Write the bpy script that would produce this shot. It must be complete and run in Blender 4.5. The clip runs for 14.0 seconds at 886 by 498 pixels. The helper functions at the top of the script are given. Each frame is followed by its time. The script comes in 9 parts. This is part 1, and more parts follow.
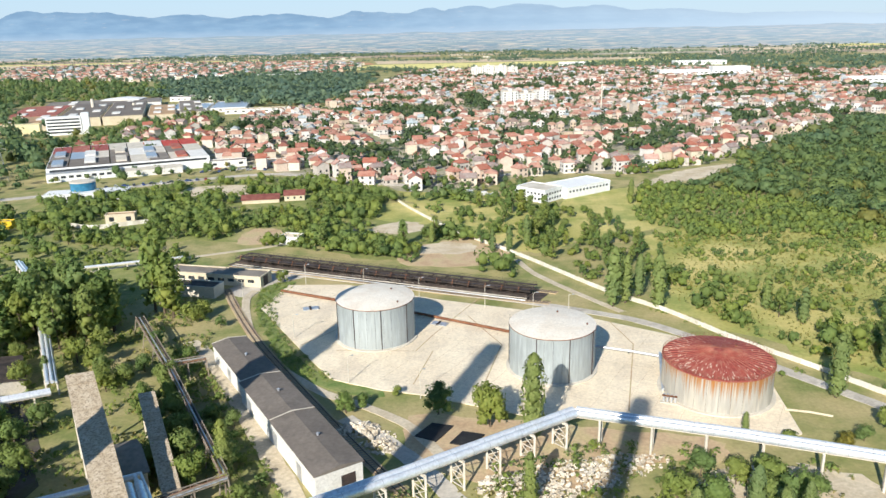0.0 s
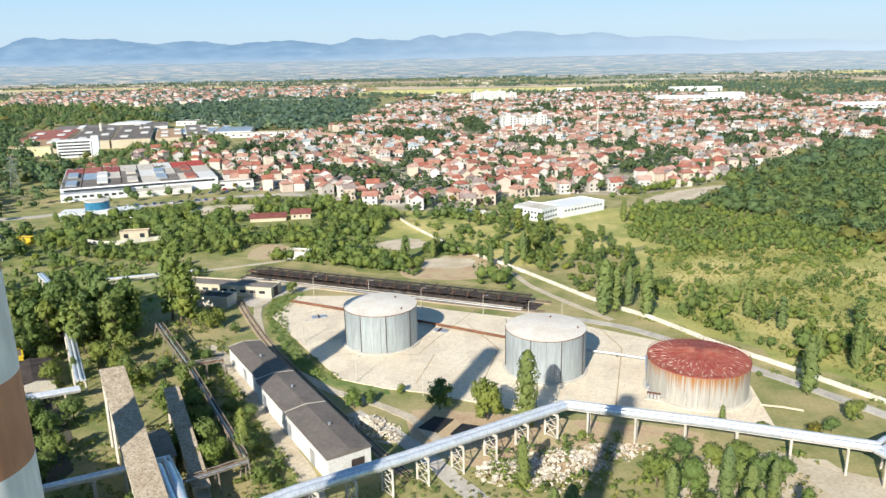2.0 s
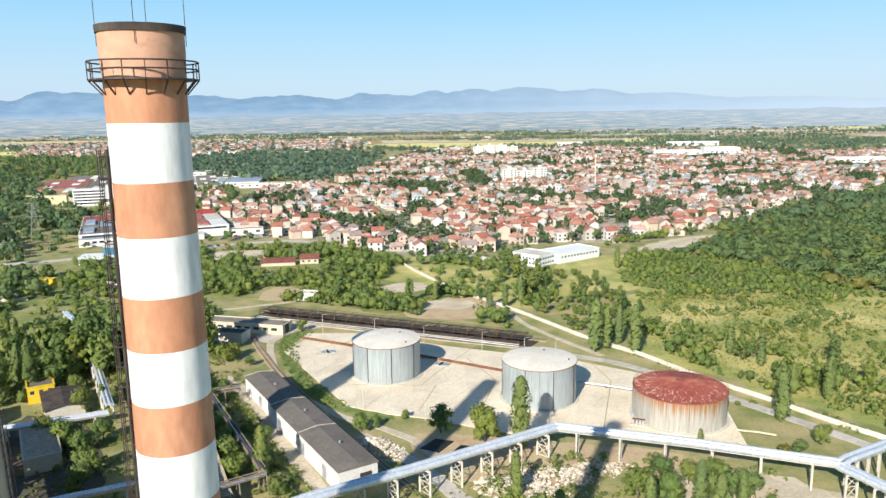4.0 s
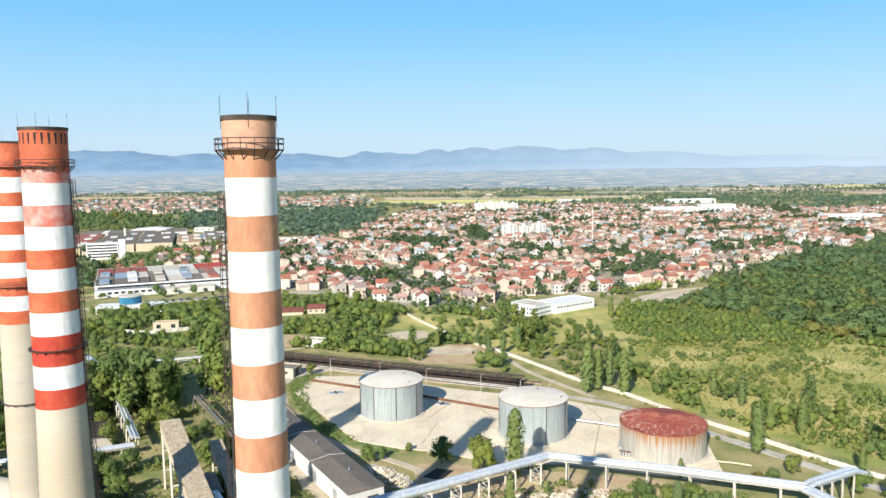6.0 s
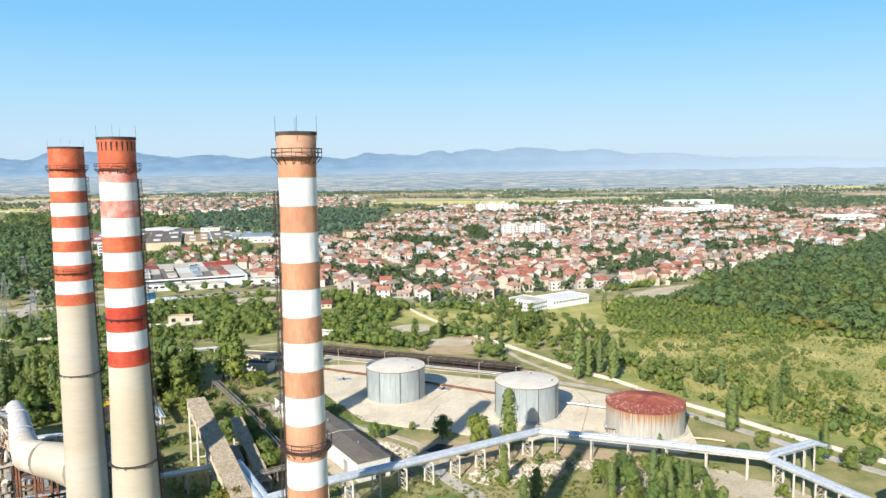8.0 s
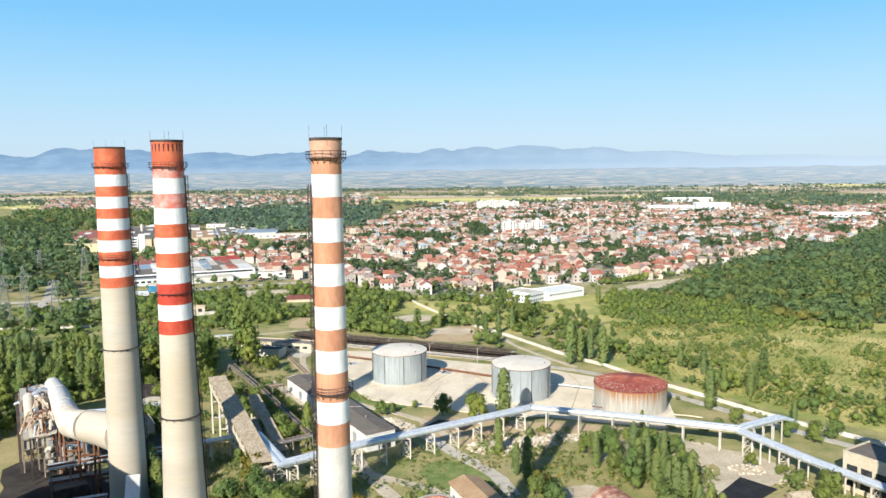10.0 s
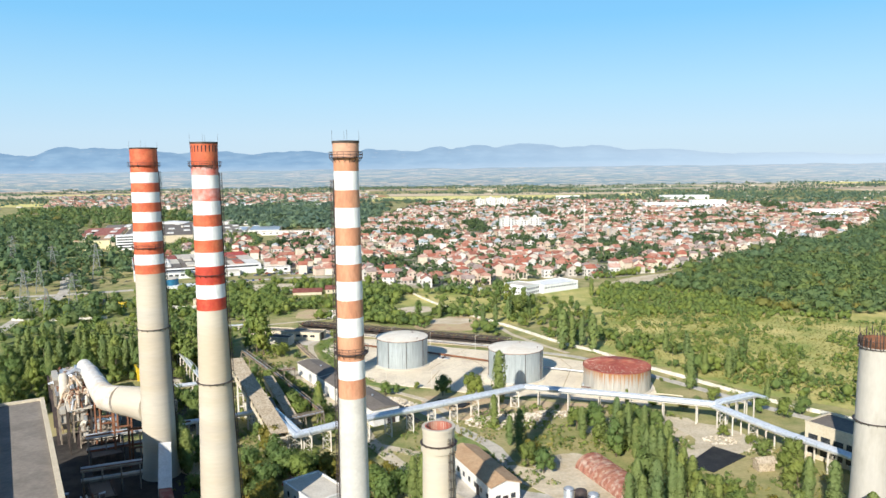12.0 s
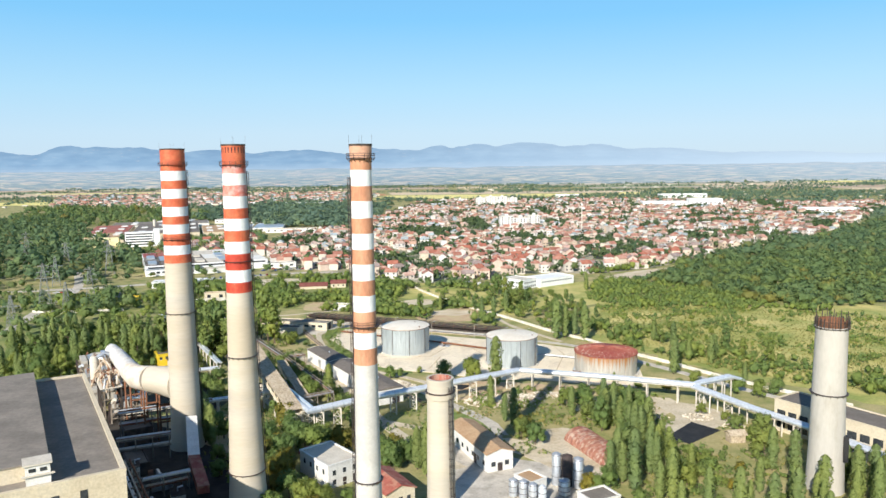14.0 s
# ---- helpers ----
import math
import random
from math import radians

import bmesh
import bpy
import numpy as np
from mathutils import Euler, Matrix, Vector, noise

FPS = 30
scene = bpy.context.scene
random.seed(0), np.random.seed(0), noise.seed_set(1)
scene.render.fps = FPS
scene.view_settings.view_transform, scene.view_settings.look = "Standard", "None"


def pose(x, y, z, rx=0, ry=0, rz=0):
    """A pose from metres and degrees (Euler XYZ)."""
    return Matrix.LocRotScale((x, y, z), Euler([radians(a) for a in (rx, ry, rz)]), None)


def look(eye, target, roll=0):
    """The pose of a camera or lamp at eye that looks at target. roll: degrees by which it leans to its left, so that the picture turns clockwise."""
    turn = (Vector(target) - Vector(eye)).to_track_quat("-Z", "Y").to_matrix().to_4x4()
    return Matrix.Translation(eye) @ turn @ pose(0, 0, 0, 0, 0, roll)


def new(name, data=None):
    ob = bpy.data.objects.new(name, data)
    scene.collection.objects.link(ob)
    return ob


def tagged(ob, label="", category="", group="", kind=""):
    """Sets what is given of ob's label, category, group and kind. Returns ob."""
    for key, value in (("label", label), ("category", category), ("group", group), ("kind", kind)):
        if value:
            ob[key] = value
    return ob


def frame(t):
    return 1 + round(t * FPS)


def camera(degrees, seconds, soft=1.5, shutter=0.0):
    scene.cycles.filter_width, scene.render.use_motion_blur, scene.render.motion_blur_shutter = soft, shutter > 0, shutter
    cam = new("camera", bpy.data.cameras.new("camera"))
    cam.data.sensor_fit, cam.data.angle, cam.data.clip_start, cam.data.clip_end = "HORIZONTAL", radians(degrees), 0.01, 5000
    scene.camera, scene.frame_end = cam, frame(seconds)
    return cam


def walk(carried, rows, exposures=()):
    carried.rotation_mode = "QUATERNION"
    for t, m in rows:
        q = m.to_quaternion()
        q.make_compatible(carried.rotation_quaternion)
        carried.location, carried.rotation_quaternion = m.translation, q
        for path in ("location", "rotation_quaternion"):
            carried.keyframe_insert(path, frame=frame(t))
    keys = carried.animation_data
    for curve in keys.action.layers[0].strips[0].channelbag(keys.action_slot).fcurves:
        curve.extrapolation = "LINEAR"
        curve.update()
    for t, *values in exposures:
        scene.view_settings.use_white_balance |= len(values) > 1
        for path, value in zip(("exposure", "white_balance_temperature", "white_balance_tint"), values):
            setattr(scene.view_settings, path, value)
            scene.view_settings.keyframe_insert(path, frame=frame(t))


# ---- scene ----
cam = camera(62.5, 14.0)
PATH = [
    (0, (0.161, 154.81, 88.2), (0.164, 156.726, 87.628), -1.2),
    (0.5, (-0.165, 151.011, 88.2), (-0.16, 152.929, 87.631), -1.19),
    (1, (-0.26, 147.081, 88.25), (-0.255, 149.001, 87.691), -1.09),
    (1.5, (-0.262, 143.002, 88.35), (-0.257, 144.929, 87.816), -1.19),
    (2, (-0.34, 138.659, 88.35), (-0.335, 140.593, 87.843), -1.09),
    (2.5, (-0.344, 133.993, 88.38), (-0.34, 135.935, 87.901), -1.2),
    (3, (-0.391, 129.291, 88.42), (-0.386, 131.241, 87.973), -1.1),
    (3.5, (-0.233, 124.392, 88.5), (-0.231, 126.35, 88.092), -1),
    (4, (-0.275, 119.267, 88.55), (-0.274, 121.233, 88.182), -0.8),
    (6.5, (-0.018, 92.656, 88.61), (-0.021, 94.645, 88.406), -0.71),
    (7, (0.126, 87.435, 88.622), (0.121, 89.424, 88.417), -0.71),
    (7.5, (0.244, 81.901, 88.695), (0.238, 83.89, 88.487), -0.71),
    (8, (0.305, 76.729, 88.689), (0.298, 78.718, 88.478), -0.71),
    (10.5, (0.576, 50.544, 88.747), (0.565, 52.532, 88.528), -0.62),
    (11, (0.511, 45.275, 88.685), (0.5, 47.263, 88.464), -0.72),
    (11.5, (0.391, 40.052, 88.611), (0.381, 42.04, 88.389), -0.82),
    (12, (0.481, 34.725, 88.622), (0.472, 36.713, 88.4), -0.72),
    (12.5, (0.553, 29.329, 88.606), (0.543, 31.317, 88.384), -0.72),
    (13, (0.494, 24.083, 88.599), (0.484, 26.071, 88.376), -0.72),
    (13.5, (0.388, 18.895, 88.603), (0.378, 20.882, 88.379), -0.72),
    (14, (0.548, 13.527, 88.7), (0.537, 15.514, 88.475), -0.72),
]
walk(cam, [(t, look(eye, target, roll)) for t, eye, target, roll in PATH], [(0, 0.51)])

# ---- light ----
SUN_AZ = math.atan2(-0.386, -0.922)
SUN_EL = radians(29)
world = bpy.data.worlds.new("world")
scene.world = world
world.use_nodes = True
wn = world.node_tree.nodes
sky = wn.new("ShaderNodeTexSky")
sky.sky_type = "NISHITA"
sky.sun_disc = False
sky.sun_elevation = SUN_EL
sky.sun_rotation = SUN_AZ
sky.altitude = 300
sky.air_density, sky.dust_density, sky.ozone_density = 1.0, 0.2, 4.0
# pale summer haze low over the horizon
wl = world.node_tree.links
sep = wn.new("ShaderNodeSeparateXYZ")
wl.new(wn.new("ShaderNodeTexCoord").outputs["Generated"], sep.inputs[0])
haze = wn.new("ShaderNodeMapRange")
haze.interpolation_type = "SMOOTHSTEP"
haze.inputs[1].default_value, haze.inputs[2].default_value, haze.inputs[3].default_value, haze.inputs[4].default_value = 0.15, 0.75, 0.9, 0.0
wl.new(sep.outputs[2], haze.inputs[0])
blend = wn.new("ShaderNodeMix")
blend.data_type = "RGBA"
tint = wn.new("ShaderNodeValToRGB")
for k, (at, c) in enumerate(((0.0, (0.54, 0.69, 0.83)), (0.045, (0.53, 0.72, 0.88)), (0.10, (0.42, 0.70, 0.91)), (0.19, (0.22, 0.58, 0.93)), (0.40, (0.12, 0.40, 0.80)))):
    e = tint.color_ramp.elements[k] if k < 2 else tint.color_ramp.elements.new(at)
    e.position, e.color = at, (*c, 1)
wl.new(sep.outputs[2], tint.inputs[0])
gain = wn.new("ShaderNodeVectorMath")
gain.operation = "SCALE"
gain.inputs[3].default_value = 9.1
wl.new(tint.outputs[0], gain.inputs[0])
wl.new(gain.outputs[0], blend.inputs[7])
wl.new(haze.outputs[0], blend.inputs[0])
wl.new(sky.outputs[0], blend.inputs[6])
wl.new(blend.outputs[2], wn["Background"].inputs[0])
wn["Background"].inputs[1].default_value = 0.085
sun_data = bpy.data.lights.new("sun", "SUN")
sun_data.energy, sun_data.angle, sun_data.color = 5.0, radians(0.6), (1.0, 0.95, 0.86)
sun = new("sun", sun_data)
sun.matrix_world = look((-100, -300, 190), (-100 + 0.386 * 100, -300 + 0.922 * 100, 190 - 100 * math.tan(SUN_EL)))


# ---- shapes ----
class Shape:
    """Collects boxes, tubes and prisms into one mesh."""

    def __init__(self):
        self.v, self.f = [], []

    def add(self, verts, faces):
        n = len(self.v)
        self.v += [tuple(p) for p in verts]
        self.f += [tuple(i + n for i in face) for face in faces]
        return self

    def box(self, x0, y0, z0, x1, y1, z1):
        p = [(x, y, z) for z in (z0, z1) for x, y in ((x0, y0), (x1, y0), (x1, y1), (x0, y1))]
        return self.add(p, [(3, 2, 1, 0), (4, 5, 6, 7), (0, 1, 5, 4), (1, 2, 6, 5), (2, 3, 7, 6), (3, 0, 4, 7)])

    def beam(self, a, b, w, h):
        a, b = Vector(a), Vector(b)
        d = (b - a).normalized()
        side = d.cross(Vector((0, 0, 1)))
        side = side.normalized() if side.length > 1e-4 else Vector((1, 0, 0))
        up = side.cross(d)
        p = [e + side * sx * w / 2 + up * sz * h / 2 for e in (a, b) for sx, sz in ((-1, -1), (1, -1), (1, 1), (-1, 1))]
        return self.add(p, [(3, 2, 1, 0), (4, 5, 6, 7), (0, 1, 5, 4), (1, 2, 6, 5), (2, 3, 7, 6), (3, 0, 4, 7)])

    def tube(self, pts, r, n=8):
        pts = [Vector(p) for p in pts]
        rings = []
        for i, p in enumerate(pts):
            d = (pts[min(i + 1, len(pts) - 1)] - pts[max(i - 1, 0)]).normalized()
            side = d.cross(Vector((0, 0, 1)))
            side = side.normalized() if side.length > 1e-3 else Vector((1, 0, 0))
            up = side.cross(d)
            k = 1.0
            if 0 < i < len(pts) - 1:
                c = (p - pts[i - 1]).normalized().dot((pts[i + 1] - p).normalized())
                k = 1 / max(0.5, math.sqrt((1 + c) / 2))
            rr = r[i] if isinstance(r, (list, tuple)) else r
            rings.append([p + side * math.cos(a) * rr * k + up * math.sin(a) * rr for a in (2 * math.pi * j / n for j in range(n))])
        v = [p for ring in rings for p in ring]
        f = [(i * n + j, i * n + (j + 1) % n, (i + 1) * n + (j + 1) % n, (i + 1) * n + j) for i in range(len(pts) - 1) for j in range(n)]
        f += [tuple(range(n))[::-1], tuple((len(pts) - 1) * n + j for j in range(n))]
        return self.add(v, f)

    def lathe(self, profile, n=32, cx=0.0, cy=0.0, start=0.0, end=2 * math.pi, close=True):
        """Turns a profile of (radius, height) round the upright axis."""
        full = end - start > 6.28
        m = n if full else n + 1
        v = [(cx + r * math.cos(start + (end - start) * j / n), cy + r * math.sin(start + (end - start) * j / n), z) for r, z in profile for j in range(m)]
        f = [(i * m + j, i * m + (j + 1) % m, (i + 1) * m + (j + 1) % m, (i + 1) * m + j) for i in range(len(profile) - 1) for j in range(n)]
        return self.add(v, f)

    def prism(self, poly, z0, z1):
        n = len(poly)
        v = [(x, y, z0) for x, y in poly] + [(x, y, z1) for x, y in poly]
        f = [(i, (i + 1) % n, n + (i + 1) % n, n + i) for i in range(n)]
        return self.add(v, f + [tuple(range(n))[::-1], tuple(range(n, 2 * n))])

    def gable(self, x0, y0, x1, y1, z, rise, over=0.4, thick=0.25, along="y"):
        """A pitched roof with thickness over a rectangle."""
        x0, y0, x1, y1 = x0 - over, y0 - over, x1 + over, y1 + over
        if along == "y":
            xm = (x0 + x1) / 2
            prof = [(x0, z), (xm, z + rise), (x1, z), (x1, z - thick), (xm, z + rise - thick), (x0, z - thick)]
            v = [(x, y, zz) for y in (y0, y1) for x, zz in prof]
        else:
            ym = (y0 + y1) / 2
            prof = [(y0, z), (ym, z + rise), (y1, z), (y1, z - thick), (ym, z + rise - thick), (y0, z - thick)]
            v = [(x, y, zz) for x in (x0, x1) for y, zz in prof]
        return self.add(v, [(0, 1, 7, 6), (1, 2, 8, 7), (2, 3, 9, 8), (3, 4, 10, 9), (4, 5, 11, 10), (5, 0, 6, 11), (0, 5, 4, 1), (1, 4, 3, 2), (6, 7, 10, 11), (7, 8, 9, 10)])

    def mesh(self, name, material, smooth=False):
        me = bpy.data.meshes.new(name)
        me.from_pydata(self.v, [], self.f)
        bm = bmesh.new()
        bm.from_mesh(me)
        bmesh.ops.recalc_face_normals(bm, faces=bm.faces)
        if smooth:
            for e in bm.edges:
                e.smooth = len(e.link_faces) == 2 and e.calc_face_angle(0) < 0.7
            for face in bm.faces:
                face.smooth = True
        bm.to_mesh(me)
        bm.free()
        me.materials.append(material)
        return me

    def part(self, name, material, parent=None, label="", smooth=False, at=None):
        ob = new(name, self.mesh(name, material, smooth))
        if parent is not None:
            ob.parent = parent
        if at is not None:
            ob.matrix_basis = at
        if label:
            tagged(ob, label)
        return ob


def thing(name, label, category, m=None, group="", kind=""):
    ob = new(name)
    ob.empty_display_size = 0.2
    if m is not None:
        ob.matrix_basis = m
    return tagged(ob, label, category, group, kind)


def array_mesh(name, verts, quads, material, normals=None, tints=None):
    """A mesh from arrays of corners and four-cornered faces."""
    me = bpy.data.meshes.new(name)
    me.vertices.add(len(verts))
    me.vertices.foreach_set("co", np.asarray(verts, np.float32).ravel())
    me.loops.add(quads.size)
    me.loops.foreach_set("vertex_index", np.asarray(quads, np.int32).ravel())
    me.polygons.add(len(quads))
    me.polygons.foreach_set("loop_start", np.arange(len(quads), dtype=np.int32) * 4)
    me.polygons.foreach_set("loop_total", np.full(len(quads), 4, np.int32))
    me.update(calc_edges=True)
    me.validate()
    me.materials.append(material)
    if tints is not None:
        me.attributes.new("crown_tint", "FLOAT", "FACE").data.foreach_set("value", np.asarray(tints, np.float32))
    if normals is not None:
        me.polygons.foreach_set("use_smooth", np.ones(len(quads), bool))
        me.normals_split_custom_set_from_vertices(normals.tolist())
    return me


# ---- materials ----
def material(name, c1, c2, scale=0.5, rough=0.8, metal=0.0, bump=0.15, fine=6.0, stretch=(1, 1, 1), c3=None, scale3=0.08, amount3=0.5, piece=None, own=None, space="Position", grain=0.4):
    """A surface with variation at two or three scales. piece: colours that vary from island to island; own: from object to object."""
    m = bpy.data.materials.new(name)
    m.use_nodes = True
    nt = m.node_tree
    n, ln = nt.nodes, nt.links
    b = n["Principled BSDF"]
    if space == "Position":
        src = n.new("ShaderNodeNewGeometry").outputs["Position"]
    else:
        src = n.new("ShaderNodeTexCoord").outputs["Object"]
    mp = n.new("ShaderNodeMapping")
    mp.inputs["Scale"].default_value = stretch
    ln.new(src, mp.inputs["Vector"])

    def noise_at(s, detail=7.0):
        t = n.new("ShaderNodeTexNoise")
        t.inputs["Scale"].default_value, t.inputs["Detail"].default_value, t.inputs["Roughness"].default_value = s, detail, 0.6
        ln.new(mp.outputs[0], t.inputs["Vector"])
        return t.outputs["Fac"]

    def ramp(fac, lo, hi, ca, cb):
        r = n.new("ShaderNodeValToRGB")
        r.color_ramp.elements[0].position, r.color_ramp.elements[1].position = lo, hi
        r.color_ramp.elements[0].color, r.color_ramp.elements[1].color = (*ca, 1), (*cb, 1)
        ln.new(fac, r.inputs[0])
        return r.outputs[0]

    def mix(fac, a, c, kind="MIX"):
        x = n.new("ShaderNodeMix")
        x.data_type, x.blend_type = "RGBA", kind
        for value, slot in ((fac, 0), (a, 6), (c, 7)):
            if isinstance(value, (int, float)):
                x.inputs[slot].default_value = value
            elif isinstance(value, tuple):
                x.inputs[slot].default_value = (*value, 1)
            else:
                ln.new(value, x.inputs[slot])
        return x.outputs[2]

    col = ramp(noise_at(scale), 0.38, 0.62, c1, c2)
    if c3:
        f3 = n.new("ShaderNodeMapRange")
        f3.inputs[1].default_value, f3.inputs[2].default_value, f3.inputs[4].default_value = 0.48, 0.62, amount3
        ln.new(noise_at(scale3), f3.inputs[0])
        col = mix(f3.outputs[0], col, c3)
    for colours, which in ((piece, "island"), (own, "object")):
        if colours:
            if which == "island":
                rnd = n.new("ShaderNodeNewGeometry").outputs["Random Per Island"]
            else:
                rnd = n.new("ShaderNodeObjectInfo").outputs["Random"]
            r = n.new("ShaderNodeValToRGB")
            r.color_ramp.interpolation = "CONSTANT"
            while len(r.color_ramp.elements) < len(colours):
                r.color_ramp.elements.new(0.5)
            for i, c in enumerate(colours):
                r.color_ramp.elements[i].position = i / len(colours)
                r.color_ramp.elements[i].color = (*c, 1)
            ln.new(rnd, r.inputs[0])
            col = mix(1.0, r.outputs[0], col, "MULTIPLY")
    fine_noise = noise_at(fine, 3.0)
    col = mix(grain, col, ramp(fine_noise, 0.3, 0.7, (0.6, 0.6, 0.6), (1.25, 1.25, 1.25)), "MULTIPLY")
    ln.new(col, b.inputs["Base Color"])
    b.inputs["Roughness"].default_value, b.inputs["Metallic"].default_value = rough, metal
    b.inputs["Specular IOR Level"].default_value = 0.3
    if bump:
        bp = n.new("ShaderNodeBump")
        bp.inputs["Strength"].default_value, bp.inputs["Distance"].default_value = bump, 0.1
        ln.new(fine_noise, bp.inputs["Height"])
        ln.new(bp.outputs[0], b.inputs["Normal"])
    return m


def foliage(name, colours, trees=None, crowns=None):
    """Leaves: colour from clump to clump, and from tree to tree, with some light passing through. crowns: tints of single crowns in a wood."""
    m = bpy.data.materials.new(name)
    m.use_nodes = True
    n, ln = m.node_tree.nodes, m.node_tree.links
    b, out = n["Principled BSDF"], n["Material Output"]
    r = n.new("ShaderNodeValToRGB")
    while len(r.color_ramp.elements) < len(colours):
        r.color_ramp.elements.new(0.5)
    for i, c in enumerate(colours):
        r.color_ramp.elements[i].position = i / (len(colours) - 1)
        r.color_ramp.elements[i].color = (*c, 1)
    ln.new(n.new("ShaderNodeNewGeometry").outputs["Random Per Island"], r.inputs[0])
    col = r.outputs[0]
    pos = n.new("ShaderNodeNewGeometry").outputs["Position"]
    vary = n.new("ShaderNodeTexNoise")
    vary.inputs["Scale"].default_value, vary.inputs["Detail"].default_value = 0.07, 3
    ln.new(pos, vary.inputs["Vector"])
    tone = n.new("ShaderNodeValToRGB")
    tone.color_ramp.elements[0].position, tone.color_ramp.elements[1].position = 0.36, 0.66
    tone.color_ramp.elements[0].color, tone.color_ramp.elements[1].color = (0.84, 0.9, 0.95, 1), (1.14, 1.1, 0.92, 1)
    ln.new(vary.outputs["Fac"], tone.inputs[0])
    mul = n.new("ShaderNodeMix")
    mul.data_type, mul.blend_type = "RGBA", "MULTIPLY"
    mul.inputs[0].default_value = 1.0
    ln.new(col, mul.inputs[6])
    ln.new(tone.outputs[0], mul.inputs[7])
    col = mul.outputs[2]
    trees = trees or crowns
    if trees:
        t = n.new("ShaderNodeValToRGB")
        while len(t.color_ramp.elements) < len(trees):
            t.color_ramp.elements.new(0.5)
        for i, c in enumerate(trees):
            t.color_ramp.elements[i].position = i / (len(trees) - 1)
            t.color_ramp.elements[i].color = (*c, 1)
        if crowns:
            tint = n.new("ShaderNodeAttribute")
            tint.attribute_name = "crown_tint"
            ln.new(tint.outputs["Fac"], t.inputs[0])
        else:
            ln.new(n.new("ShaderNodeObjectInfo").outputs["Random"], t.inputs[0])
        mul2 = n.new("ShaderNodeMix")
        mul2.data_type, mul2.blend_type = "RGBA", "MULTIPLY"
        mul2.inputs[0].default_value = 1.0
        ln.new(col, mul2.inputs[6])
        ln.new(t.outputs[0], mul2.inputs[7])
        col = mul2.outputs[2]
    ln.new(col, b.inputs["Base Color"])
    b.inputs["Roughness"].default_value = 0.65
    b.inputs["Specular IOR Level"].default_value = 0.2
    tr = n.new("ShaderNodeBsdfTranslucent")
    ln.new(col, tr.inputs[0])
    ms = n.new("ShaderNodeMixShader")
    ms.inputs[0].default_value = 0.45
    ln.new(b.outputs[0], ms.inputs[1])
    ln.new(tr.outputs[0], ms.inputs[2])
    ln.new(ms.outputs[0], out.inputs[0])
    return m


M = {}
M["ground"] = material("grass_ground", (0.20, 0.225, 0.07), (0.39, 0.335, 0.15), 0.08, 0.95, c3=(0.50, 0.39, 0.21), scale3=0.03, amount3=0.5, fine=1.1, bump=0.6)
M["meadow"] = material("dry_meadow", (0.33, 0.33, 0.09), (0.58, 0.49, 0.19), 0.03, 0.95, c3=(0.22, 0.28, 0.07), scale3=0.045, amount3=0.75, fine=0.9, bump=0.6)
M["lawn"] = material("green_lawn", (0.13, 0.20, 0.05), (0.26, 0.28, 0.10), 0.3, 0.95, fine=1.5, bump=0.5)
M["soil"] = material("bare_soil", (0.47, 0.33, 0.20), (0.60, 0.46, 0.29), 0.12, 0.95, c3=(0.36, 0.33, 0.13), scale3=0.12, amount3=0.45, fine=1.2, bump=0.4)
M["sand"] = material("pale_dug_earth", (0.66, 0.57, 0.43), (0.52, 0.42, 0.28), 0.1, 0.95, fine=1.0, bump=0.4)
M["pad"] = material("pale_concrete_pad", (0.76, 0.645, 0.475), (0.83, 0.725, 0.55), 0.05, 0.9, c3=(0.60, 0.505, 0.385), scale3=0.09, amount3=0.5, fine=1.6, bump=0.08)
M["road"] = material("worn_asphalt", (0.50, 0.45, 0.38), (0.60, 0.55, 0.47), 0.12, 0.9, c3=(0.22, 0.19, 0.15), scale3=0.2, amount3=0.4, fine=1.5, bump=0.1)
M["dirtroad"] = material("dusty_track", (0.50, 0.42, 0.30), (0.60, 0.52, 0.39), 0.15, 0.95, fine=1.2, bump=0.2)
M["concrete"] = material("weathered_concrete", (0.56, 0.50, 0.41), (0.65, 0.60, 0.51), 0.12, 0.88, c3=(0.46, 0.41, 0.33), scale3=0.25, amount3=0.4, fine=2.5, bump=0.15)
M["chimney"] = material("raw_concrete_shaft", (0.48, 0.405, 0.30), (0.53, 0.475, 0.385), 0.06, 0.85, c3=(0.42, 0.375, 0.32), scale3=0.05, amount3=0.7, fine=1.8, stretch=(0.25, 0.25, 1.6), bump=0.03, grain=0.12)
M["stubconcrete"] = material("raw_beige_concrete", (0.44, 0.41, 0.36), (0.49, 0.46, 0.40), 0.15, 0.88, fine=1.5, bump=0.03, grain=0.15, stretch=(1, 1, 0.3), c3=(0.33, 0.30, 0.25), scale3=0.3, amount3=0.5)
M["chimney_grey"] = material("pale_grey_concrete_shaft", (0.50, 0.48, 0.44), (0.58, 0.56, 0.51), 0.2, 0.85, fine=1.5, bump=0.03, grain=0.2, c3=(0.5, 0.47, 0.42), scale3=0.15, amount3=0.4)
M["white"] = material("white_paint_on_concrete", (0.80, 0.80, 0.79), (0.76, 0.755, 0.73), 0.3, 0.6, fine=2.0, stretch=(1, 1, 0.25), bump=0.03)
M["orange"] = material("faded_orange_paint", (0.55, 0.265, 0.15), (0.48, 0.22, 0.125), 0.35, 0.7, c3=(0.62, 0.33, 0.20), scale3=0.3, amount3=0.7, fine=2.0, stretch=(1, 1, 0.35), bump=0.05)
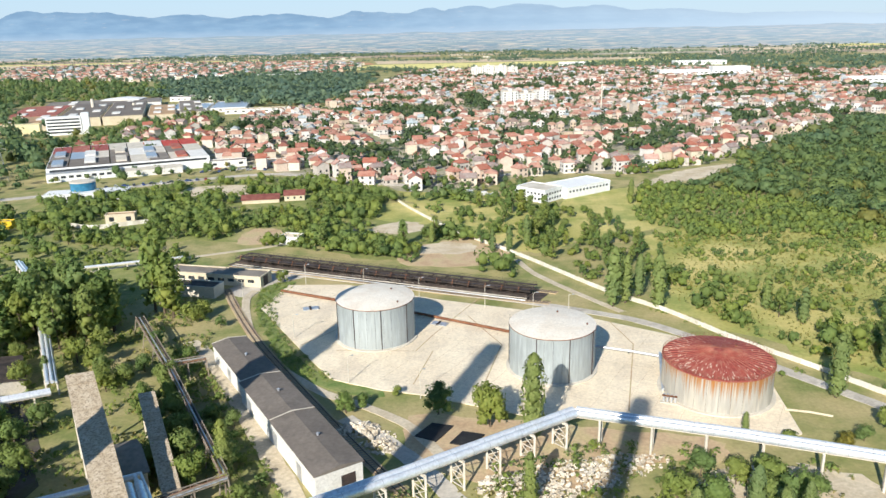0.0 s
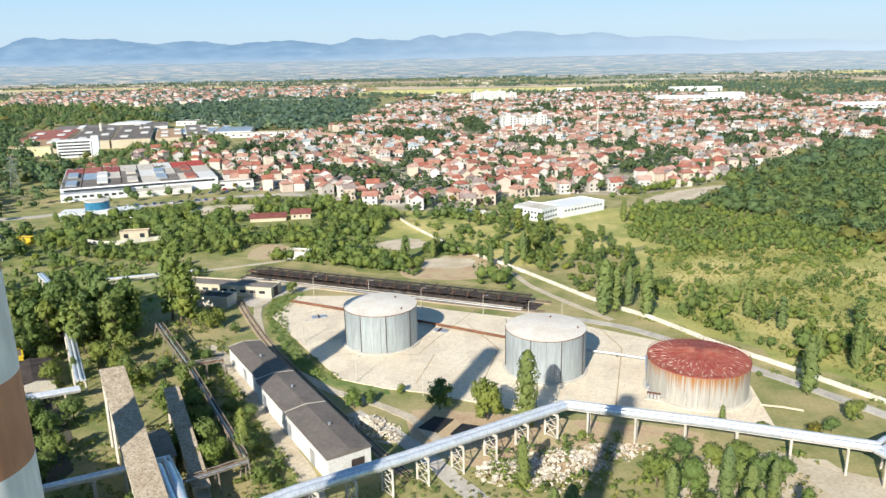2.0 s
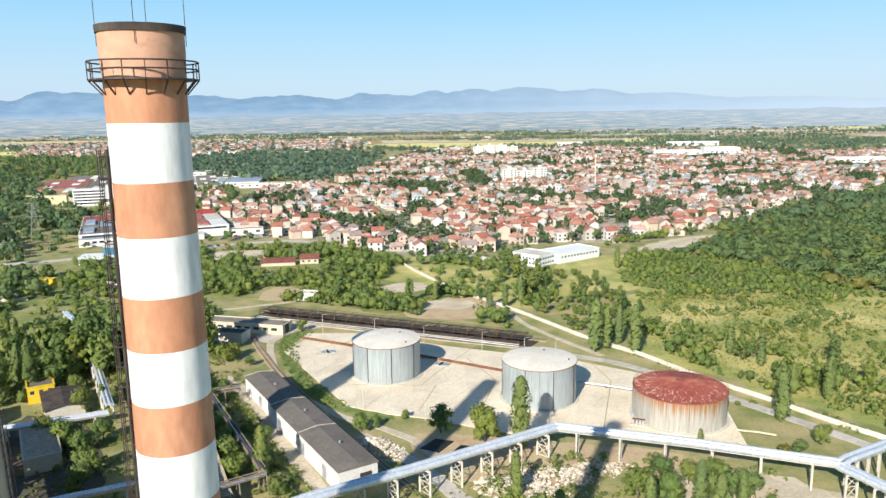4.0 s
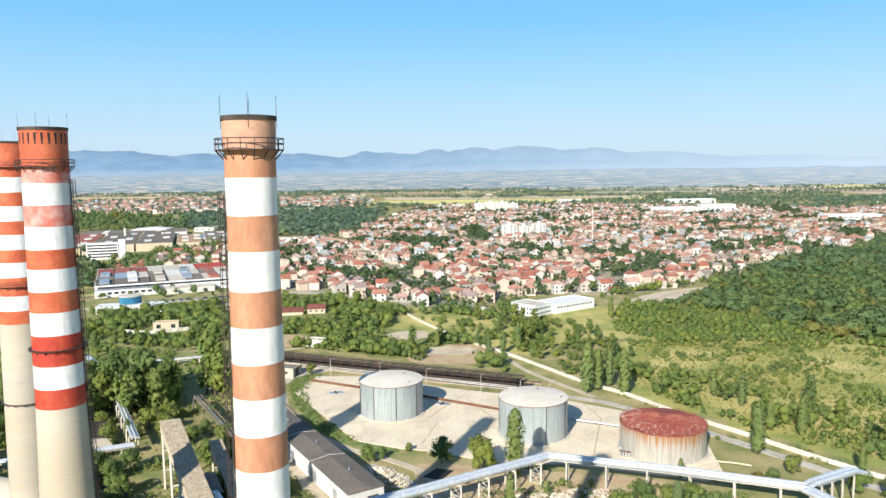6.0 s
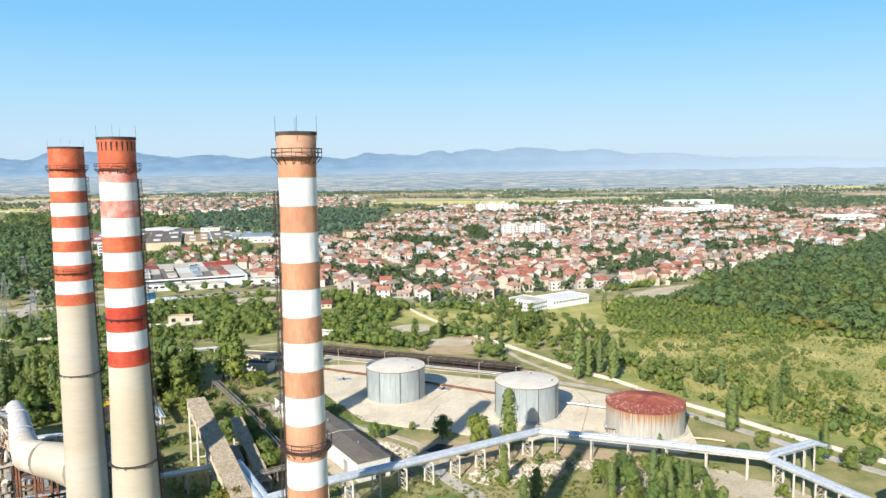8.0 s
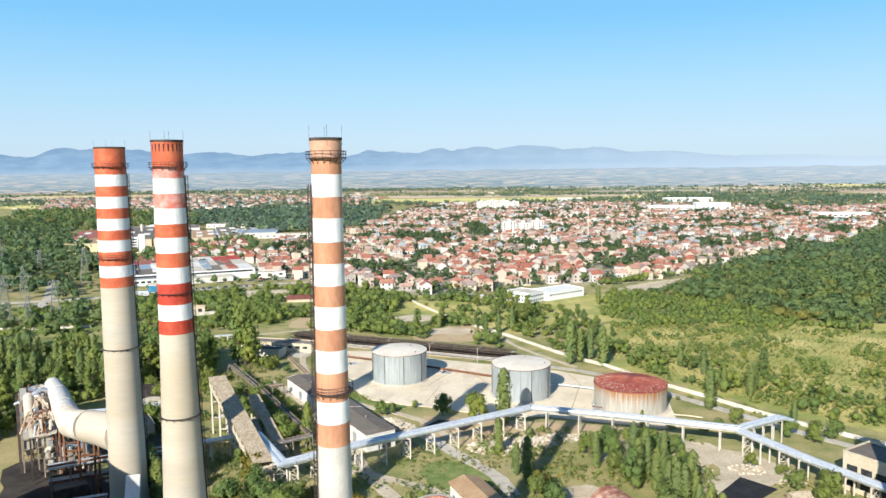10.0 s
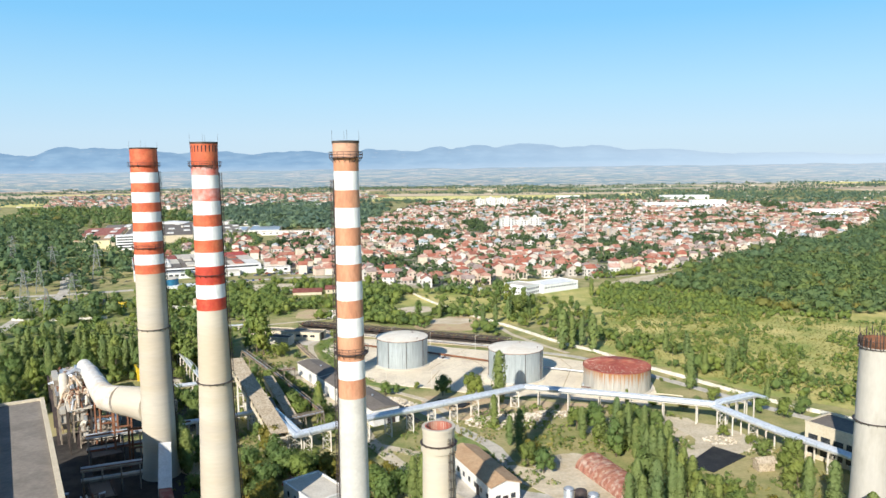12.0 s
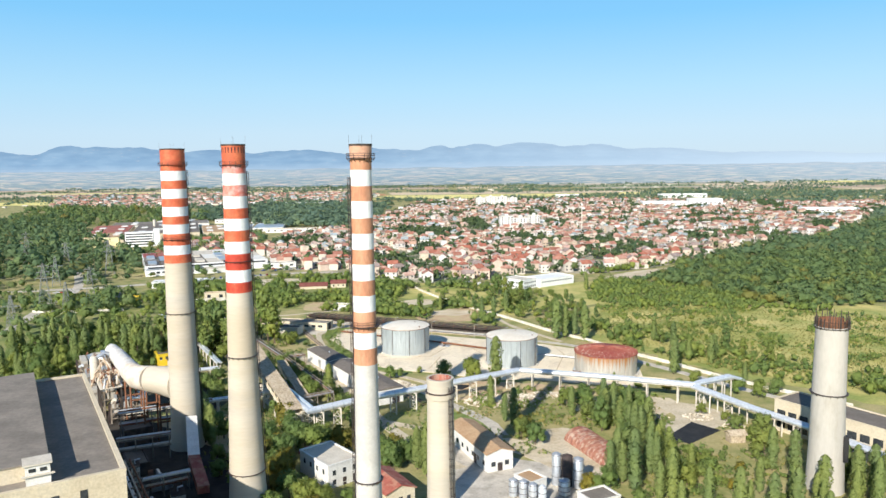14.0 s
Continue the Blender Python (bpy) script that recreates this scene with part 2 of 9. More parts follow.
M["paleorange"] = material("bleached_orange_paint", (0.57, 0.30, 0.19), (0.62, 0.38, 0.27), 0.5, 0.75, c3=(0.50, 0.24, 0.14), scale3=0.5, amount3=0.6, fine=2.0, bump=0.06)
M["red"] = material("signal_red_paint", (0.50, 0.062, 0.035), (0.43, 0.05, 0.03), 0.3, 0.6, c3=(0.66, 0.16, 0.07), scale3=0.35, amount3=0.4, fine=2.0, bump=0.05)
M["redorange"] = material("orange_red_paint", (0.58, 0.125, 0.055), (0.5, 0.105, 0.05), 0.3, 0.6, c3=(0.72, 0.24, 0.11), scale3=0.35, amount3=0.4, fine=2.0, bump=0.05)
M["pinkred"] = material("peeling_red_paint", (0.62, 0.10, 0.045), (0.70, 0.42, 0.38), 0.3, 0.7, fine=2.0, bump=0.08)
M["rust"] = material("rusted_steel", (0.16, 0.07, 0.04), (0.28, 0.13, 0.07), 0.6, 0.85, metal=0.2, fine=4.0)
M["darkrust"] = material("dark_rusted_steel", (0.05, 0.042, 0.038), (0.11, 0.085, 0.07), 0.4, 0.85, metal=0.2, fine=3.0)
M["darksteel"] = material("dark_painted_steel", (0.06, 0.05, 0.05), (0.11, 0.08, 0.07), 0.6, 0.6, metal=0.4, fine=4.0)
M["silver"] = material("galvanised_pipe_cladding", (0.80, 0.82, 0.84), (0.70, 0.74, 0.78), 0.3, 0.3, metal=0.45, fine=1.5, bump=0.04)
M["aluminium"] = material("dull_aluminium_sheet", (0.62, 0.64, 0.66), (0.5, 0.52, 0.55), 0.4, 0.4, metal=0.6, fine=2.0, bump=0.06)
M["roofgrey"] = material("grey_bitumen_roof", (0.165, 0.14, 0.118), (0.205, 0.175, 0.148), 0.08, 0.9, c3=(0.13, 0.115, 0.10), scale3=0.25, amount3=0.4, fine=1.2, bump=0.05)
M["hallroof"] = material("dusty_grey_roof_felt", (0.215, 0.187, 0.158), (0.26, 0.228, 0.192), 0.1, 0.9, c3=(0.15, 0.13, 0.11), scale3=0.12, amount3=0.5, fine=1.2, bump=0.05)
M["cream"] = material("cream_plaster", (0.55, 0.465, 0.33), (0.62, 0.54, 0.40), 0.15, 0.85, c3=(0.55, 0.46, 0.33), scale3=0.2, amount3=0.3, fine=2.0, bump=0.06)
M["whitewall"] = material("whitewashed_wall", (0.74, 0.72, 0.68), (0.68, 0.66, 0.61), 0.2, 0.85, c3=(0.58, 0.55, 0.48), scale3=0.3, amount3=0.3, fine=2.0, bump=0.06)
M["paleyellow"] = material("faded_yellow_plaster", (0.78, 0.68, 0.38), (0.70, 0.61, 0.35), 0.15, 0.85, fine=1.0)
M["yellow"] = material("yellow_painted_wall", (0.75, 0.52, 0.03), (0.66, 0.45, 0.03), 0.3, 0.7, fine=2.0)
M["darkyard"] = material("coal_dusted_ground", (0.07, 0.06, 0.05), (0.13, 0.11, 0.09), 0.12, 0.95, c3=(0.10, 0.11, 0.05), scale3=0.15, amount3=0.6, fine=1.5, bump=0.4)
M["glass"] = material("dark_window_glass", (0.03, 0.035, 0.04), (0.06, 0.065, 0.07), 0.5, 0.12, fine=1.0, bump=0)
# Nearly black: the hall's shade is put into this sooty ground colour.
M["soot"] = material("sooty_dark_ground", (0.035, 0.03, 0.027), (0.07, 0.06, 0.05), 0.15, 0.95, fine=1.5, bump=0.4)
M["coal"] = material("black_tar_surface", (0.018, 0.018, 0.02), (0.035, 0.034, 0.033), 0.3, 0.7, fine=1.0)
M["tarmac_roof"] = material("brown_sheet_roof", (0.40, 0.25, 0.14), (0.47, 0.32, 0.19), 0.3, 0.85, fine=2.0, bump=0.1)
M["redsheet"] = material("oxide_red_sheet", (0.30, 0.07, 0.05), (0.40, 0.13, 0.09), 0.3, 0.7, c3=(0.5, 0.3, 0.2), scale3=0.4, amount3=0.5, fine=2.0, bump=0.1)
M["darkred"] = material("dull_dark_red_tiles", (0.17, 0.055, 0.045), (0.24, 0.09, 0.07), 0.4, 0.85, fine=2.0, bump=0.1)
M["bark"] = material("tree_bark", (0.10, 0.075, 0.05), (0.17, 0.13, 0.09), 2.0, 0.9, fine=8.0)
M["wallpanel"] = material("pale_concrete_fence_panel", (0.66, 0.62, 0.54), (0.72, 0.69, 0.62), 0.3, 0.9, fine=2.0, own=[(1, 1, 1), (0.93, 0.92, 0.9), (0.86, 0.84, 0.8)])
LEAVES = [(0.205, 0.256, 0.080), (0.230, 0.282, 0.088), (0.256, 0.306, 0.098), (0.290, 0.328, 0.114)]
TINTS = [(0.55, 0.66, 0.7), (0.95, 1.0, 0.95), (1.16, 1.12, 0.82), (0.82, 0.94, 0.95), (1.08, 1.1, 0.9), (0.64, 0.76, 0.74), (1.2, 1.17, 1.0), (0.9, 1.0, 0.95), (0.84, 0.94, 0.9), (1.0, 1.02, 0.9), (1.5, 1.0, 0.6)]
M["leaf"] = foliage("broad_leaves", LEAVES, [(0.70, 0.84, 0.86), (0.95, 0.98, 0.98), (1.14, 1.06, 0.82), (0.82, 0.94, 0.9), (0.76, 0.88, 0.88), (1.02, 1.0, 0.92)])
M["poplarleaf"] = foliage("poplar_leaves", [(0.205, 0.262, 0.092), (0.232, 0.288, 0.102), (0.256, 0.312, 0.114), (0.288, 0.336, 0.132)], [(0.9, 0.95, 1.0), (1, 1, 1), (1.12, 1.05, 0.9)])
M["yellowleaf"] = foliage("yellowing_leaves", [(0.20, 0.20, 0.045), (0.28, 0.24, 0.05), (0.33, 0.26, 0.055), (0.24, 0.23, 0.05)])
# Distance haze painted into the leaf colour: bluer than the near woods.
M["hazedwoods"] = foliage("far_tree_rows", [(0.150, 0.208, 0.160), (0.172, 0.232, 0.174), (0.196, 0.256, 0.190)], crowns=TINTS[:-1])
M["midwoods"] = foliage("distant_wood_canopy", [(0.128, 0.182, 0.098), (0.144, 0.202, 0.107), (0.162, 0.222, 0.117), (0.186, 0.242, 0.132)], crowns=TINTS)
M["dryweed"] = foliage("dry_weeds", [(0.18, 0.22, 0.06), (0.28, 0.28, 0.085), (0.38, 0.33, 0.12), (0.46, 0.38, 0.16)])
M["woods"] = foliage("wood_canopy", [(0.142, 0.196, 0.086), (0.162, 0.218, 0.096), (0.184, 0.240, 0.106), (0.212, 0.264, 0.122)], crowns=TINTS)
M["scrubleaf"] = foliage("scrub_leaves", [(0.188, 0.238, 0.074), (0.214, 0.264, 0.083), (0.242, 0.290, 0.092), (0.280, 0.318, 0.108)], crowns=TINTS[:-1])


# ---- ground ----
def smooth_loop(pts, steps=6, wobble=0.0, seed=1, closed=True):
    """A rounded line through points, with uneven edges."""
    rng = random.Random(seed)
    n, out = len(pts), []
    for i in range(n if closed else n - 1):
        p = [Vector(pts[(i + k) % n] if closed else pts[min(max(i + k, 0), n - 1)]) for k in (-1, 0, 1, 2)]
        for s in range(steps):
            t = s / steps
            q = 0.5 * (2 * p[1] + (p[2] - p[0]) * t + (2 * p[0] - 5 * p[1] + 4 * p[2] - p[3]) * t * t + (3 * p[1] - p[0] - 3 * p[2] + p[3]) * t**3)
            out.append((q.x + rng.uniform(-wobble, wobble), q.y + rng.uniform(-wobble, wobble)))
    if not closed:
        out.append(tuple(pts[-1]))
    return out


def sheet(name, pts, z, mat, label, category, wobble=0.0, steps=6, round_edges=True):
    loop = smooth_loop(pts, steps, wobble) if round_edges else pts
    s = Shape().prism(loop, z - 0.3, z)
    me = s.mesh(name, mat)
    return tagged(new(name, me), label, category, kind="structure")


def strip(name, pts, width, z, mat, label, category="road", wobble=0.0):
    line = [Vector((*p, 0)) for p in smooth_loop(pts, 6, 0, closed=False)]
    rng = random.Random(len(pts))
    left, right = [], []
    for i, p in enumerate(line):
        d = (line[min(i + 1, len(line) - 1)] - line[max(i - 1, 0)]).normalized()
        side = Vector((-d.y, d.x, 0)) * width / 2
        left.append(p + side * (1 + rng.uniform(-wobble, wobble)))
        right.append(p - side * (1 + rng.uniform(-wobble, wobble)))
    n = len(line)
    v = [(p.x, p.y, z) for p in left + right] + [(p.x, p.y, z - 0.25) for p in left + right]
    f = [(i, i + 1, n + i + 1, n + i) for i in range(n - 1)]
    f += [(i, i + 1, 2 * n + i + 1, 2 * n + i) for i in range(n - 1)] + [(n + i, n + i + 1, 3 * n + i + 1, 3 * n + i) for i in range(n - 1)]
    me = Shape().add(v, f).mesh(name, mat)
    return tagged(new(name, me), label, category, kind="structure")


gr = Shape().prism([(4850 * math.cos(a), 4850 * math.sin(a)) for a in (2 * math.pi * i / 96 for i in range(96))], -3, 0)
tagged(new("ground", gr.mesh("ground", M["ground"])), "dry grassland with green and yellowed patches", "ground", kind="structure")
GRID = 26.7  # the plant's own heading, in degrees

# ---- roads, yards and patches of ground ----
sheet("meadow", [(82, 520), (92, 572), (142, 584), (180, 560), (260, 560), (300, 480), (240, 380), (170, 330), (135, 362), (112, 395), (88, 432), (74, 468)], 0.03, M["meadow"], "open dry meadow with yellow and green grass", "meadow", 4.0)
sheet("meadow", [(55, 560), (60, 640), (110, 690), (128, 640), (92, 575)], 0.035, M["meadow"], "strip of rough yellow grass beside the white warehouse", "meadow", 3.0)
sheet("stubble_field", [(114, 694), (132, 722), (158, 750), (196, 772), (186, 742), (158, 716), (138, 702)], 0.04, M["sand"], "pale mown field at the wood's edge", "field", 1.0)
sheet("concrete_pad", [(-61, 468), (-56, 496), (-35, 495), (0, 473), (48, 449), (69, 431), (84, 396), (80, 364), (74, 361), (36, 377), (19, 377), (-6, 391), (-17, 395), (-30, 403), (-38, 419)], 0.25, M["pad"], "pale worn concrete apron round the storage tanks", "pavement", 0.0, 5, False)
M["scrubfloor"] = material("green_scrub_floor", (0.16, 0.20, 0.06), (0.27, 0.28, 0.09), 0.09, 0.95, c3=(0.42, 0.36, 0.17), scale3=0.05, amount3=0.6, fine=1.0, bump=0.6)
sheet("scrub_floor", [(-196, 560), (-225, 690), (-170, 715), (-110, 755), (-60, 725), (-32, 700), (-24, 650), (-2, 592), (25, 545), (30, 512), (-20, 530), (-60, 556), (-110, 575), (-150, 560)], 0.02, M["scrubfloor"], "rough green grass under the scrub", "ground", 3.0)
sheet("scrub_floor", [(-330, 500), (-200, 430), (-130, 440), (-100, 500), (-98, 540), (-150, 566), (-200, 620), (-300, 650)], 0.016, M["scrubfloor"], "rough green grass beside the pylons", "ground", 3.0)
sheet("grass_bank", [(-65, 492), (-60, 499), (-54, 499), (-58, 470), (-50, 440), (-39, 416), (-29, 402), (-16, 394), (-18, 390), (-32, 398), (-43, 412), (-53, 438), (-62, 466)], 0.12, M["lawn"], "bright green grass bank beside the concrete apron", "lawn", 0.4)
sheet("meadow", [(-22, 690), (-14, 650), (8, 592), (34, 540), (56, 560), (58, 620), (46, 650), (20, 690)], 0.028, M["meadow"], "rough dry grass between the fence and the warehouse", "meadow", 3.0)
sheet("dug_earth", [(-34, 588), (-22, 606), (-10, 602), (-8, 588), (-20, 578)], 0.05, M["sand"], "patch of pale dug earth", "ground", 1.5)
sheet("dug_earth", [(-12, 545), (-2, 560), (14, 556), (14, 545), (4, 538)], 0.055, M["sand"], "patch of pale dug earth", "ground", 1.5)
sheet("bare_ground", [(-16, 525), (-14, 548), (10, 568), (24, 556), (30, 535), (10, 518)], 0.045, M["soil"], "brown bare ground between the bushes", "ground", 1.5)
sheet("bare_ground", [(-90, 566), (-90, 594), (-78, 596), (-72, 584), (-74, 566)], 0.045, M["soil"], "brown bare ground between the bushes", "ground", 1.0)
sheet("bare_ground", [(-31, 614), (-8, 600), (-1, 606), (-6, 626), (-16, 652), (-28, 653)], 0.046, M["meadow"], "tan bare slope inside the fence", "ground", 1.5)
sheet("dug_earth", [(-150, 694), (-113, 690), (-112, 716), (-118, 726), (-150, 722)], 0.05, M["sand"], "pale gravelled lot at the edge of town", "ground", 1.5)
sheet("bare_ground", [(-8, 378), (-4, 352), (24, 340), (44, 352), (58, 352), (60, 362), (38, 369), (18, 374)], 0.045, M["soil"], "brown bare ground under the pipeline", "ground", 1.0)
sheet("bare_ground", [(-104, 300), (-78, 268), (-66, 276), (-72, 320), (-92, 330)], 0.045, M["soil"], "trampled bare ground behind the boiler hall", "ground", 1.0)
sheet("bare_ground", [(50, 318), (48, 338), (60, 350), (84, 345), (80, 326), (66, 312)], 0.046, M["sand"], "pale trampled earth beside the pipeline", "ground", 1.0)
sheet("bitumen_pit", [(-7, 367), (-3, 374), (2, 372), (-2, 364)], 0.3, M["coal"], "flat black pit beside the apron", "pit", 0.0, 3, False)
sheet("bitumen_pit", [(1, 363), (4, 369), (9, 367), (6, 361)], 0.35, M["coal"], "flat black pit beside the apron", "pit", 0.0, 3, False)
sheet("yard", [(-126, 398), (-104, 388), (-84, 342), (-104, 332), (-126, 368)], 0.055, M["darkyard"], "dark yard beside the pump house", "pavement", 1.2)
sheet("yard", [(26, 296), (37, 308), (48, 298), (46, 284), (52, 264), (43, 255), (33, 274)], 0.1, M["sand"], "pale dusty yard round the red hangar", "pavement", 0.8)
sheet("lawn", [(-8, 324), (3, 330), (16, 318), (9, 303), (-4, 308)], 0.06, M["lawn"], "mown green lawn between two tracks", "lawn", 0.6)
sheet("yard", [(2, 292), (22, 276), (46, 262), (40, 244), (22, 232), (4, 240), (-2, 262)], 0.06, M["road"], "dusty grey works yard", "pavement", 0.6)
sheet("yard", [(-78, 492), (-66, 512), (-56, 518), (-52, 508), (-62, 498), (-68, 482)], 0.07, M["road"], "grey asphalt turning place", "pavement", 0.5)
sheet("yard", [(74, 350), (84, 340), (94, 334), (100, 318), (90, 306), (70, 290), (62, 292), (74, 310), (80, 322)], 0.06, M["dirtroad"], "dusty yard beside the pipe gate", "pavement", 0.8)
sheet("yard", [(16, 296), (28, 292), (46, 262), (40, 258), (22, 280)], 0.08, M["sand"], "pale sandy strip beside the red hangar", "pavement", 0.6)
strip("service_road", [(-67, 490), (-68, 478), (-60, 445), (-46, 414), (-31, 394), (-21, 386), (-8, 372), (2, 350)], 3.0, 0.14, M["dirtroad"], "narrow dusty service road beside the tracks", "road", 0.12)
strip("service_road", [(-60, 510), (-30, 506), (4, 484), (46, 458), (66, 441), (90, 403), (106, 376), (120, 352), (150, 310)], 4.2, 0.10, M["road"], "grey asphalt service road along the fence", "road", 0.05)
strip("service_road", [(-76, 436), (-66, 420), (-52, 390), (-38, 358), (-30, 340), (-24, 320), (-10, 290), (4, 268)], 4.6, 0.13, M["dirtroad"], "cracked pale service road beside the shed", "road", 0.08)
strip("track", [(-24, 378), (-14, 366), (-4, 350), (2, 338), (14, 316), (18, 300)], 4.5, 0.11, M["road"], "grey track past the rubble heaps", "road", 0.1)
strip("track", [(-30, 322), (-14, 312), (4, 300), (18, 298)], 4.0, 0.12, M["dirtroad"], "dusty track across the grass", "road", 0.1)
strip("track", [(30, 528), (34, 508), (44, 484), (58, 456)], 2.6, 0.09, M["dirtroad"], "dusty track along the fence", "road", 0.1)
strip("track", [(-170, 470), (-140, 520), (-100, 545), (-70, 562), (-40, 590)], 3.0, 0.08, M["dirtroad"], "dusty track through the scrub", "road", 0.15)
strip("street", [(-420, 640), (-300, 672), (-235, 700), (-170, 742), (-110, 768), (-60, 735), (-20, 712)], 9.0, 0.1, M["road"], "grey asphalt street at the edge of town", "road")
strip("street", [(-245, 500), (-262, 580), (-280, 680), (-330, 800)], 7.0, 0.09, M["road"], "grey asphalt street at the edge of town", "road")
strip("street", [(-140, 790), (-60, 900), (20, 1010), (150, 1200), (320, 1500)], 5.0, 0.09, M["road"], "grey town street between the houses", "road")
strip("street", [(-18, 700), (60, 760), (170, 850), (300, 1000), (460, 1250)], 5.0, 0.08, M["road"], "grey town street between the houses", "road")


# ---- chimneys ----
def chimney(x, y, top, profile, bands, galleries, shaft_mat, label, rods=4, crown=None, ladder_at=2.6):
    """profile: (height, radius) from the ground up. bands: (upper, lower, material). galleries: (height, rail height, width)."""
    t = thing("chimney", label, "chimney", pose(x, y, 0), "plant chimneys")
    hs, rs = [p[0] for p in profile], [p[1] for p in profile]
    rad = lambda z: float(np.interp(z, hs, rs))  # noqa: E731
    low = min([b[1] for b in bands], default=top)
    zs = sorted({z for z in hs if z < low} | {low} | {low * k / 6 for k in range(6)})
    s = Shape().lathe([(rad(z), z) for z in zs], 40)
    if not bands:
        s.lathe([(rad(top), top), (rad(top) - 0.45, top), (rad(top) - 0.5, top - 6)], 40)
    s.part("shaft", shaft_mat, t, smooth=True)
    for hi, lo, mat in bands:
        mid = (hi + lo) / 2
        prof = [(rad(lo) + 0.012, lo), (rad(mid) + 0.012, mid), (rad(hi) + 0.012, hi)]
        if abs(hi - top) < 0.01:
            prof += [(rad(hi) - 0.4, hi), (rad(hi) - 0.45, hi - 6)]
        Shape().lathe(prof, 40).part("painted_band", mat, t, smooth=True)
    rim = Shape().lathe([(rad(top) + 0.10, top - 0.35), (rad(top) + 0.12, top + 0.04), (rad(top) - 0.42, top + 0.06), (rad(top) - 0.45, top - 0.3)], 40)
    rim.part("rim", M["darkrust"] if bands else shaft_mat, t, "weathered rim" if not bands else "sooty dark steel rim", True)
    Shape().lathe([(0.05, top - 5.5), (rad(top) - 0.44, top - 5.5)], 24).part("flue", M["coal"], t, "black sooty flue")
    for z, rail, width in galleries:
        r0, r1, n = rad(z) + 0.03, rad(z) + width, 16
        gal = Shape().lathe([(r0, z - 0.04), (r1, z - 0.04), (r1, z + 0.04), (r0, z + 0.04)], 32).part("gallery", M["darksteel"], t, "dark steel walkway with railing")
        br = Shape()
        br.beam((r1, 0, z), (r0, 0, z - width * 1.1), 0.075, 0.075)
        if rail:
            br.beam((r1, 0, z), (r1, 0, z + rail), 0.055, 0.055)
        bracket = br.mesh("bracket", M["darksteel"])
        for j in range(n):
            ob = new("bracket", bracket)
            ob.parent = gal
            ob.matrix_basis = pose(0, 0, 0, 0, 0, 360 * j / n)
        if rail:
            rl = Shape()
            for hgt in (rail, rail * 0.55):
                rl.tube([(r1 * math.cos(a), r1 * math.sin(a), z + hgt) for a in (2 * math.pi * j / 32 for j in range(33))], 0.045, 5)
            rl.part("railing", M["darksteel"], gal)
    ld = Shape()
    a = ladder_at
    c, sn = math.cos(a), math.sin(a)
    high = top - (6.5 if bands else 1)
    zs = list(np.linspace(6, high, 12))
    for off, out in ((-0.45, 0.12), (-0.38, 0.5), (0.0, 0.66), (0.38, 0.5), (0.45, 0.12)):
        ld.tube([((rad(z) + out) * c - off * sn, (rad(z) + out) * sn + off * c, z) for z in zs], 0.03, 4)
    for off in (-0.3, 0.3):
        ld.tube([((rad(z) + 0.16) * c - off * sn, (rad(z) + 0.16) * sn + off * c, z) for z in zs], 0.05, 4)
    for z in np.arange(6, high, 1.2):
        r = rad(z) + 0.16
        ld.beam((r * c - 0.3 * sn, r * sn + 0.3 * c, z), (r * c + 0.3 * sn, r * sn - 0.3 * c, z), 0.05, 0.05)
        ld.tube([((r - 0.14) * c - 0.45 * sn, (r - 0.14) * sn + 0.45 * c, z), ((r + 0.34) * c - 0.38 * sn, (r + 0.34) * sn + 0.38 * c, z), ((r + 0.5) * c, (r + 0.5) * sn, z), ((r + 0.34) * c + 0.38 * sn, (r + 0.34) * sn - 0.38 * c, z), ((r - 0.14) * c + 0.45 * sn, (r - 0.14) * sn - 0.45 * c, z)], 0.035, 4)
    ld.part("ladder", M["darksteel"], t, "dark caged steel ladder")
    for j in range(rods):
        a = 2 * math.pi * (j + 0.15) / rods
        r = rad(top) + 0.08
        Shape().tube([(r * math.cos(a), r * math.sin(a), top - 1), (r * math.cos(a), r * math.sin(a), top + 1.8)], 0.02, 4).part("lightning_rod", M["darksteel"], t)
    return t


def stripes(edges, first, second):
    return [(edges[i], edges[i + 1], (first, second)[i % 2]) for i in range(len(edges) - 1)]


chimney_orange = chimney(-16.5, 195.3, 93.3, [(0, 3.4), (24, 2.65), (57, 2.34), (85, 2.13), (91, 2.14), (91.4, 2.22), (93.3, 2.22)],
    [(93.3, 90.5, M["paleorange"])] + stripes([90.5, 88.2, 85.0, 82.0, 78.6, 75.5, 72.3, 69.3, 66.0, 62.9, 59.6, 55.3, 52.0, 48.6], M["orange"], M["white"]),
    [(90.5, 0.95, 0.72), (56.5, 1.1, 0.7), (23.7, 0, 0.5)], M["chimney_grey"],
    "tall chimney with faded orange and white bands over grey concrete", ladder_at=3.45)
chimney_red = chimney(-51.1, 233.9, 94.6, [(0, 5.1), (10.6, 4.45), (42.4, 3.5), (58.8, 3.1), (88, 2.78), (93.5, 2.76), (94.6, 2.8)],
    [(94.6, 89.7, M["redorange"]), (89.7, 87.6, M["pinkred"]), (87.6, 84.8, M["white"]), (84.8, 82.1, M["pinkred"])]
    + stripes([82.1, 79.2, 76.7, 73.8, 71.1, 68.1], M["white"], M["redorange"]) + [(68.1, 64.1, M["red"]), (64.1, 61.1, M["white"]), (61.1, 58.5, M["red"])],
    [(89.7, 0.85, 0.65), (66.2, 0, 0.45), (42.4, 0, 0.5), (12.5, 0, 0.4)], M["chimney"],
    "tall chimney with bright red and white bands over cream concrete", ladder_at=0.18)
slots = Shape()
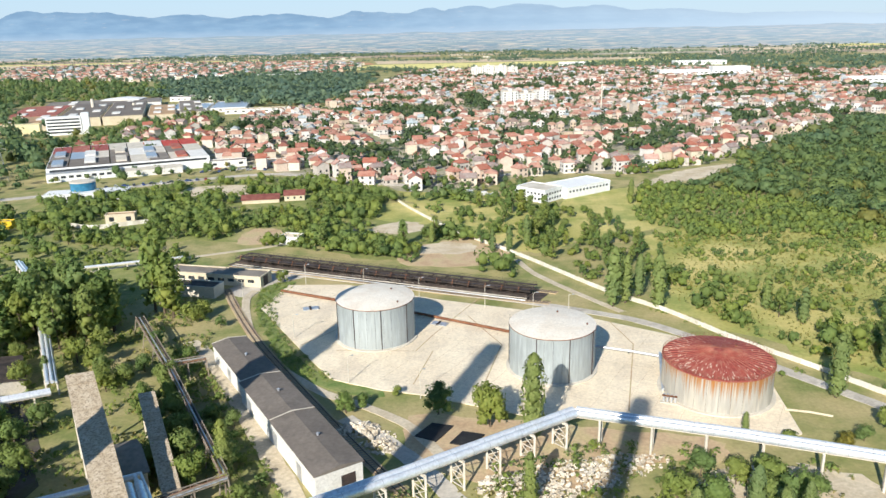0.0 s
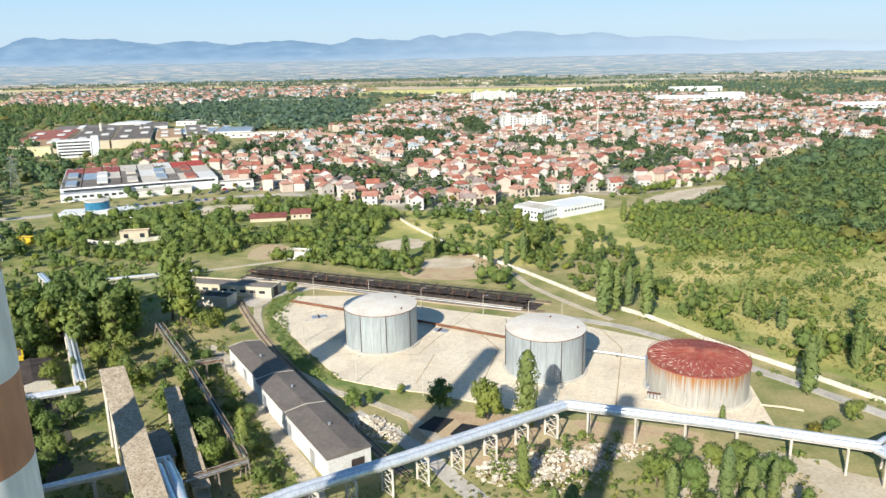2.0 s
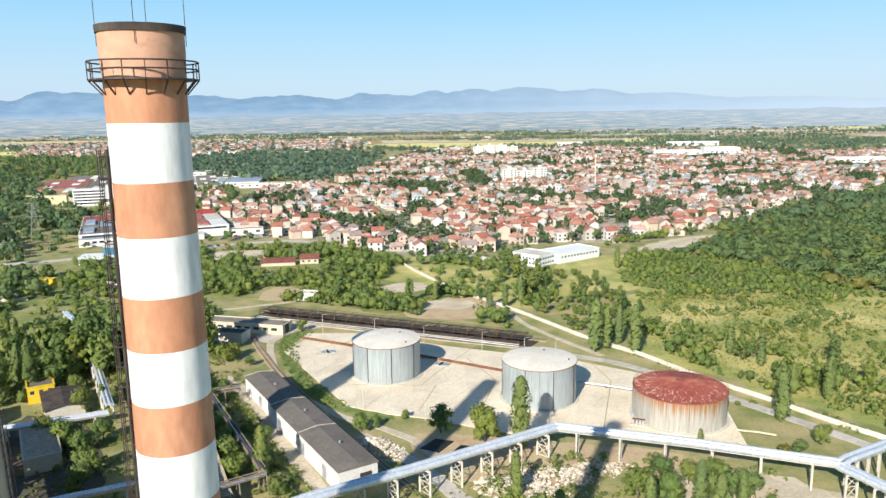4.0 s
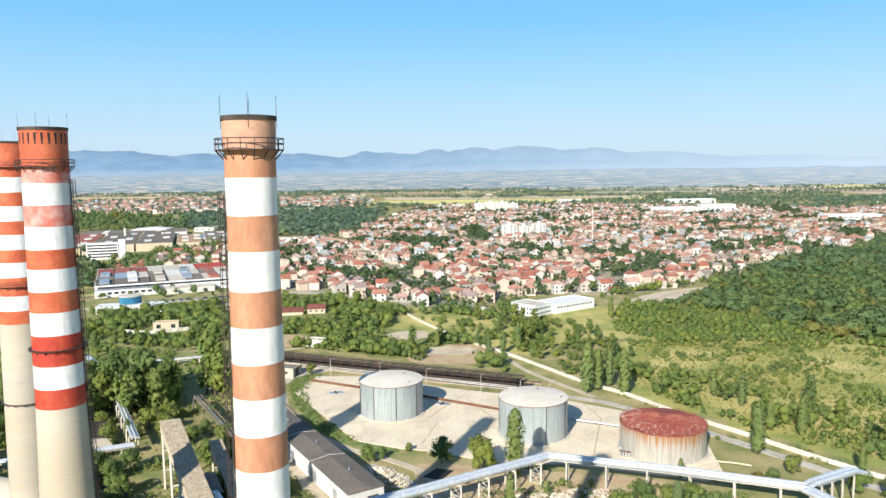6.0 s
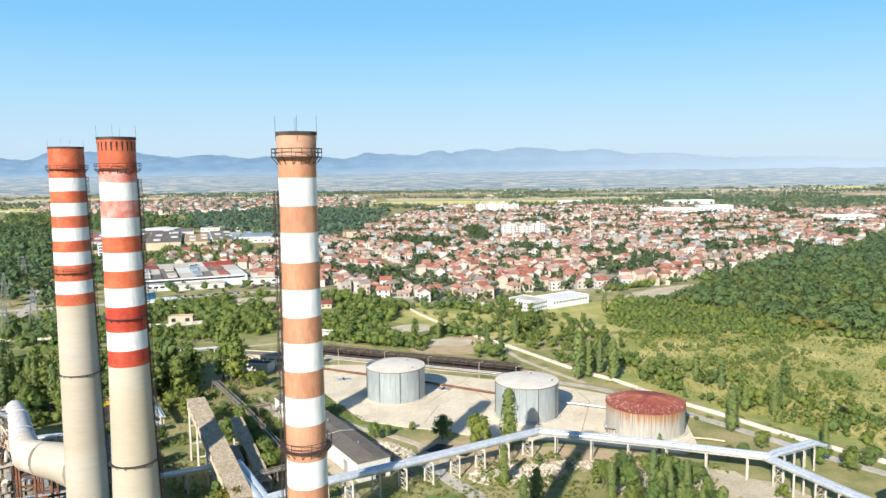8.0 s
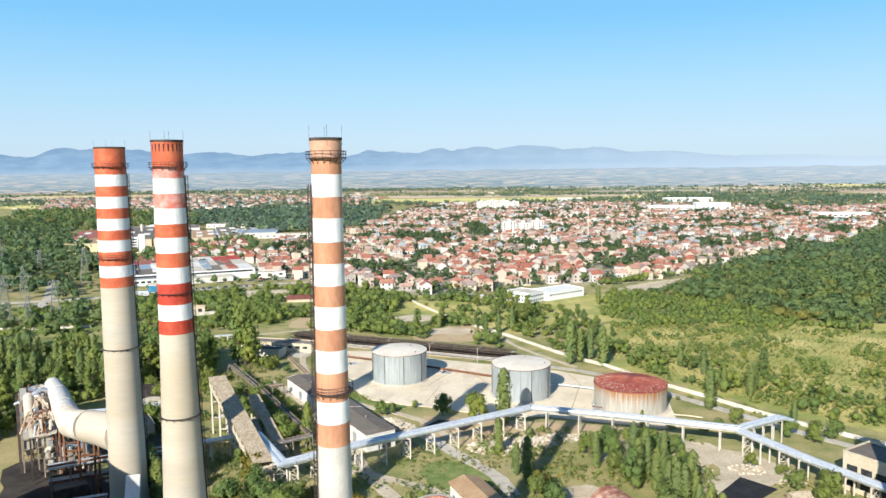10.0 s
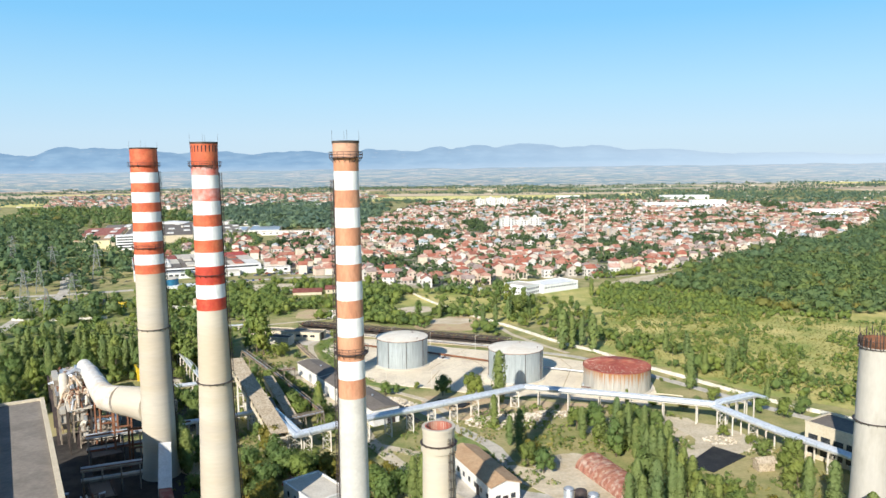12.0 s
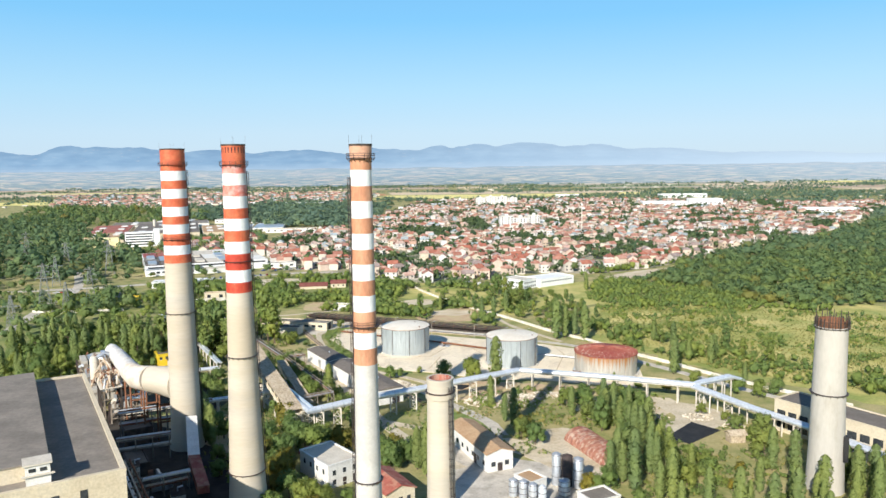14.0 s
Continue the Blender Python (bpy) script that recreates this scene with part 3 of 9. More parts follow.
for j in range(22):
    a = 2 * math.pi * j / 22
    c, sn = math.cos(a), math.sin(a)
    slots.add([((2.74 + d) * c - w * sn, (2.74 + d) * sn + w * c, z) for d in (0, 0.06) for w, z in ((-0.16, 93.9), (0.16, 93.9), (0.09, 92.5), (-0.09, 92.5))], [(4, 5, 6, 7), (0, 1, 5, 4), (1, 2, 6, 5), (2, 3, 7, 6), (3, 0, 4, 7)])
slots.part("vent_slots", M["coal"], chimney_red, "dark wedge-shaped vent slots under the rim")
chimney_far = chimney(-84.0, 292.8, 95.1, [(0, 5.4), (6, 4.75), (44, 4.2), (60, 4.0), (95.1, 3.6)],
    stripes([95.1, 88.3, 85.4, 82.8, 79.9, 77.3, 74.4, 71.9, 69.0, 65.4, 62.5, 59.9], M["redorange"], M["white"]),
    [(90.2, 0.85, 0.65), (67.2, 1.0, 0.6), (44.0, 0, 0.5)], M["chimney"],
    "wide chimney with orange-red and white bands over cream concrete", ladder_at=0.2)
chimney_small = chimney(-0.8, 152.4, 55.7, [(0, 3.2), (36, 2.3), (52.5, 2.08), (52.6, 2.3), (53.4, 2.3), (53.5, 2.05), (55.7, 2.05)], [],
    [(53.6, 0, 0.35)], M["chimney"], "short cream concrete chimney with a rusty open rim", rods=0, ladder_at=-0.8)
Shape().lathe([(1.98, 55.72), (1.6, 55.78), (1.55, 50.5)], 32).part("rim_lining", M["redsheet"], chimney_small, "rusty red brick lining", True)
chimney_stub = chimney(102.7, 249, 45.2, [(0, 4.9), (12, 4.45), (27, 4.2), (45.2, 3.95)], [], [(27.2, 0, 0.6), (45.0, 1.9, 0.45)], M["stubconcrete"],
    "broad unpainted concrete chimney with a half-demolished top", rods=0, ladder_at=1.4)
stub = Shape()
rng = random.Random(4)
for j in range(44):
    a = 2 * math.pi * j / 44 + rng.uniform(-0.05, 0.05)
    r = 3.85 + rng.uniform(-0.2, 0.5)
    stub = Shape().beam((r * math.cos(a), r * math.sin(a), 44.9), ((r + rng.uniform(-0.2, 0.25)) * math.cos(a), (r + rng.uniform(-0.2, 0.25)) * math.sin(a), 47.0 + rng.uniform(0, 2.4)), 0.17, 0.17)
    stub.part("bent_rebar", M["darkrust"], chimney_stub, "rusty bent steel bar")
Shape().lathe([(3.75, 45.2), (3.72, 46.9), (3.4, 47.1), (3.35, 45)], 36, start=0.2, end=6.0).part("brick_lining", M["rust"], chimney_stub, "crumbling dark brown brick lining", True)
Shape().box(2.6, -4.0, 9, 3.9, -2.2, 16).part("opening", M["coal"], chimney_stub, "tall dark flue opening")


# ---- storage tanks ----
def streaked(name, wall, streak, rusty=0.0):
    """Sheet steel with upright streaks; rusty: how far the brown runs reach down."""
    m = material(name, wall, tuple(c * 0.86 for c in wall), 0.9, 0.5, metal=0.25, fine=1.2, stretch=(1, 1, 0.12), c3=streak, scale3=1.1, amount3=0.55, bump=0.03, space="Object")
    if rusty:
        n, ln = m.node_tree.nodes, m.node_tree.links
        b = n["Principled BSDF"]
        old = b.inputs["Base Color"].links[0].from_socket
        tc = n.new("ShaderNodeTexCoord")
        sep = n.new("ShaderNodeSeparateXYZ")
        ln.new(tc.outputs["Object"], sep.inputs[0])
        mp = n.new("ShaderNodeMapping")
        mp.inputs["Scale"].default_value = (3.0, 3.0, 0.04)
        ln.new(tc.outputs["Object"], mp.inputs[0])
        t = n.new("ShaderNodeTexNoise")
        t.inputs["Scale"].default_value, t.inputs["Detail"].default_value = 1.0, 5
        ln.new(mp.outputs[0], t.inputs["Vector"])
        h = n.new("ShaderNodeMapRange")
        h.inputs[1].default_value, h.inputs[2].default_value, h.inputs[3].default_value, h.inputs[4].default_value = 0.0, 8.9, -0.36, 0.1
        ln.new(sep.outputs[2], h.inputs[0])
        add = n.new("ShaderNodeMath")
        add.operation = "ADD"
        ln.new(t.outputs["Fac"], add.inputs[0])
        ln.new(h.outputs[0], add.inputs[1])
        r = n.new("ShaderNodeMapRange")
        r.inputs[1].default_value, r.inputs[2].default_value = 0.40, 0.62
        ln.new(add.outputs[0], r.inputs[0])
        x = n.new("ShaderNodeMix")
        x.data_type = "RGBA"
        ln.new(r.outputs[0], x.inputs[0])
        ln.new(old, x.inputs[6])
        x.inputs[7].default_value = (0.42, 0.19, 0.06, 1)
        ln.new(x.outputs[2], b.inputs["Base Color"])
    return m


M["tank"] = streaked("weathered_grey_tank_steel", (0.44, 0.48, 0.48), (0.33, 0.36, 0.36))
M["tankrusty"] = streaked("rust_streaked_tank_steel", (0.50, 0.48, 0.43), (0.58, 0.54, 0.45), 1.0)
M["tankroof"] = material("sun_bleached_tank_roof", (0.74, 0.67, 0.56), (0.80, 0.74, 0.64), 0.15, 0.75, c3=(0.66, 0.56, 0.44), scale3=0.25, amount3=0.4, fine=2.0, bump=0.04)
M["palerust"] = material("bare_pale_sheet", (0.62, 0.47, 0.36), (0.70, 0.58, 0.46), 0.8, 0.75, fine=3.0)
M["redroof"] = material("rusty_red_tank_roof", (0.27, 0.05, 0.04), (0.36, 0.085, 0.06), 0.35, 0.65, c3=(0.45, 0.22, 0.16), scale3=0.9, amount3=0.45, fine=2.0, bump=0.05, space="Object")


def tank(x, y, r, h, rise, wall, roof, label, turn, seams, roof_label):
    t = thing("storage_tank", label, "tank", pose(x, y, 0.25, 0, 0, turn), "storage tanks")
    Shape().lathe([(r + 0.9, -0.2), (r + 0.9, 0.25), (r, 0.35)], 64).part("footing", M["concrete"], t, "pale concrete ring footing", True)
    n = 30
    for j in range(n):
        a0, a1 = 2 * math.pi * j / n, 2 * math.pi * (j + 1) / n - 0.004
        for k in range(2):
            z0, z1 = h * k / 2 + 0.2 * (k == 0), h * (k + 1) / 2
            s = Shape()
            v = [(rr * math.cos(a), rr * math.sin(a), z) for rr in (r, r - 0.06) for z in (z0, z1) for a in (a0, (a0 + a1) / 2, a1)]
            s.add(v, [(0, 1, 4, 3), (1, 2, 5, 4), (6, 9, 10, 7), (7, 10, 11, 8), (0, 3, 9, 6), (2, 8, 11, 5), (3, 4, 10, 9), (4, 5, 11, 10), (0, 6, 7, 1), (1, 7, 8, 2)])
            s.part("sheet_panel", wall, t)
    Shape().lathe([(r - 0.08, 0.1), (r - 0.08, h - 0.02)], 48).part("shell", M["darksteel"], t)
    bulge = 1.0 if seams else 0.0
    prof = [(r + 0.12, h - 0.12), (r + 0.14, h + 0.02)] + [(r * q, h + rise * (1 - q) * (1 + bulge * q)) for q in (0.85, 0.7, 0.55, 0.4, 0.25, 0.1)] + [(0.0, h + rise)]
    Shape().lathe(prof, 64).part("roof", roof, t, roof_label, True)
    Shape().lathe([(r + 0.02, h - 0.28), (r + 0.2, h - 0.28), (r + 0.2, h - 0.1), (r + 0.02, h - 0.1)], 64).part("rim_ring", M["rust"] if seams else M["redsheet"], t, "", True)
    for a in seams:
        s = Shape().tube([((r + 0.12) * math.cos(a), (r + 0.12) * math.sin(a), z) for z in (0.3, h - 0.3)], 0.11, 6)
        s.part("downpipe", M["darksteel"], t, "dark upright pipe on the tank wall")
    st = Shape()
    a0, steps = 4.9, 30
    for k in range(steps):
        a = a0 + 0.9 * k / steps
        z = 0.3 + (h - 0.3) * k / steps
        st.beam((r * math.cos(a), r * math.sin(a), z), ((r + 0.75) * math.cos(a), (r + 0.75) * math.sin(a), z), 0.3, 0.05)
    rail = [((r + 0.75) * math.cos(a0 + 0.9 * k / 12), (r + 0.75) * math.sin(a0 + 0.9 * k / 12), 1.2 + (h - 0.3) * k / 12) for k in range(13)]
    st.tube(rail, 0.04, 4)
    if seams:
        st.part("spiral_stair", M["darksteel"], t, "dark steel stair round the tank wall", at=pose(0, 0, 0, 0, 0, 150))
    hatch = Shape()
    for a, q in ((0.6, 0.55), (5.4, 0.8)):
        hx, hy = r * q * math.cos(a), r * q * math.sin(a)
        hz = h + rise * (1 - q) * (1 + bulge * q) - 0.1
        hatch.lathe([(0.25, hz), (0.25, hz + 0.4), (0.3, hz + 0.45), (0.0, hz + 0.5)], 10, hx, hy)
    hatch.part("roof_vents", M["rust"], t, "small rusty roof vents")
    return t


tank(-20.1, 437.8, 11.55, 12.5, 0.9, M["tank"], M["tankroof"], "grey steel storage tank with a pale bleached roof", 10, (4.05, 4.75, 5.5, 3.3), "pale bleached tank roof")
tank(29.3, 409.0, 11.4, 12.7, 0.9, M["tank"], M["tankroof"], "grey steel storage tank beside the tall poplar", 35, (3.6, 4.35, 5.1, 2.4), "pale bleached tank roof")
red_tank = tank(68.2, 390.0, 13.2, 9.0, 2.1, M["tankrusty"], M["redroof"], "rust-streaked storage tank with a red conical roof", 0, (), "rusty red conical roof with pale worn ribs")
ribs = Shape()
for j in range(48):
    a = 2 * math.pi * j / 48
    ribs.beam((1.2 * math.cos(a), 1.2 * math.sin(a), 11.0), (13.2 * math.cos(a), 13.2 * math.sin(a), 9.08), 0.1, 0.1)
ribs.part("roof_ribs", M["redsheet"], red_tank)
worn = Shape()
wear = random.Random(8)
for j in range(170):
    a = wear.gauss(4.1, 1.1)
    q1 = 1 - 0.42 * wear.random() ** 1.8
    q0 = q1 - wear.uniform(0.015, 0.075)
    p0, p1 = [(13.0 * q * math.cos(a), 13.0 * q * math.sin(a), 9.03 + 2.1 * (1 - q) + 0.05) for q in (q0, q1)]
    worn.beam(p0, p1, wear.uniform(0.05, 0.24), 0.05)
tagged(worn.part("peeling_paint", M["palerust"], red_tank, "pale bare streaks where the red paint has peeled"), kind="stuff")
posts = Shape()
for j in range(72):
    a = 2 * math.pi * j / 72
    posts.beam((13.25 * math.cos(a), 13.25 * math.sin(a), 9.0), (13.25 * math.cos(a), 13.25 * math.sin(a), 10.0), 0.07, 0.07)
for z in (9.5, 10.0):
    posts.tube([(13.25 * math.cos(a), 13.25 * math.sin(a), z) for a in (2 * math.pi * j / 72 for j in range(73))], 0.025, 4)
posts.part("railing", M["rust"], red_tank, "thin rusty railing round the roof")


# ---- pipe runs on the apron ----
def pipe_run(pts, r, mat, label, z_posts=True, spacing=6.0, name="pipeline"):
    t = thing(name, label, "pipe", pose(0, 0, 0))
    Shape().tube(pts, r, 8).part("pipe", mat, t, smooth=True)
    for a, b in zip(pts[:-1], pts[1:]):
        a, b = Vector(a), Vector(b)
        n = max(1, int((b - a).length / spacing))
        for k in range(n + 1):
            p = a.lerp(b, k / n)
            if p.z > 0.9 and z_posts and abs(b.z - a.z) < 1:
                Shape().box(p.x - 0.15, p.y - 0.15, 0.1, p.x + 0.15, p.y + 0.15, p.z - r).part("saddle", M["concrete"], t)
    return t


pipe_run([(-57, 486, 1.1), (-32, 470, 1.1), (-8, 456, 1.1), (20, 436, 1.1)], 0.45, M["rust"], "rusty brown pipeline on low saddles between the tanks")
pipe_run([(-57, 487.3, 0.9), (-8, 457.3, 0.9), (20, 437.4, 0.9)], 0.25, M["rust"], "thin rusty pipeline on low saddles between the tanks")
pipe_run([(38, 424, 1.2), (52, 417, 1.2), (60, 412, 1.2)], 0.35, M["aluminium"], "pale clad pipeline between two tanks")
pipe_run([(60, 414, 1.5), (57, 400, 1.5), (54.5, 388, 1.5)], 0.4, M["aluminium"], "pale clad pipes beside the red tank")
pipe_run([(61.2, 413, 1.3), (58.4, 400, 1.3), (55.8, 388, 1.3)], 0.3, M["rust"], "rusty pipes beside the red tank")
pipe_run([(80.5, 376, 0.8), (86, 374, 0.8), (90, 371.5, 0.8)], 0.3, M["cream"], "short pale pipe beside the red tank")
valves = thing("valve_group", "pale valves and pipe stubs beside the red tank", "valve", pose(53.5, 383, 0.25, 0, 0, -20))
for k in range(4):
    Shape().tube([(k * 0.9, 0, 0), (k * 0.9, 0, 1.6), (k * 0.9, 1.4, 1.6)], 0.22, 7).part("pipe_stub", M["aluminium"], valves, smooth=True)
    Shape().lathe([(0.0, 1.75), (0.45, 1.75), (0.45, 1.9), (0.0, 1.9)], 10, k * 0.9, 0).part("hand_wheel", M["rust"], valves)
Shape().box(-0.8, -0.6, 0, 3.6, 0.6, 0.25).part("plinth", M["concrete"], valves)
def channel(a, b, w, label="dark drainage joint in the concrete apron"):
    s = Shape().beam((*a, 0.2), (*b, 0.2), w, 0.13)
    tagged(new("drain_joint", s.mesh("drain_joint", M["soil"])), label, "drain", kind="structure")


for a, b in (((-31, 425), (-8, 423)), ((-8, 423), (-3, 437)), ((-3, 437), (14, 478)), ((-8, 398), (-3, 423)), ((8, 386), (17, 427)), ((17, 427), (8, 455)), ((44, 378), (55, 425)), ((55, 425), (52, 446)), ((-50, 470), (-28, 490)), ((-42, 430), (-31, 447))):
    channel(a, b, 0.35)
# fine joints between the slabs of the apron
PAD = [(-61, 468), (-56, 496), (-35, 495), (0, 473), (48, 449), (69, 431), (84, 396), (80, 364), (74, 361), (36, 377), (19, 377), (-6, 391), (-17, 395), (-30, 403), (-38, 419)]


def crossings(p, d):
    """Where a line meets the apron's outline, in order along the line."""
    hits = []
    for a, b in zip(PAD, PAD[1:] + PAD[:1]):
        e = Vector(b) - Vector(a)
        den = d.x * e.y - d.y * e.x
        if abs(den) > 1e-6:
            w = Vector(a) - p
            k = (w.x * d.y - w.y * d.x) / den
            if 0 <= k <= 1:
                hits.append((w.x * e.y - w.y * e.x) / den)
    return sorted(hits)


slab_lines = Shape()
for turn, gap in ((-26.7, 9.0), (63.3, 7.0)):
    d = Vector((math.cos(radians(turn)), math.sin(radians(turn))))
    for k in range(-14, 15):
        p = Vector((12, 428)) + Vector((-d.y, d.x)) * gap * k
        hs = crossings(p, d)
        for h0, h1 in zip(hs[::2], hs[1::2]):
            a, b = p + d * (h0 + 0.5), p + d * (h1 - 0.5)
            slab_lines.beam((a.x, a.y, 0.2), (b.x, b.y, 0.2), 0.05, 0.112)
tagged(new("slab_joints", slab_lines.mesh("slab_joints", M["soil"])), "thin dirty joints between the apron's slabs", "joint", kind="structure")
for x, y, rz in ((-44, 466, 20), (-1, 447, -30)):
    t = thing("pump_pit_cover", "flat pale blue-grey pit cover on the apron", "cover", pose(x, y, 0.25, 0, 0, rz))
    Shape().box(-2.6, -1.6, 0, 2.6, 1.6, 0.35).part("slab", M["aluminium"], t)
    Shape().box(-0.5, -2.2, 0.35, 0.1, 1.2, 0.7).part("pump", M["darksteel"], t)


# ---- lamp posts on the apron ----
def lamp_post(x, y, h=7.5, turn=0):
    t = thing("lamp_post", "slim pale lamp post beside the apron", "lamp post", pose(x, y, 0, 0, 0, turn), "lamp posts")
    Shape().tube([(0, 0, 0), (0, 0, h * 0.5), (0, 0, h)], [0.12, 0.09, 0.07], 6).part("pole", M["concrete"], t)
    Shape().tube([(0, 0, h), (0.6, 0, h + 0.25), (1.2, 0, h + 0.3)], 0.05, 5).part("arm", M["concrete"], t)
    Shape().box(1.0, -0.14, h + 0.2, 1.7, 0.14, h + 0.36).part("lamp_head", M["aluminium"], t)


for x, y, rz in ((-45, 437, 0), (-6, 389, 40), (-25, 400, 30), (-69, 478, 10), (-50, 497, 0), (-28, 489, 0), (-8, 476, 0), (14, 464, 0), (29, 455, 0), (40, 452, 0)):
    lamp_post(x, y, 7.5, rz)


# ---- long shed ----
def long_shed():
    t = thing("long_shed", "long white shed with a dark grey felt roof", "shed", pose(-25.4, 338.5, 0, 0, 0, GRID))
    for k, (y0, y1, x0, h) in enumerate(((0, 30, 0, 5.9), (30, 56, 0, 5.9), (56, 89, 0.9, 5.5))):
        w = Shape()
        w.box(x0, y0, 0, x0 + 0.3, y1, h).box(10.2, y0, 0, 10.5, y1, h)
        w.box(x0 + 0.3, y1 - 0.3, 0, 10.2, y1, h).box(x0 + 0.3, y0, 0, 10.2, y0 + 0.3, h)
        w.part("wall", M["whitewall"], t)
        rf = Shape()
        v = [(x, y, z) for y in (y0 - 0.2, y1 - 0.02) for x, z in ((x0 - 0.35, h), (5.4, h + 0.75), (10.85, h), (10.85, h - 0.22), (x0 - 0.35, h - 0.22))]
        rf.add(v, [(0, 1, 6, 5), (1, 2, 7, 6), (2, 3, 8, 7), (3, 4, 9, 8), (4, 0, 5, 9), (0, 4, 3, 2, 1), (5, 6, 7, 8, 9)])
        rf.part("roof", M["roofgrey"], t)
        Shape().beam((x0 - 0.3, y1 + 0.02, h + 0.06), (5.4, y1 + 0.02, h + 0.81), 0.3, 0.12).beam((5.4, y1 + 0.02, h + 0.81), (10.8, y1 + 0.02, h + 0.06), 0.3, 0.12).part("roof_joint", M["concrete"], t)
        Shape().lathe([(0.3, h + 0.6), (0.3, h + 1.1), (0.45, h + 1.15), (0, h + 1.4)], 10, 6.2, (y0 + y1) / 2).part("roof_vent", M["aluminium"], t)
    for y in np.arange(2, 88, 6.2):
        x0 = 0.9 if y > 55 else 0
        Shape().box(x0 - 0.05, y, 0.0, x0 + 0.02, y + 0.35, 5.2).part("pilaster", M["whitewall"], t)
    for y in (9, 26, 47, 70):
        x0 = 0.9 if y > 55 else 0
        Shape().box(x0 - 0.06, y, 0, x0 + 0.05, y + 3.2, 3.8).part("door", M["aluminium"], t, "grey sheet-metal door")
    Shape().box(5.6, -0.08, 0, 8.8, 0.05, 4.0).part("door", M["darksteel"], t, "dark open gable door")


long_shed()


# ---- big clad pipeline on trestles ----
def pipeline_on_trestles(pts, radii, label, spacing=11.0, braced=2, z=6.6, reach=0.42):
    t = thing("pipeline", label, "pipeline", pose(0, 0, 0))
    line = [Vector((*p, z)) for p in pts]
    k0 = -sum(radii)
    offs, x = [], k0
    for r in radii:
        offs.append(x + r)
        x += 2 * r + 0.12
    normals = []
    for i, p in enumerate(line):
        d0 = (p - line[max(i - 1, 0)]) if i else (line[1] - p)
        d1 = (line[min(i + 1, len(line) - 1)] - p) if i < len(line) - 1 else d0
        d = (d0.normalized() + d1.normalized()).normalized()
        c = d.dot(d0.normalized())
        normals.append(Vector((-d.y, d.x, 0)) / max(c, 0.6))
    for off, r in zip(offs, radii):
        s = Shape().tube([p + nrm * off + Vector((0, 0, r)) for p, nrm in zip(line, normals)], r, 14)
        pipe = s.part("clad_pipe", M["silver"], t, smooth=True)
        bands = Shape()
        for a, b, na, nb in zip(line[:-1], line[1:], normals[:-1], normals[1:]):
            m = max(2, int((b - a).length / 4))
            for j in range(1, m):
                p = a.lerp(b, j / m) + na.lerp(nb, j / m) * off + Vector((0, 0, r))
                d = (b - a).normalized() * 0.05
                bands.tube([p - d, p + d], r + 0.02, 14)
        tagged(bands.part("pipe_banding", M["aluminium"], pipe, smooth=True), kind="stuff")
    wide = max(offs) - min(offs) + 1.2
    count = 0
    for a, b in zip(line[:-1], line[1:]):
        m = max(1, round((b - a).length / spacing))
        d = (b - a).normalized()
        side = Vector((-d.y, d.x, 0))
        for j in range(m):
            p = a.lerp(b, (j + 0.5) / m)
            c0, c1 = p - side * wide * reach, p + side * wide * reach
            cap = Shape().beam((c0.x, c0.y, z - 0.25), (c1.x, c1.y, z - 0.25), 0.5, 0.5).part("trestle", M["concrete"], t, "pale concrete trestle")
            for e in (c0, c1):
                Shape().beam((e.x, e.y, 0), (e.x, e.y, z - 0.3), 0.42, 0.42).part("column", M["concrete"], cap)
            if count % braced == 0:
                for za, zb in ((0.5, z * 0.5), (z * 0.5, z - 0.6)):
                    for e0, e1, ze, w in ((c0, c1, zb, 0.13), (c1, c0, zb, 0.13), (c0, c1, za, 0.16)):
                        Shape().beam((e0.x, e0.y, za), (e1.x, e1.y, ze), w, w).part("brace", M["concrete"], cap)
            count += 1
        under = Shape()
        for s1 in (-1, 1):
            e = side * wide * 0.3 * s1
            under.beam(a + e + Vector((0, 0, -0.02)), b + e + Vector((0, 0, -0.02)), 0.2, 0.35)
        under.part("carrier_beam", M["concrete"], t)
    return t


pipeline_on_trestles([(-59, 334), (-46, 306.5), (-30, 321), (-9, 335.5), (28.8, 363)], [0.85, 0.85], "pair of large silver-clad district heating pipes on concrete trestles", 8.6, 1, 6.6, 0.72)
pipeline_on_trestles([(28.8, 363), (60, 350.5), (91, 336)], [0.85, 0.85], "pair of large silver-clad heating pipes on slim concrete columns", 12.0, 9, 6.6, 0.36)
pipeline_on_trestles([(91, 336), (102, 306), (112, 284), (122, 255), (134, 232)], [0.7, 0.7, 0.5], "row of silver-clad heating pipes on concrete trestles", 9.0, 2, 6.4)
pipeline_on_trestles([(-110, 310), (-77, 329), (-60, 339), (-55, 329), (-47, 309)], [0.7, 0.45], "silver-clad pipes with an expansion loop", 12.0, 3, 6.0)
pipeline_on_trestles([(-165, 520), (-148, 493), (-121, 439), (-99, 392)], [0.5, 0.5, 0.3], "old grey pipes on a steel rack", 9.0, 9, 5.0)
pipeline_on_trestles([(-145, 372), (-120, 380), (-99, 391)], [0.5, 0.5, 0.5, 0.3], "bundle of pale pipes on low supports", 7.0, 9, 3.0)
pipeline_on_trestles([(-140, 520), (-120, 528), (-105, 534)], [0.35, 0.35], "pale pipes on low supports among the trees", 9.0, 9, 2.2)


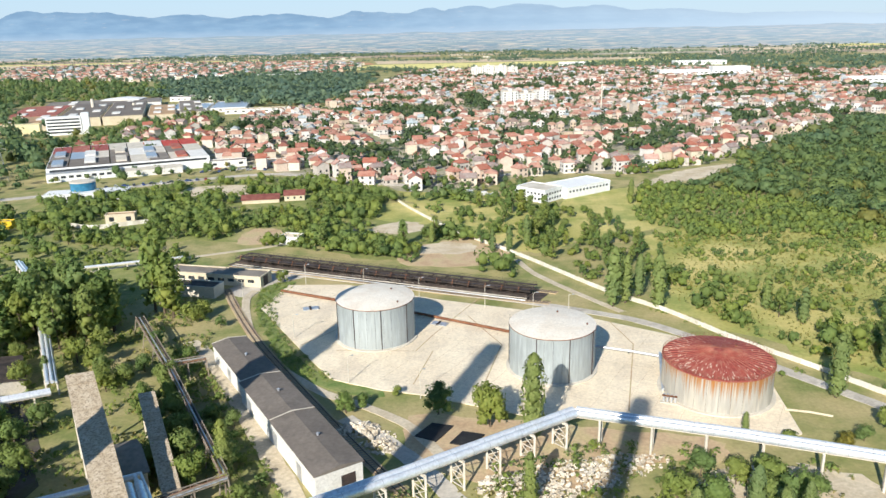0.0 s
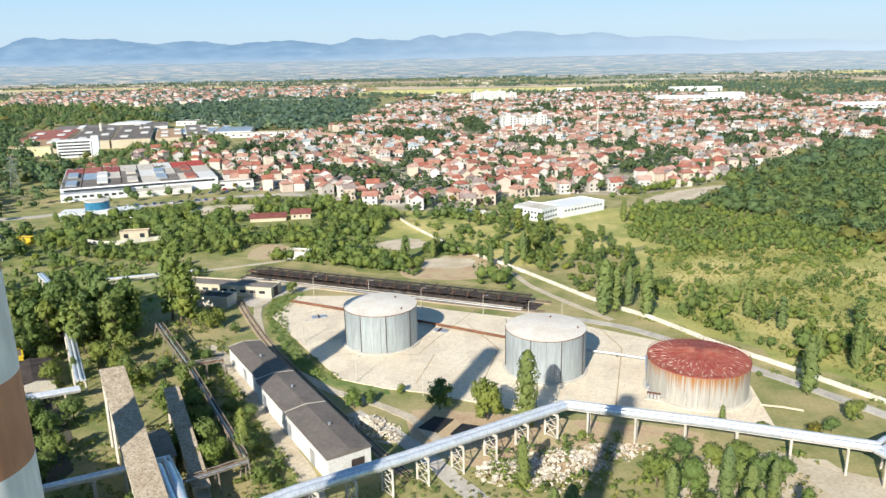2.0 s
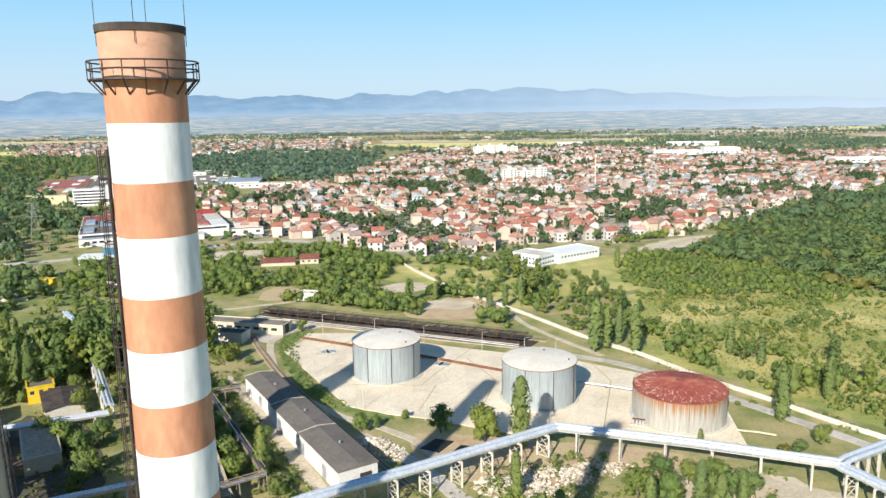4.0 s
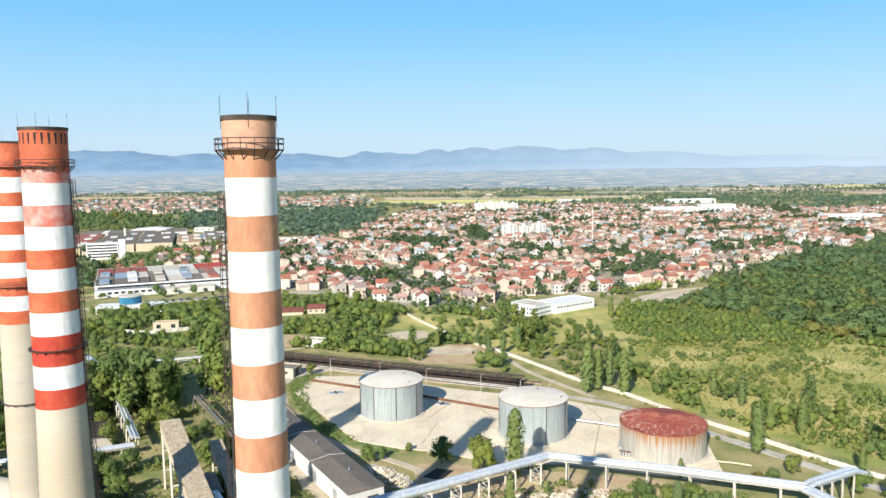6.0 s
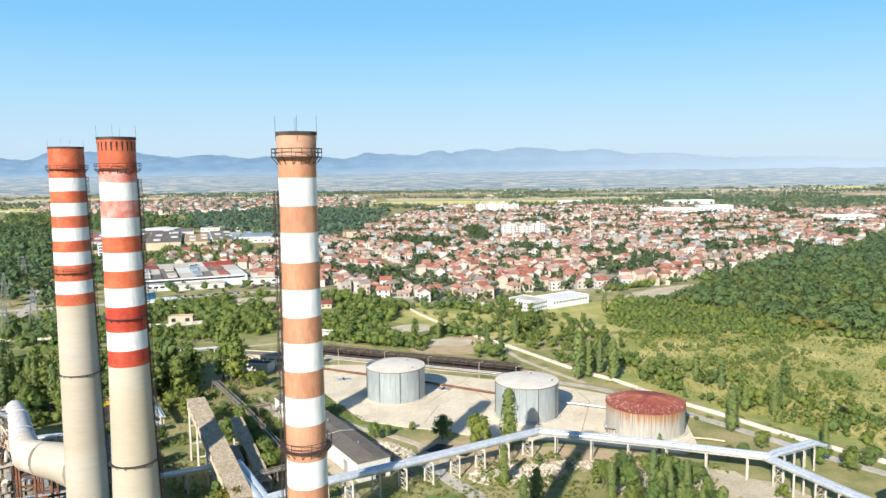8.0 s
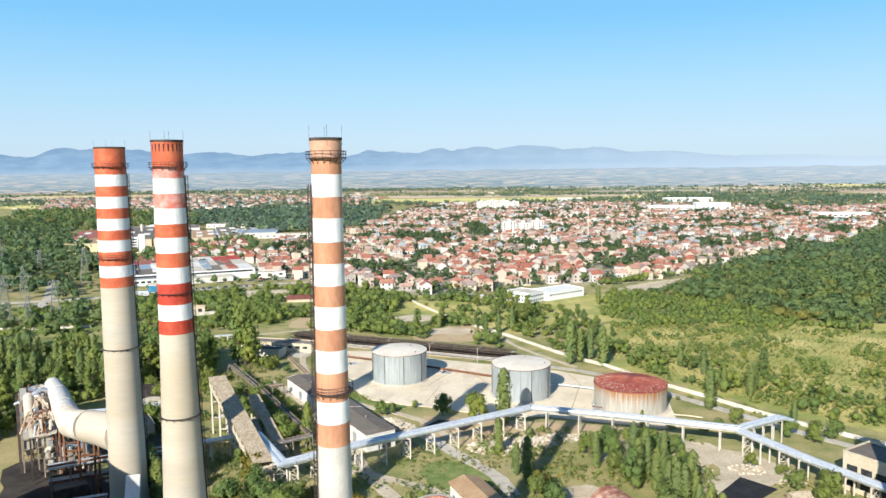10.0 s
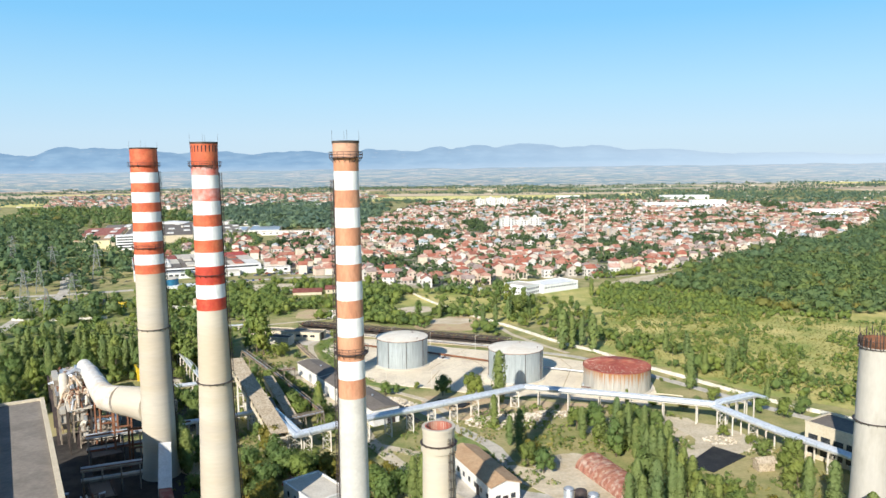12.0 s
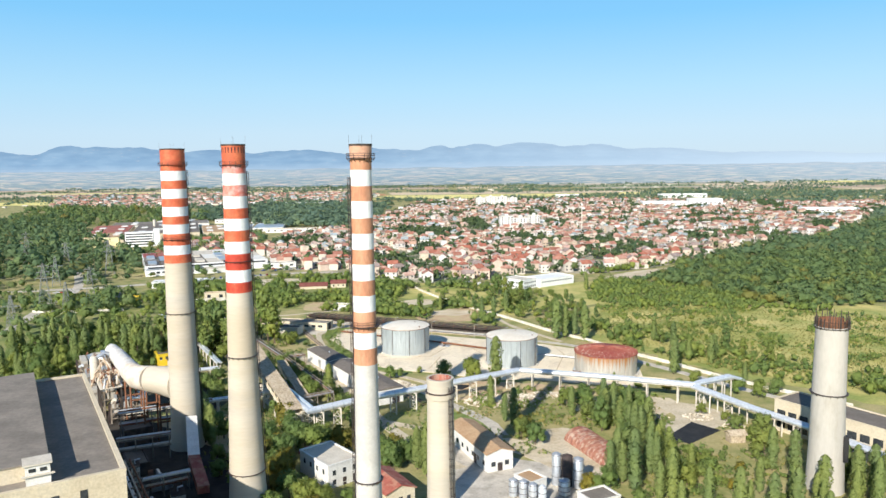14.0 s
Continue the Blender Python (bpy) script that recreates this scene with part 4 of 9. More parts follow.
def pipe_gate():
    t = thing("pipe_gate", "tall silver pipe gate over the yard entrance", "pipeline", pose(91, 336, 0, 0, 0, 33))
    for off in (-1.0, 1.0):
        Shape().tube([(0, off, 7.3), (3, off, 7.9), (20, off, 7.9), (22, off, 7.2), (27, off, 5.6)], 0.65, 12).part("clad_pipe", M["silver"], t, smooth=True)
    for x in (5, 9.5, 14, 19):
        s = Shape()
        for y in (-1.7, 1.7):
            s.beam((x, y, 0), (x, y, 7.1), 0.4, 0.4)
        s.beam((x, -1.9, 7.0), (x, 1.9, 7.0), 0.4, 0.4)
        s.part("portal", M["concrete"], t, "pale concrete portal frame")
    Shape().box(4, -1.6, 7.1, 21, 1.6, 7.22).part("deck", M["aluminium"], t)


pipe_gate()


# ---- steel pipe bridge beside the service road ----
def truss_bridge(a, b, z, w, label, pipes=3):
    a, b = Vector((*a, z)), Vector((*b, z))
    d = (b - a).normalized()
    side = Vector((-d.y, d.x, 0))
    t = thing("pipe_bridge", label, "pipe bridge", pose(0, 0, 0))
    n = max(2, int((b - a).length / 3.2))
    frame_ = Shape()
    for s1 in (-1, 1):
        e = side * w / 2 * s1
        for h in (0, 0.9):
            frame_.beam(a + e + Vector((0, 0, h)), b + e + Vector((0, 0, h)), 0.16, 0.2)
        for k in range(n):
            p, q = a.lerp(b, k / n) + e, a.lerp(b, (k + 1) / n) + e
            frame_.beam(p, p + Vector((0, 0, 0.9)), 0.1, 0.1)
            frame_.beam(p, q + Vector((0, 0, 0.9)), 0.1, 0.1)
    for k in range(n + 1):
        p = a.lerp(b, k / n)
        frame_.beam(p - side * w / 2, p + side * w / 2, 0.12, 0.12)
    frame_.part("truss", M["weathered"], t, "weathered steel truss")
    for k in range(pipes):
        e = side * (w * 0.7 * (k / max(1, pipes - 1) - 0.5)) + Vector((0, 0, 0.35))
        Shape().tube([a + e, b + e], 0.2, 8).part("pipe", (M["rust"], M["aluminium"], M["darkrust"])[k % 3], t, smooth=True)
    m = max(2, int((b - a).length / 12))
    for k in range(m + 1):
        p = a.lerp(b, k / m)
        s = Shape()
        for s1 in (-1, 1):
            q, q2 = p + side * w / 2 * s1, p + side * w * 0.9 * s1
            s.beam((q2.x, q2.y, 0), (q.x, q.y, z), 0.25, 0.25)
        s.beam(p - side * w * 0.7 - Vector((0, 0, z * 0.5)), p + side * w * 0.7 - Vector((0, 0, z * 0.5)), 0.15, 0.15)
        s.part("support", M["weathered"], t)


M["weathered"] = material("weathered_brown_grey_steel", (0.26, 0.21, 0.16), (0.36, 0.31, 0.25), 0.5, 0.8, metal=0.2, fine=3.0)
truss_bridge((-94, 446), (-73, 404), 4.6, 2.4, "pale steel pipe bridge with rusty pipes")
truss_bridge((-73, 404), (-44, 342), 5.0, 1.5, "long narrow pipe bridge through the trees")
truss_bridge((-73, 404), (-64, 408), 4.8, 2.0, "short cross arm of the pipe bridge", 2)
truss_bridge((-43, 340), (-54, 331), 5.0, 1.4, "short low pipe bridge beside the ruin", 2)


# ---- ruined sloping galleries ----
def sloping_gallery(a, b, za, zb, w, h, label, legs):
    """A concrete conveyor gallery that slopes from a down to b."""
    a, b = Vector((*a, za)), Vector((*b, zb))
    d = (b - a).normalized()
    side = Vector((-d.y, d.x, 0)).normalized()
    t = thing("conveyor_gallery", label, "gallery", pose(0, 0, 0))
    n = 14
    roof, wall_l, wall_r, floor_ = Shape(), Shape(), Shape(), Shape()
    rng = random.Random(int(w * 10))
    for k in range(n):
        p, q = a.lerp(b, k / n), a.lerp(b, (k + 0.985) / n)
        drop = Vector((0, 0, rng.uniform(-0.05, 0.05)))
        s = Shape().beam(p + drop, q + drop, w + 0.5, 0.3)
        s.part("roof_slab", M["ruin"], t)
        floor_.beam(p - Vector((0, 0, h)), q - Vector((0, 0, h)), w, 0.35)
        for s1, wl in ((-1, wall_l), (1, wall_r)):
            e = side * (w / 2 - 0.12) * s1
            wl.beam(p + e - Vector((0, 0, h * 0.78)), q + e - Vector((0, 0, h * 0.78)), 0.22, h * 0.4)
            wl.beam(p + e - Vector((0, 0, 0.3)), q + e - Vector((0, 0, 0.3)), 0.22, 0.5)
            wl.beam(p + e - Vector((0, 0, h)), p + e, 0.3, 0.3)
    tagged(floor_.part("floor_slab", M["concrete"], t), kind="stuff")
    tagged(wall_l.part("wall", M["cream"], t), kind="stuff")
    tagged(wall_r.part("wall", M["cream"], t), kind="stuff")
    for k in legs:
        p = a.lerp(b, k)
        s = Shape()
        for s1 in (-1, 1):
            q = p + side * (w / 2 - 0.3) * s1
            s.beam((q.x, q.y, 0), (q.x, q.y, p.z - h), 0.55, 0.55)
        q0, q1 = p - side * (w / 2), p + side * (w / 2)
        for zz in (0.35, 0.7):
            s.beam((q0.x, q0.y, (p.z - h) * zz), (q1.x, q1.y, (p.z - h) * zz), 0.4, 0.4)
        s.part("leg_frame", M["concrete"], t, "pale concrete leg frame")
    return t


M["ruin"] = material("crumbling_concrete_slab", (0.44, 0.35, 0.24), (0.55, 0.46, 0.34), 0.5, 0.95, c3=(0.20, 0.15, 0.10), scale3=2.2, amount3=0.75, fine=3.5, bump=0.4)
sloping_gallery((-78, 362), (-51.5, 308), 19.5, 7.5, 5.2, 3.2, "ruined concrete conveyor gallery sloping to the ground", (0.02, 0.22, 0.45, 0.7))
sloping_gallery((-68, 372), (-50.5, 331), 10.5, 3.5, 3.2, 2.6, "smaller ruined conveyor gallery with a crumbling roof", (0.04, 0.3, 0.6))


def simple_building(name, label, x, y, rz, w, d, h, wall, roof, roof_kind="flat", rise=1.5, windows=(), doors=(), category="building", parapet=0.4, glass=None, group=""):
    """windows: (side, first, last, count, sill, height, width); sides f, b, l, r."""
    t = thing(name, label, category, pose(x, y, 0, 0, 0, rz), group)
    s = Shape()
    s.box(0, 0, 0, w, 0.3, h).box(0, d - 0.3, 0, w, d, h).box(0, 0.3, 0, 0.3, d - 0.3, h).box(w - 0.3, 0.3, 0, w, d - 0.3, h)
    wl = s.part("wall", wall, t)
    if roof_kind == "flat":
        Shape().box(0.3, 0.3, h - 0.35, w - 0.3, d - 0.3, h - 0.02).part("roof", roof, t)
        c = Shape()
        for x0, y0, x1, y1 in ((-0.15, -0.15, w + 0.15, 0.35), (-0.15, d - 0.35, w + 0.15, d + 0.15), (-0.15, 0.35, 0.35, d - 0.35), (w - 0.35, 0.35, w + 0.15, d - 0.35)):
            c.box(x0, y0, h, x1, y1, h + parapet)
        c.part("parapet", wall, t)
    else:
        Shape().gable(0, 0, w, d, h + 0.1, rise, 0.5, 0.25, "y" if roof_kind == "gable_y" else "x").part("roof", roof, t)
        if roof_kind == "gable_y":
            for yy in (0.02, d - 0.27):
                Shape().add([(0, yy, h), (w, yy, h), (w / 2, yy, h + rise - 0.2), (0, yy + 0.25, h), (w, yy + 0.25, h), (w / 2, yy + 0.25, h + rise - 0.2)], [(0, 1, 2), (3, 5, 4), (0, 2, 5, 3), (1, 4, 5, 2), (0, 3, 4, 1)]).part("gable_wall", wall, t)
        else:
            for xx in (0.02, w - 0.27):
                Shape().add([(xx, 0, h), (xx, d, h), (xx, d / 2, h + rise - 0.2), (xx + 0.25, 0, h), (xx + 0.25, d, h), (xx + 0.25, d / 2, h + rise - 0.2)], [(0, 1, 2), (3, 5, 4), (0, 2, 5, 3), (1, 4, 5, 2), (0, 3, 4, 1)]).part("gable_wall", wall, t)
    for side, first, last, count, sill, hh, ww in windows:
        for k in range(count):
            c = first + (last - first) * (k / max(1, count - 1))
            if side in "fb":
                y0 = -0.04 if side == "f" else d - 0.04
                win = Shape().box(c - ww / 2, y0, sill, c + ww / 2, y0 + 0.08, sill + hh).part("window", glass or M["glass"], t)
                Shape().box(c - ww / 2 - 0.08, y0 - 0.06, sill - 0.12, c + ww / 2 + 0.08, y0 + 0.1, sill).part("sill", M["whitewall"], win)
            else:
                x0 = -0.04 if side == "l" else w - 0.04
                win = Shape().box(x0, c - ww / 2, sill, x0 + 0.08, c + ww / 2, sill + hh).part("window", glass or M["glass"], t)
                Shape().box(x0 - 0.06, c - ww / 2 - 0.08, sill - 0.12, x0 + 0.1, c + ww / 2 + 0.08, sill).part("sill", M["whitewall"], win)
    for side, c, ww, hh in doors:
        if side in "fb":
            y0 = -0.05 if side == "f" else d - 0.05
            Shape().box(c - ww / 2, y0, 0, c + ww / 2, y0 + 0.1, hh).part("door", M["darksteel"], t)
        else:
            x0 = -0.05 if side == "l" else w - 0.05
            Shape().box(x0, c - ww / 2, 0, x0 + 0.1, c + ww / 2, hh).part("door", M["darksteel"], t)
    return t


simple_building("ruined_house", "roofless-looking grey house between two ruined galleries", -66, 338, GRID, 8, 16, 5.5, M["concrete"], M["hallroof"], "gable_x", 2.2, [("f", 1.5, 6.5, 3, 2.2, 1.4, 1.0), ("l", 2, 14, 4, 2.2, 1.4, 1.0)])


# ---- boiler hall ----
def boiler_hall():
    t = thing("boiler_hall", "huge cream boiler hall with a dusty grey felt roof", "industrial hall", pose(-62.6, 182.5, 0, 0, 0, GRID))
    H, W, D = 30.4, 46.0, 92.0
    s = Shape().box(-W, 0, 0, 0, 0.5, H).box(-W, D - 0.5, 0, 0, D, H).box(-0.5, 0.5, 0, 0, D - 0.5, H).box(-W, 0.5, 0, -W + 0.5, D - 0.5, H)
    s.part("wall", M["cream"], t)
    for y0 in (0.5, 46.0):
        Shape().box(-W + 0.5, y0, H - 0.6, -0.5, y0 + 45.4, H - 0.05).part("roof", M["hallroof"], t)
    p = Shape()
    p.box(-W - 0.1, -0.1, H, 0.1, 0.9, H + 0.6).box(-W - 0.1, D - 0.9, H, 0.1, D + 0.1, H + 0.6).box(-0.9, 0.9, H, 0.1, D - 0.9, H + 0.6).box(-W - 0.1, 0.9, H, -W + 0.9, D - 0.9, H + 0.6)
    p.part("parapet", M["cream"], t, "pale crumbling parapet")
    mon = Shape().box(-23.5, 6.5, H - 0.05, -13.5, 89.5, H + 3.0).part("roof_monitor", M["cream"], t)
    for y0, y1 in ((6.2, 47.4), (47.5, 89.8)):
        Shape().box(-23.9, y0, H + 3.0, -13.1, y1, H + 3.3).part("monitor_roof", M["hallroof"], mon)
    Shape().box(-40.5, 6.5, H - 0.05, -24.6, 89.5, H + 1.4).part("roof_step", M["hallroof"], t)
    dm = Shape().box(-17.5, 1.5, H, -13.2, 6.0, H + 4.2).part("stair_head", M["whitewall"], t, "small whitewashed stair head on the roof")
    Shape().box(-17.9, 1.1, H + 4.2, -12.8, 6.4, H + 4.5).part("slab_roof", M["concrete"], dm)
    Shape().box(-18.2, 0.9, H + 2.2, -12.5, 1.6, H + 2.45).part("balcony", M["concrete"], dm)
    for x in (-16.9, -15.0):
        Shape().box(x, 1.42, H + 2.9, x + 1.2, 1.52, H + 3.6).part("window", M["glass"], dm)
    for x in (-8.5, -13.5, -20, -27, -34):
        for z in (9, 18, 26.5):
            Shape().box(x, -0.05, z, x + 1.4, 0.06, z + 1.9).part("window", M["glass"], t)
    for y in np.arange(6, 88, 7.0):
        for z in (8, 17):
            Shape().box(-0.05, y, z, 0.06, y + 3.6, z + 5).part("window", M["glass"], t)
    Shape().box(-30, 92.2, 0, -6, 104, 26).part("annex", M["redsheet"], t, "lower annex with a rusty red parapet")
    Shape().box(-29, 93, 26, -7, 103, 26.4).part("annex_roof", M["hallroof"], t)


boiler_hall()


# ---- flue duct and dust filters by the wide chimney ----
M["dustysheet"] = material("dusty_pale_sheet", (0.58, 0.56, 0.53), (0.66, 0.63, 0.59), 0.4, 0.7, c3=(0.44, 0.36, 0.28), scale3=0.5, amount3=0.4, fine=2.0, bump=0.06)
M["ductsheet"] = material("stained_cream_duct_sheet", (0.60, 0.53, 0.44), (0.68, 0.61, 0.52), 0.3, 0.8, c3=(0.50, 0.38, 0.26), scale3=0.45, amount3=0.45, fine=2.0, bump=0.08)


def flue_duct():
    t = thing("flue_duct", "cream sheet-clad flue duct bending into the wide chimney", "duct", pose(0, 0, 0))
    rings = [(-86, 295.5, 19.7, 5.3), (-89.5, 298.2, 19.8, 5.2), (-93, 300, 20.0, 4.8), (-98, 302, 20.1, 4.4), (-103.7, 306, 19.8, 4.0), (-108, 313, 19.7, 3.6), (-113, 322, 19.7, 3.3), (-122.5, 340, 19.6, 2.9), (-129.5, 352, 19.6, 2.6)]
    body = [Vector(r[:3]) for r in rings]
    Shape().tube(body[:4], [r[3] for r in rings[:4]], 16).part("duct_throat", M["chimney"], t, "cream concrete throat flaring into the chimney", True)
    Shape().tube(body[3:6], [r[3] for r in rings[3:6]], 16).part("duct_body", M["ductsheet"], t, "stained cream sheet duct", True)
    Shape().tube(body[5:], [r[3] for r in rings[5:]], 14).part("duct_tail", M["dustysheet"], t, "dusty pale round duct", True)
    for p, r in ((body[6], 3.3), (body[7], 2.9)):
        d = Vector((-0.5, 0.86, 0)) * 0.12
        Shape().tube([p - d, p + d], r + 0.1, 16).part("flange", M["dustysheet"], t)
    for k in range(2, 9):
        p = body[k]
        s = Shape()
        for dx, dy in ((-2.2, -1.2), (2.2, 1.2)):
            s.beam((p.x + dx, p.y + dy, 0), (p.x + dx, p.y + dy, p.z - 2.6), 0.5, 0.5)
        for z in (6, 12, p.z - 3.4):
            s.beam((p.x - 2.4, p.y - 1.3, z), (p.x + 2.4, p.y + 1.3, z), 0.4, 0.5)
        s.part("support_frame", M["rust"], t, "rusty steel support frame")


flue_duct()


def filter_block(x, y, rz, w, d, h, label, seed):
    """A dust filter: casing, hoppers, stairs and pipes on a steel frame."""
    rng = random.Random(seed)
    t = thing("dust_filter", label, "filter plant", pose(x, y, 0, 0, 0, rz))
    fr = Shape()
    for ix in range(4):
        for iy in range(3):
            fr.beam((w * ix / 3, d * iy / 2, 0), (w * ix / 3, d * iy / 2, h), 0.4, 0.4)
    for z in (h * 0.35, h * 0.7, h):
        for ix in range(4):
            fr.beam((w * ix / 3, 0, z), (w * ix / 3, d, z), 0.3, 0.3)
        for iy in range(3):
            fr.beam((0, d * iy / 2, z), (w, d * iy / 2, z), 0.3, 0.3)
    fr.part("steel_frame", M["weathered"], t, "weathered steel frame")
    for k in range(4):
        x0 = w * k / 4 + 0.3
        c = Shape().box(x0, 0.5, h * 0.7, x0 + w / 4 - 0.6, d - 0.5, h + rng.uniform(1, 3)).part("casing", rng.choice([M["weathered"], M["aluminium"], M["stubconcrete"]]), t)
        hp = Shape()
        x1 = x0 + w / 4 - 0.6
        hp.add([(x0, 0.5, h * 0.7), (x1, 0.5, h * 0.7), (x1, d - 0.5, h * 0.7), (x0, d - 0.5, h * 0.7), ((x0 + x1) / 2 - 0.4, d / 2 - 0.4, h * 0.35), ((x0 + x1) / 2 + 0.4, d / 2 - 0.4, h * 0.35), ((x0 + x1) / 2 + 0.4, d / 2 + 0.4, h * 0.35), ((x0 + x1) / 2 - 0.4, d / 2 + 0.4, h * 0.35)], [(0, 1, 5, 4), (1, 2, 6, 5), (2, 3, 7, 6), (3, 0, 4, 7), (4, 5, 6, 7)])
        hp.part("hopper", M["aluminium"], c)
    for k in range(7):
        p = Vector((rng.uniform(0, w), rng.uniform(0, d), h + rng.uniform(0.5, 3)))
        q = p + Vector((rng.uniform(-4, 4), rng.uniform(-4, 4), rng.uniform(-2, 1.5)))
        Shape().tube([p, p.lerp(q, 0.5) + Vector((0, 0, 0.8)), q], rng.uniform(0.25, 0.6), 8).part("pipe", rng.choice([M["silver"], M["rust"], M["concrete"]]), t, smooth=True)
    for k in range(24):
        p = Vector((rng.uniform(0, w), rng.uniform(0, d), h + rng.uniform(0, 2)))
        Shape().box(p.x, p.y, h, p.x + rng.uniform(0.4, 1.6), p.y + rng.uniform(0.4, 1.6), h + rng.uniform(0.6, 3.6)).part("machine_box", rng.choice([M["aluminium"], M["weathered"], M["rust"], M["stubconcrete"], M["weathered"]]), t)
    st = Shape()
    st.beam((-0.8, 0, 0), (-0.8, d, h), 0.8, 0.15)
    for k in range(14):
        st.beam((-1.2, d * k / 13, h * k / 13), (-1.2, d * k / 13, h * k / 13 + 1), 0.06, 0.06)
    st.part("stair", M["darksteel"], t)


filter_block(-126, 322, GRID, 12, 12, 10, "tangle of rusty dust filters and pale pipes on steel frames", 3)
filter_block(-136, 342, GRID, 11, 12, 11, "weathered dust filters with silver pipes on steel frames", 8)
filter_block(-146, 362, GRID, 11, 14, 11, "silver dust filters and pipe bends on steel frames", 12)
filter_block(-118, 318, GRID, 12, 10, 5.5, "low rusty steel platform with pale machine boxes", 21)
M["tanrust"] = material("pale_brown_rust", (0.46, 0.35, 0.25), (0.58, 0.47, 0.35), 0.6, 0.85, c3=(0.34, 0.20, 0.12), scale3=0.8, amount3=0.6, fine=3.0)


def pipe_tangle(x, y, z, spread, n, label, seed):
    """Torn insulation and bent pipes heaped on a platform."""
    r = random.Random(seed)
    t = thing("broken_pipe_bundle", label, "pipes", pose(x, y, 0, 0, 0, GRID))
    for k in range(n):
        p = Vector((r.uniform(-spread, spread) * 0.5, r.uniform(-spread, spread), z + r.uniform(-1, 2)))
        d = Vector((r.uniform(-1, 1), r.uniform(-1, 1), 0)) * r.uniform(1.5, 3.5)
        Shape().tube([p - d + Vector((0, 0, r.uniform(-3, 0))), p - d * 0.3 + Vector((0, 0, r.uniform(0.5, 2.2))), p + d * 0.4 + Vector((0, 0, r.uniform(0.2, 2))), p + d + Vector((0, 0, r.uniform(-3, 0.5)))], r.uniform(0.12, 0.4), 7).part("pipe", r.choice([M["tanrust"], M["tanrust"], M["ductsheet"], M["rust"], M["aluminium"]]), t, smooth=True)
    Shape().box(-spread * 0.6, -spread * 1.1, z - 2.4, spread * 0.6, spread * 1.1, z - 2.1).part("platform", M["concrete"], t, "pale concrete platform")
    for sx in (-0.55, 0.55):
        for sy in (-1.0, -0.3, 0.4, 1.0):
            Shape().beam((spread * sx, spread * sy, 0), (spread * sx, spread * sy, z - 2.4), 0.4, 0.4).part("leg", M["darkrust"], t)


pipe_tangle(-118.5, 319, 16.5, 6, 46, "tangle of torn brown pipes and insulation beside the flue duct", 3)
pipe_tangle(-129, 341, 16.5, 5.5, 34, "tangle of torn brown pipes and insulation on a platform", 6)
simple_building("fan_house", "low dark fan house under the flue duct", -104, 292, GRID, 9, 13, 5.0, M["darkrust"], M["roofgrey"], "flat", 0)
simple_building("fan_house", "low dark fan house beside the boiler hall", -92, 262, GRID, 6, 18, 3.6, M["darkrust"], M["roofgrey"], "flat", 0)
cyc = thing("cyclone", "pale round cyclone tower beside the filters", "cyclone", pose(-131, 338, 0))
Shape().lathe([(0.6, 2), (1.6, 6), (1.6, 19), (1.2, 20.2), (0.0, 20.6)], 16).part("body", M["concrete"], cyc, smooth=True)
Shape().tube([(0, 0, 19), (3, 2, 21), (6, 5, 19)], 0.8, 10).part("outlet", M["aluminium"], cyc, smooth=True)
for a in range(3):
    Shape().beam((1.5 * math.cos(a * 2.1), 1.5 * math.sin(a * 2.1), 0), (1.3 * math.cos(a * 2.1), 1.3 * math.sin(a * 2.1), 6), 0.2, 0.2).part("leg", M["rust"], cyc)
gal = thing("inclined_duct", "white sheet-metal duct dropping from the chimney foot", "duct", pose(0, 0, 0))
Shape().beam((-80.5, 286.5, 10.5), (-73, 262, 6), 3.4, 2.6).part("upper_duct", M["whitewall"], gal)
Shape().beam((-73, 262, 6), (-66, 246, 2.6), 3.2, 2.4).part("lower_duct", M["redsheet"], gal, "dark red lower duct")
for x, y, z in ((-79, 281, 8), (-74.5, 267, 5.5), (-69, 253, 3)):
    Shape().beam((x, y, 0), (x, y, z), 0.5, 0.5).part("leg", M["rust"], gal)
yard_tank = thing("round_water_tank", "low round concrete tank in the shaded yard", "tank", pose(-69, 212, 0))
Shape().lathe([(4.0, 0), (4.0, 5), (3.6, 5.2), (0, 5.6)], 28).part("body", M["concrete"], yard_tank, smooth=True)


# ---- small buildings in the plant ----
simple_building("workshop", "white workshop with a brown sheet roof", 11.5, 264, 19, 8.5, 33, 5.6, M["whitewall"], M["tarmac_roof"], "gable_y", 1.4, [("l", 3, 30, 7, 1.6, 1.4, 1.6), ("f", 2.0, 6.5, 2, 1.6, 1.4, 1.4)], [("l", 10, 2.4, 3), ("f", 4.2, 1.6, 2.6)])
simple_building("office_house", "small whitewashed house with a flat pale roof", -33, 252, GRID + 8, 11, 18, 6.5, M["whitewall"], M["concrete"], "flat", 0, [("f", 2, 9, 3, 3.6, 1.4, 1.1), ("f", 2, 9, 3, 0.9, 1.4, 1.1), ("l", 3, 15, 4, 3.6, 1.4, 1.1)], [("f", 5.5, 1.2, 2.2)])
simple_building("office_house", "low annex with a red tiled roof", -38.5, 262, GRID + 8, 5, 9, 5, M["cream"], M["redsheet"], "gable_y", 1.3, [("l", 2, 7, 2, 1.5, 1.3, 1.1)])
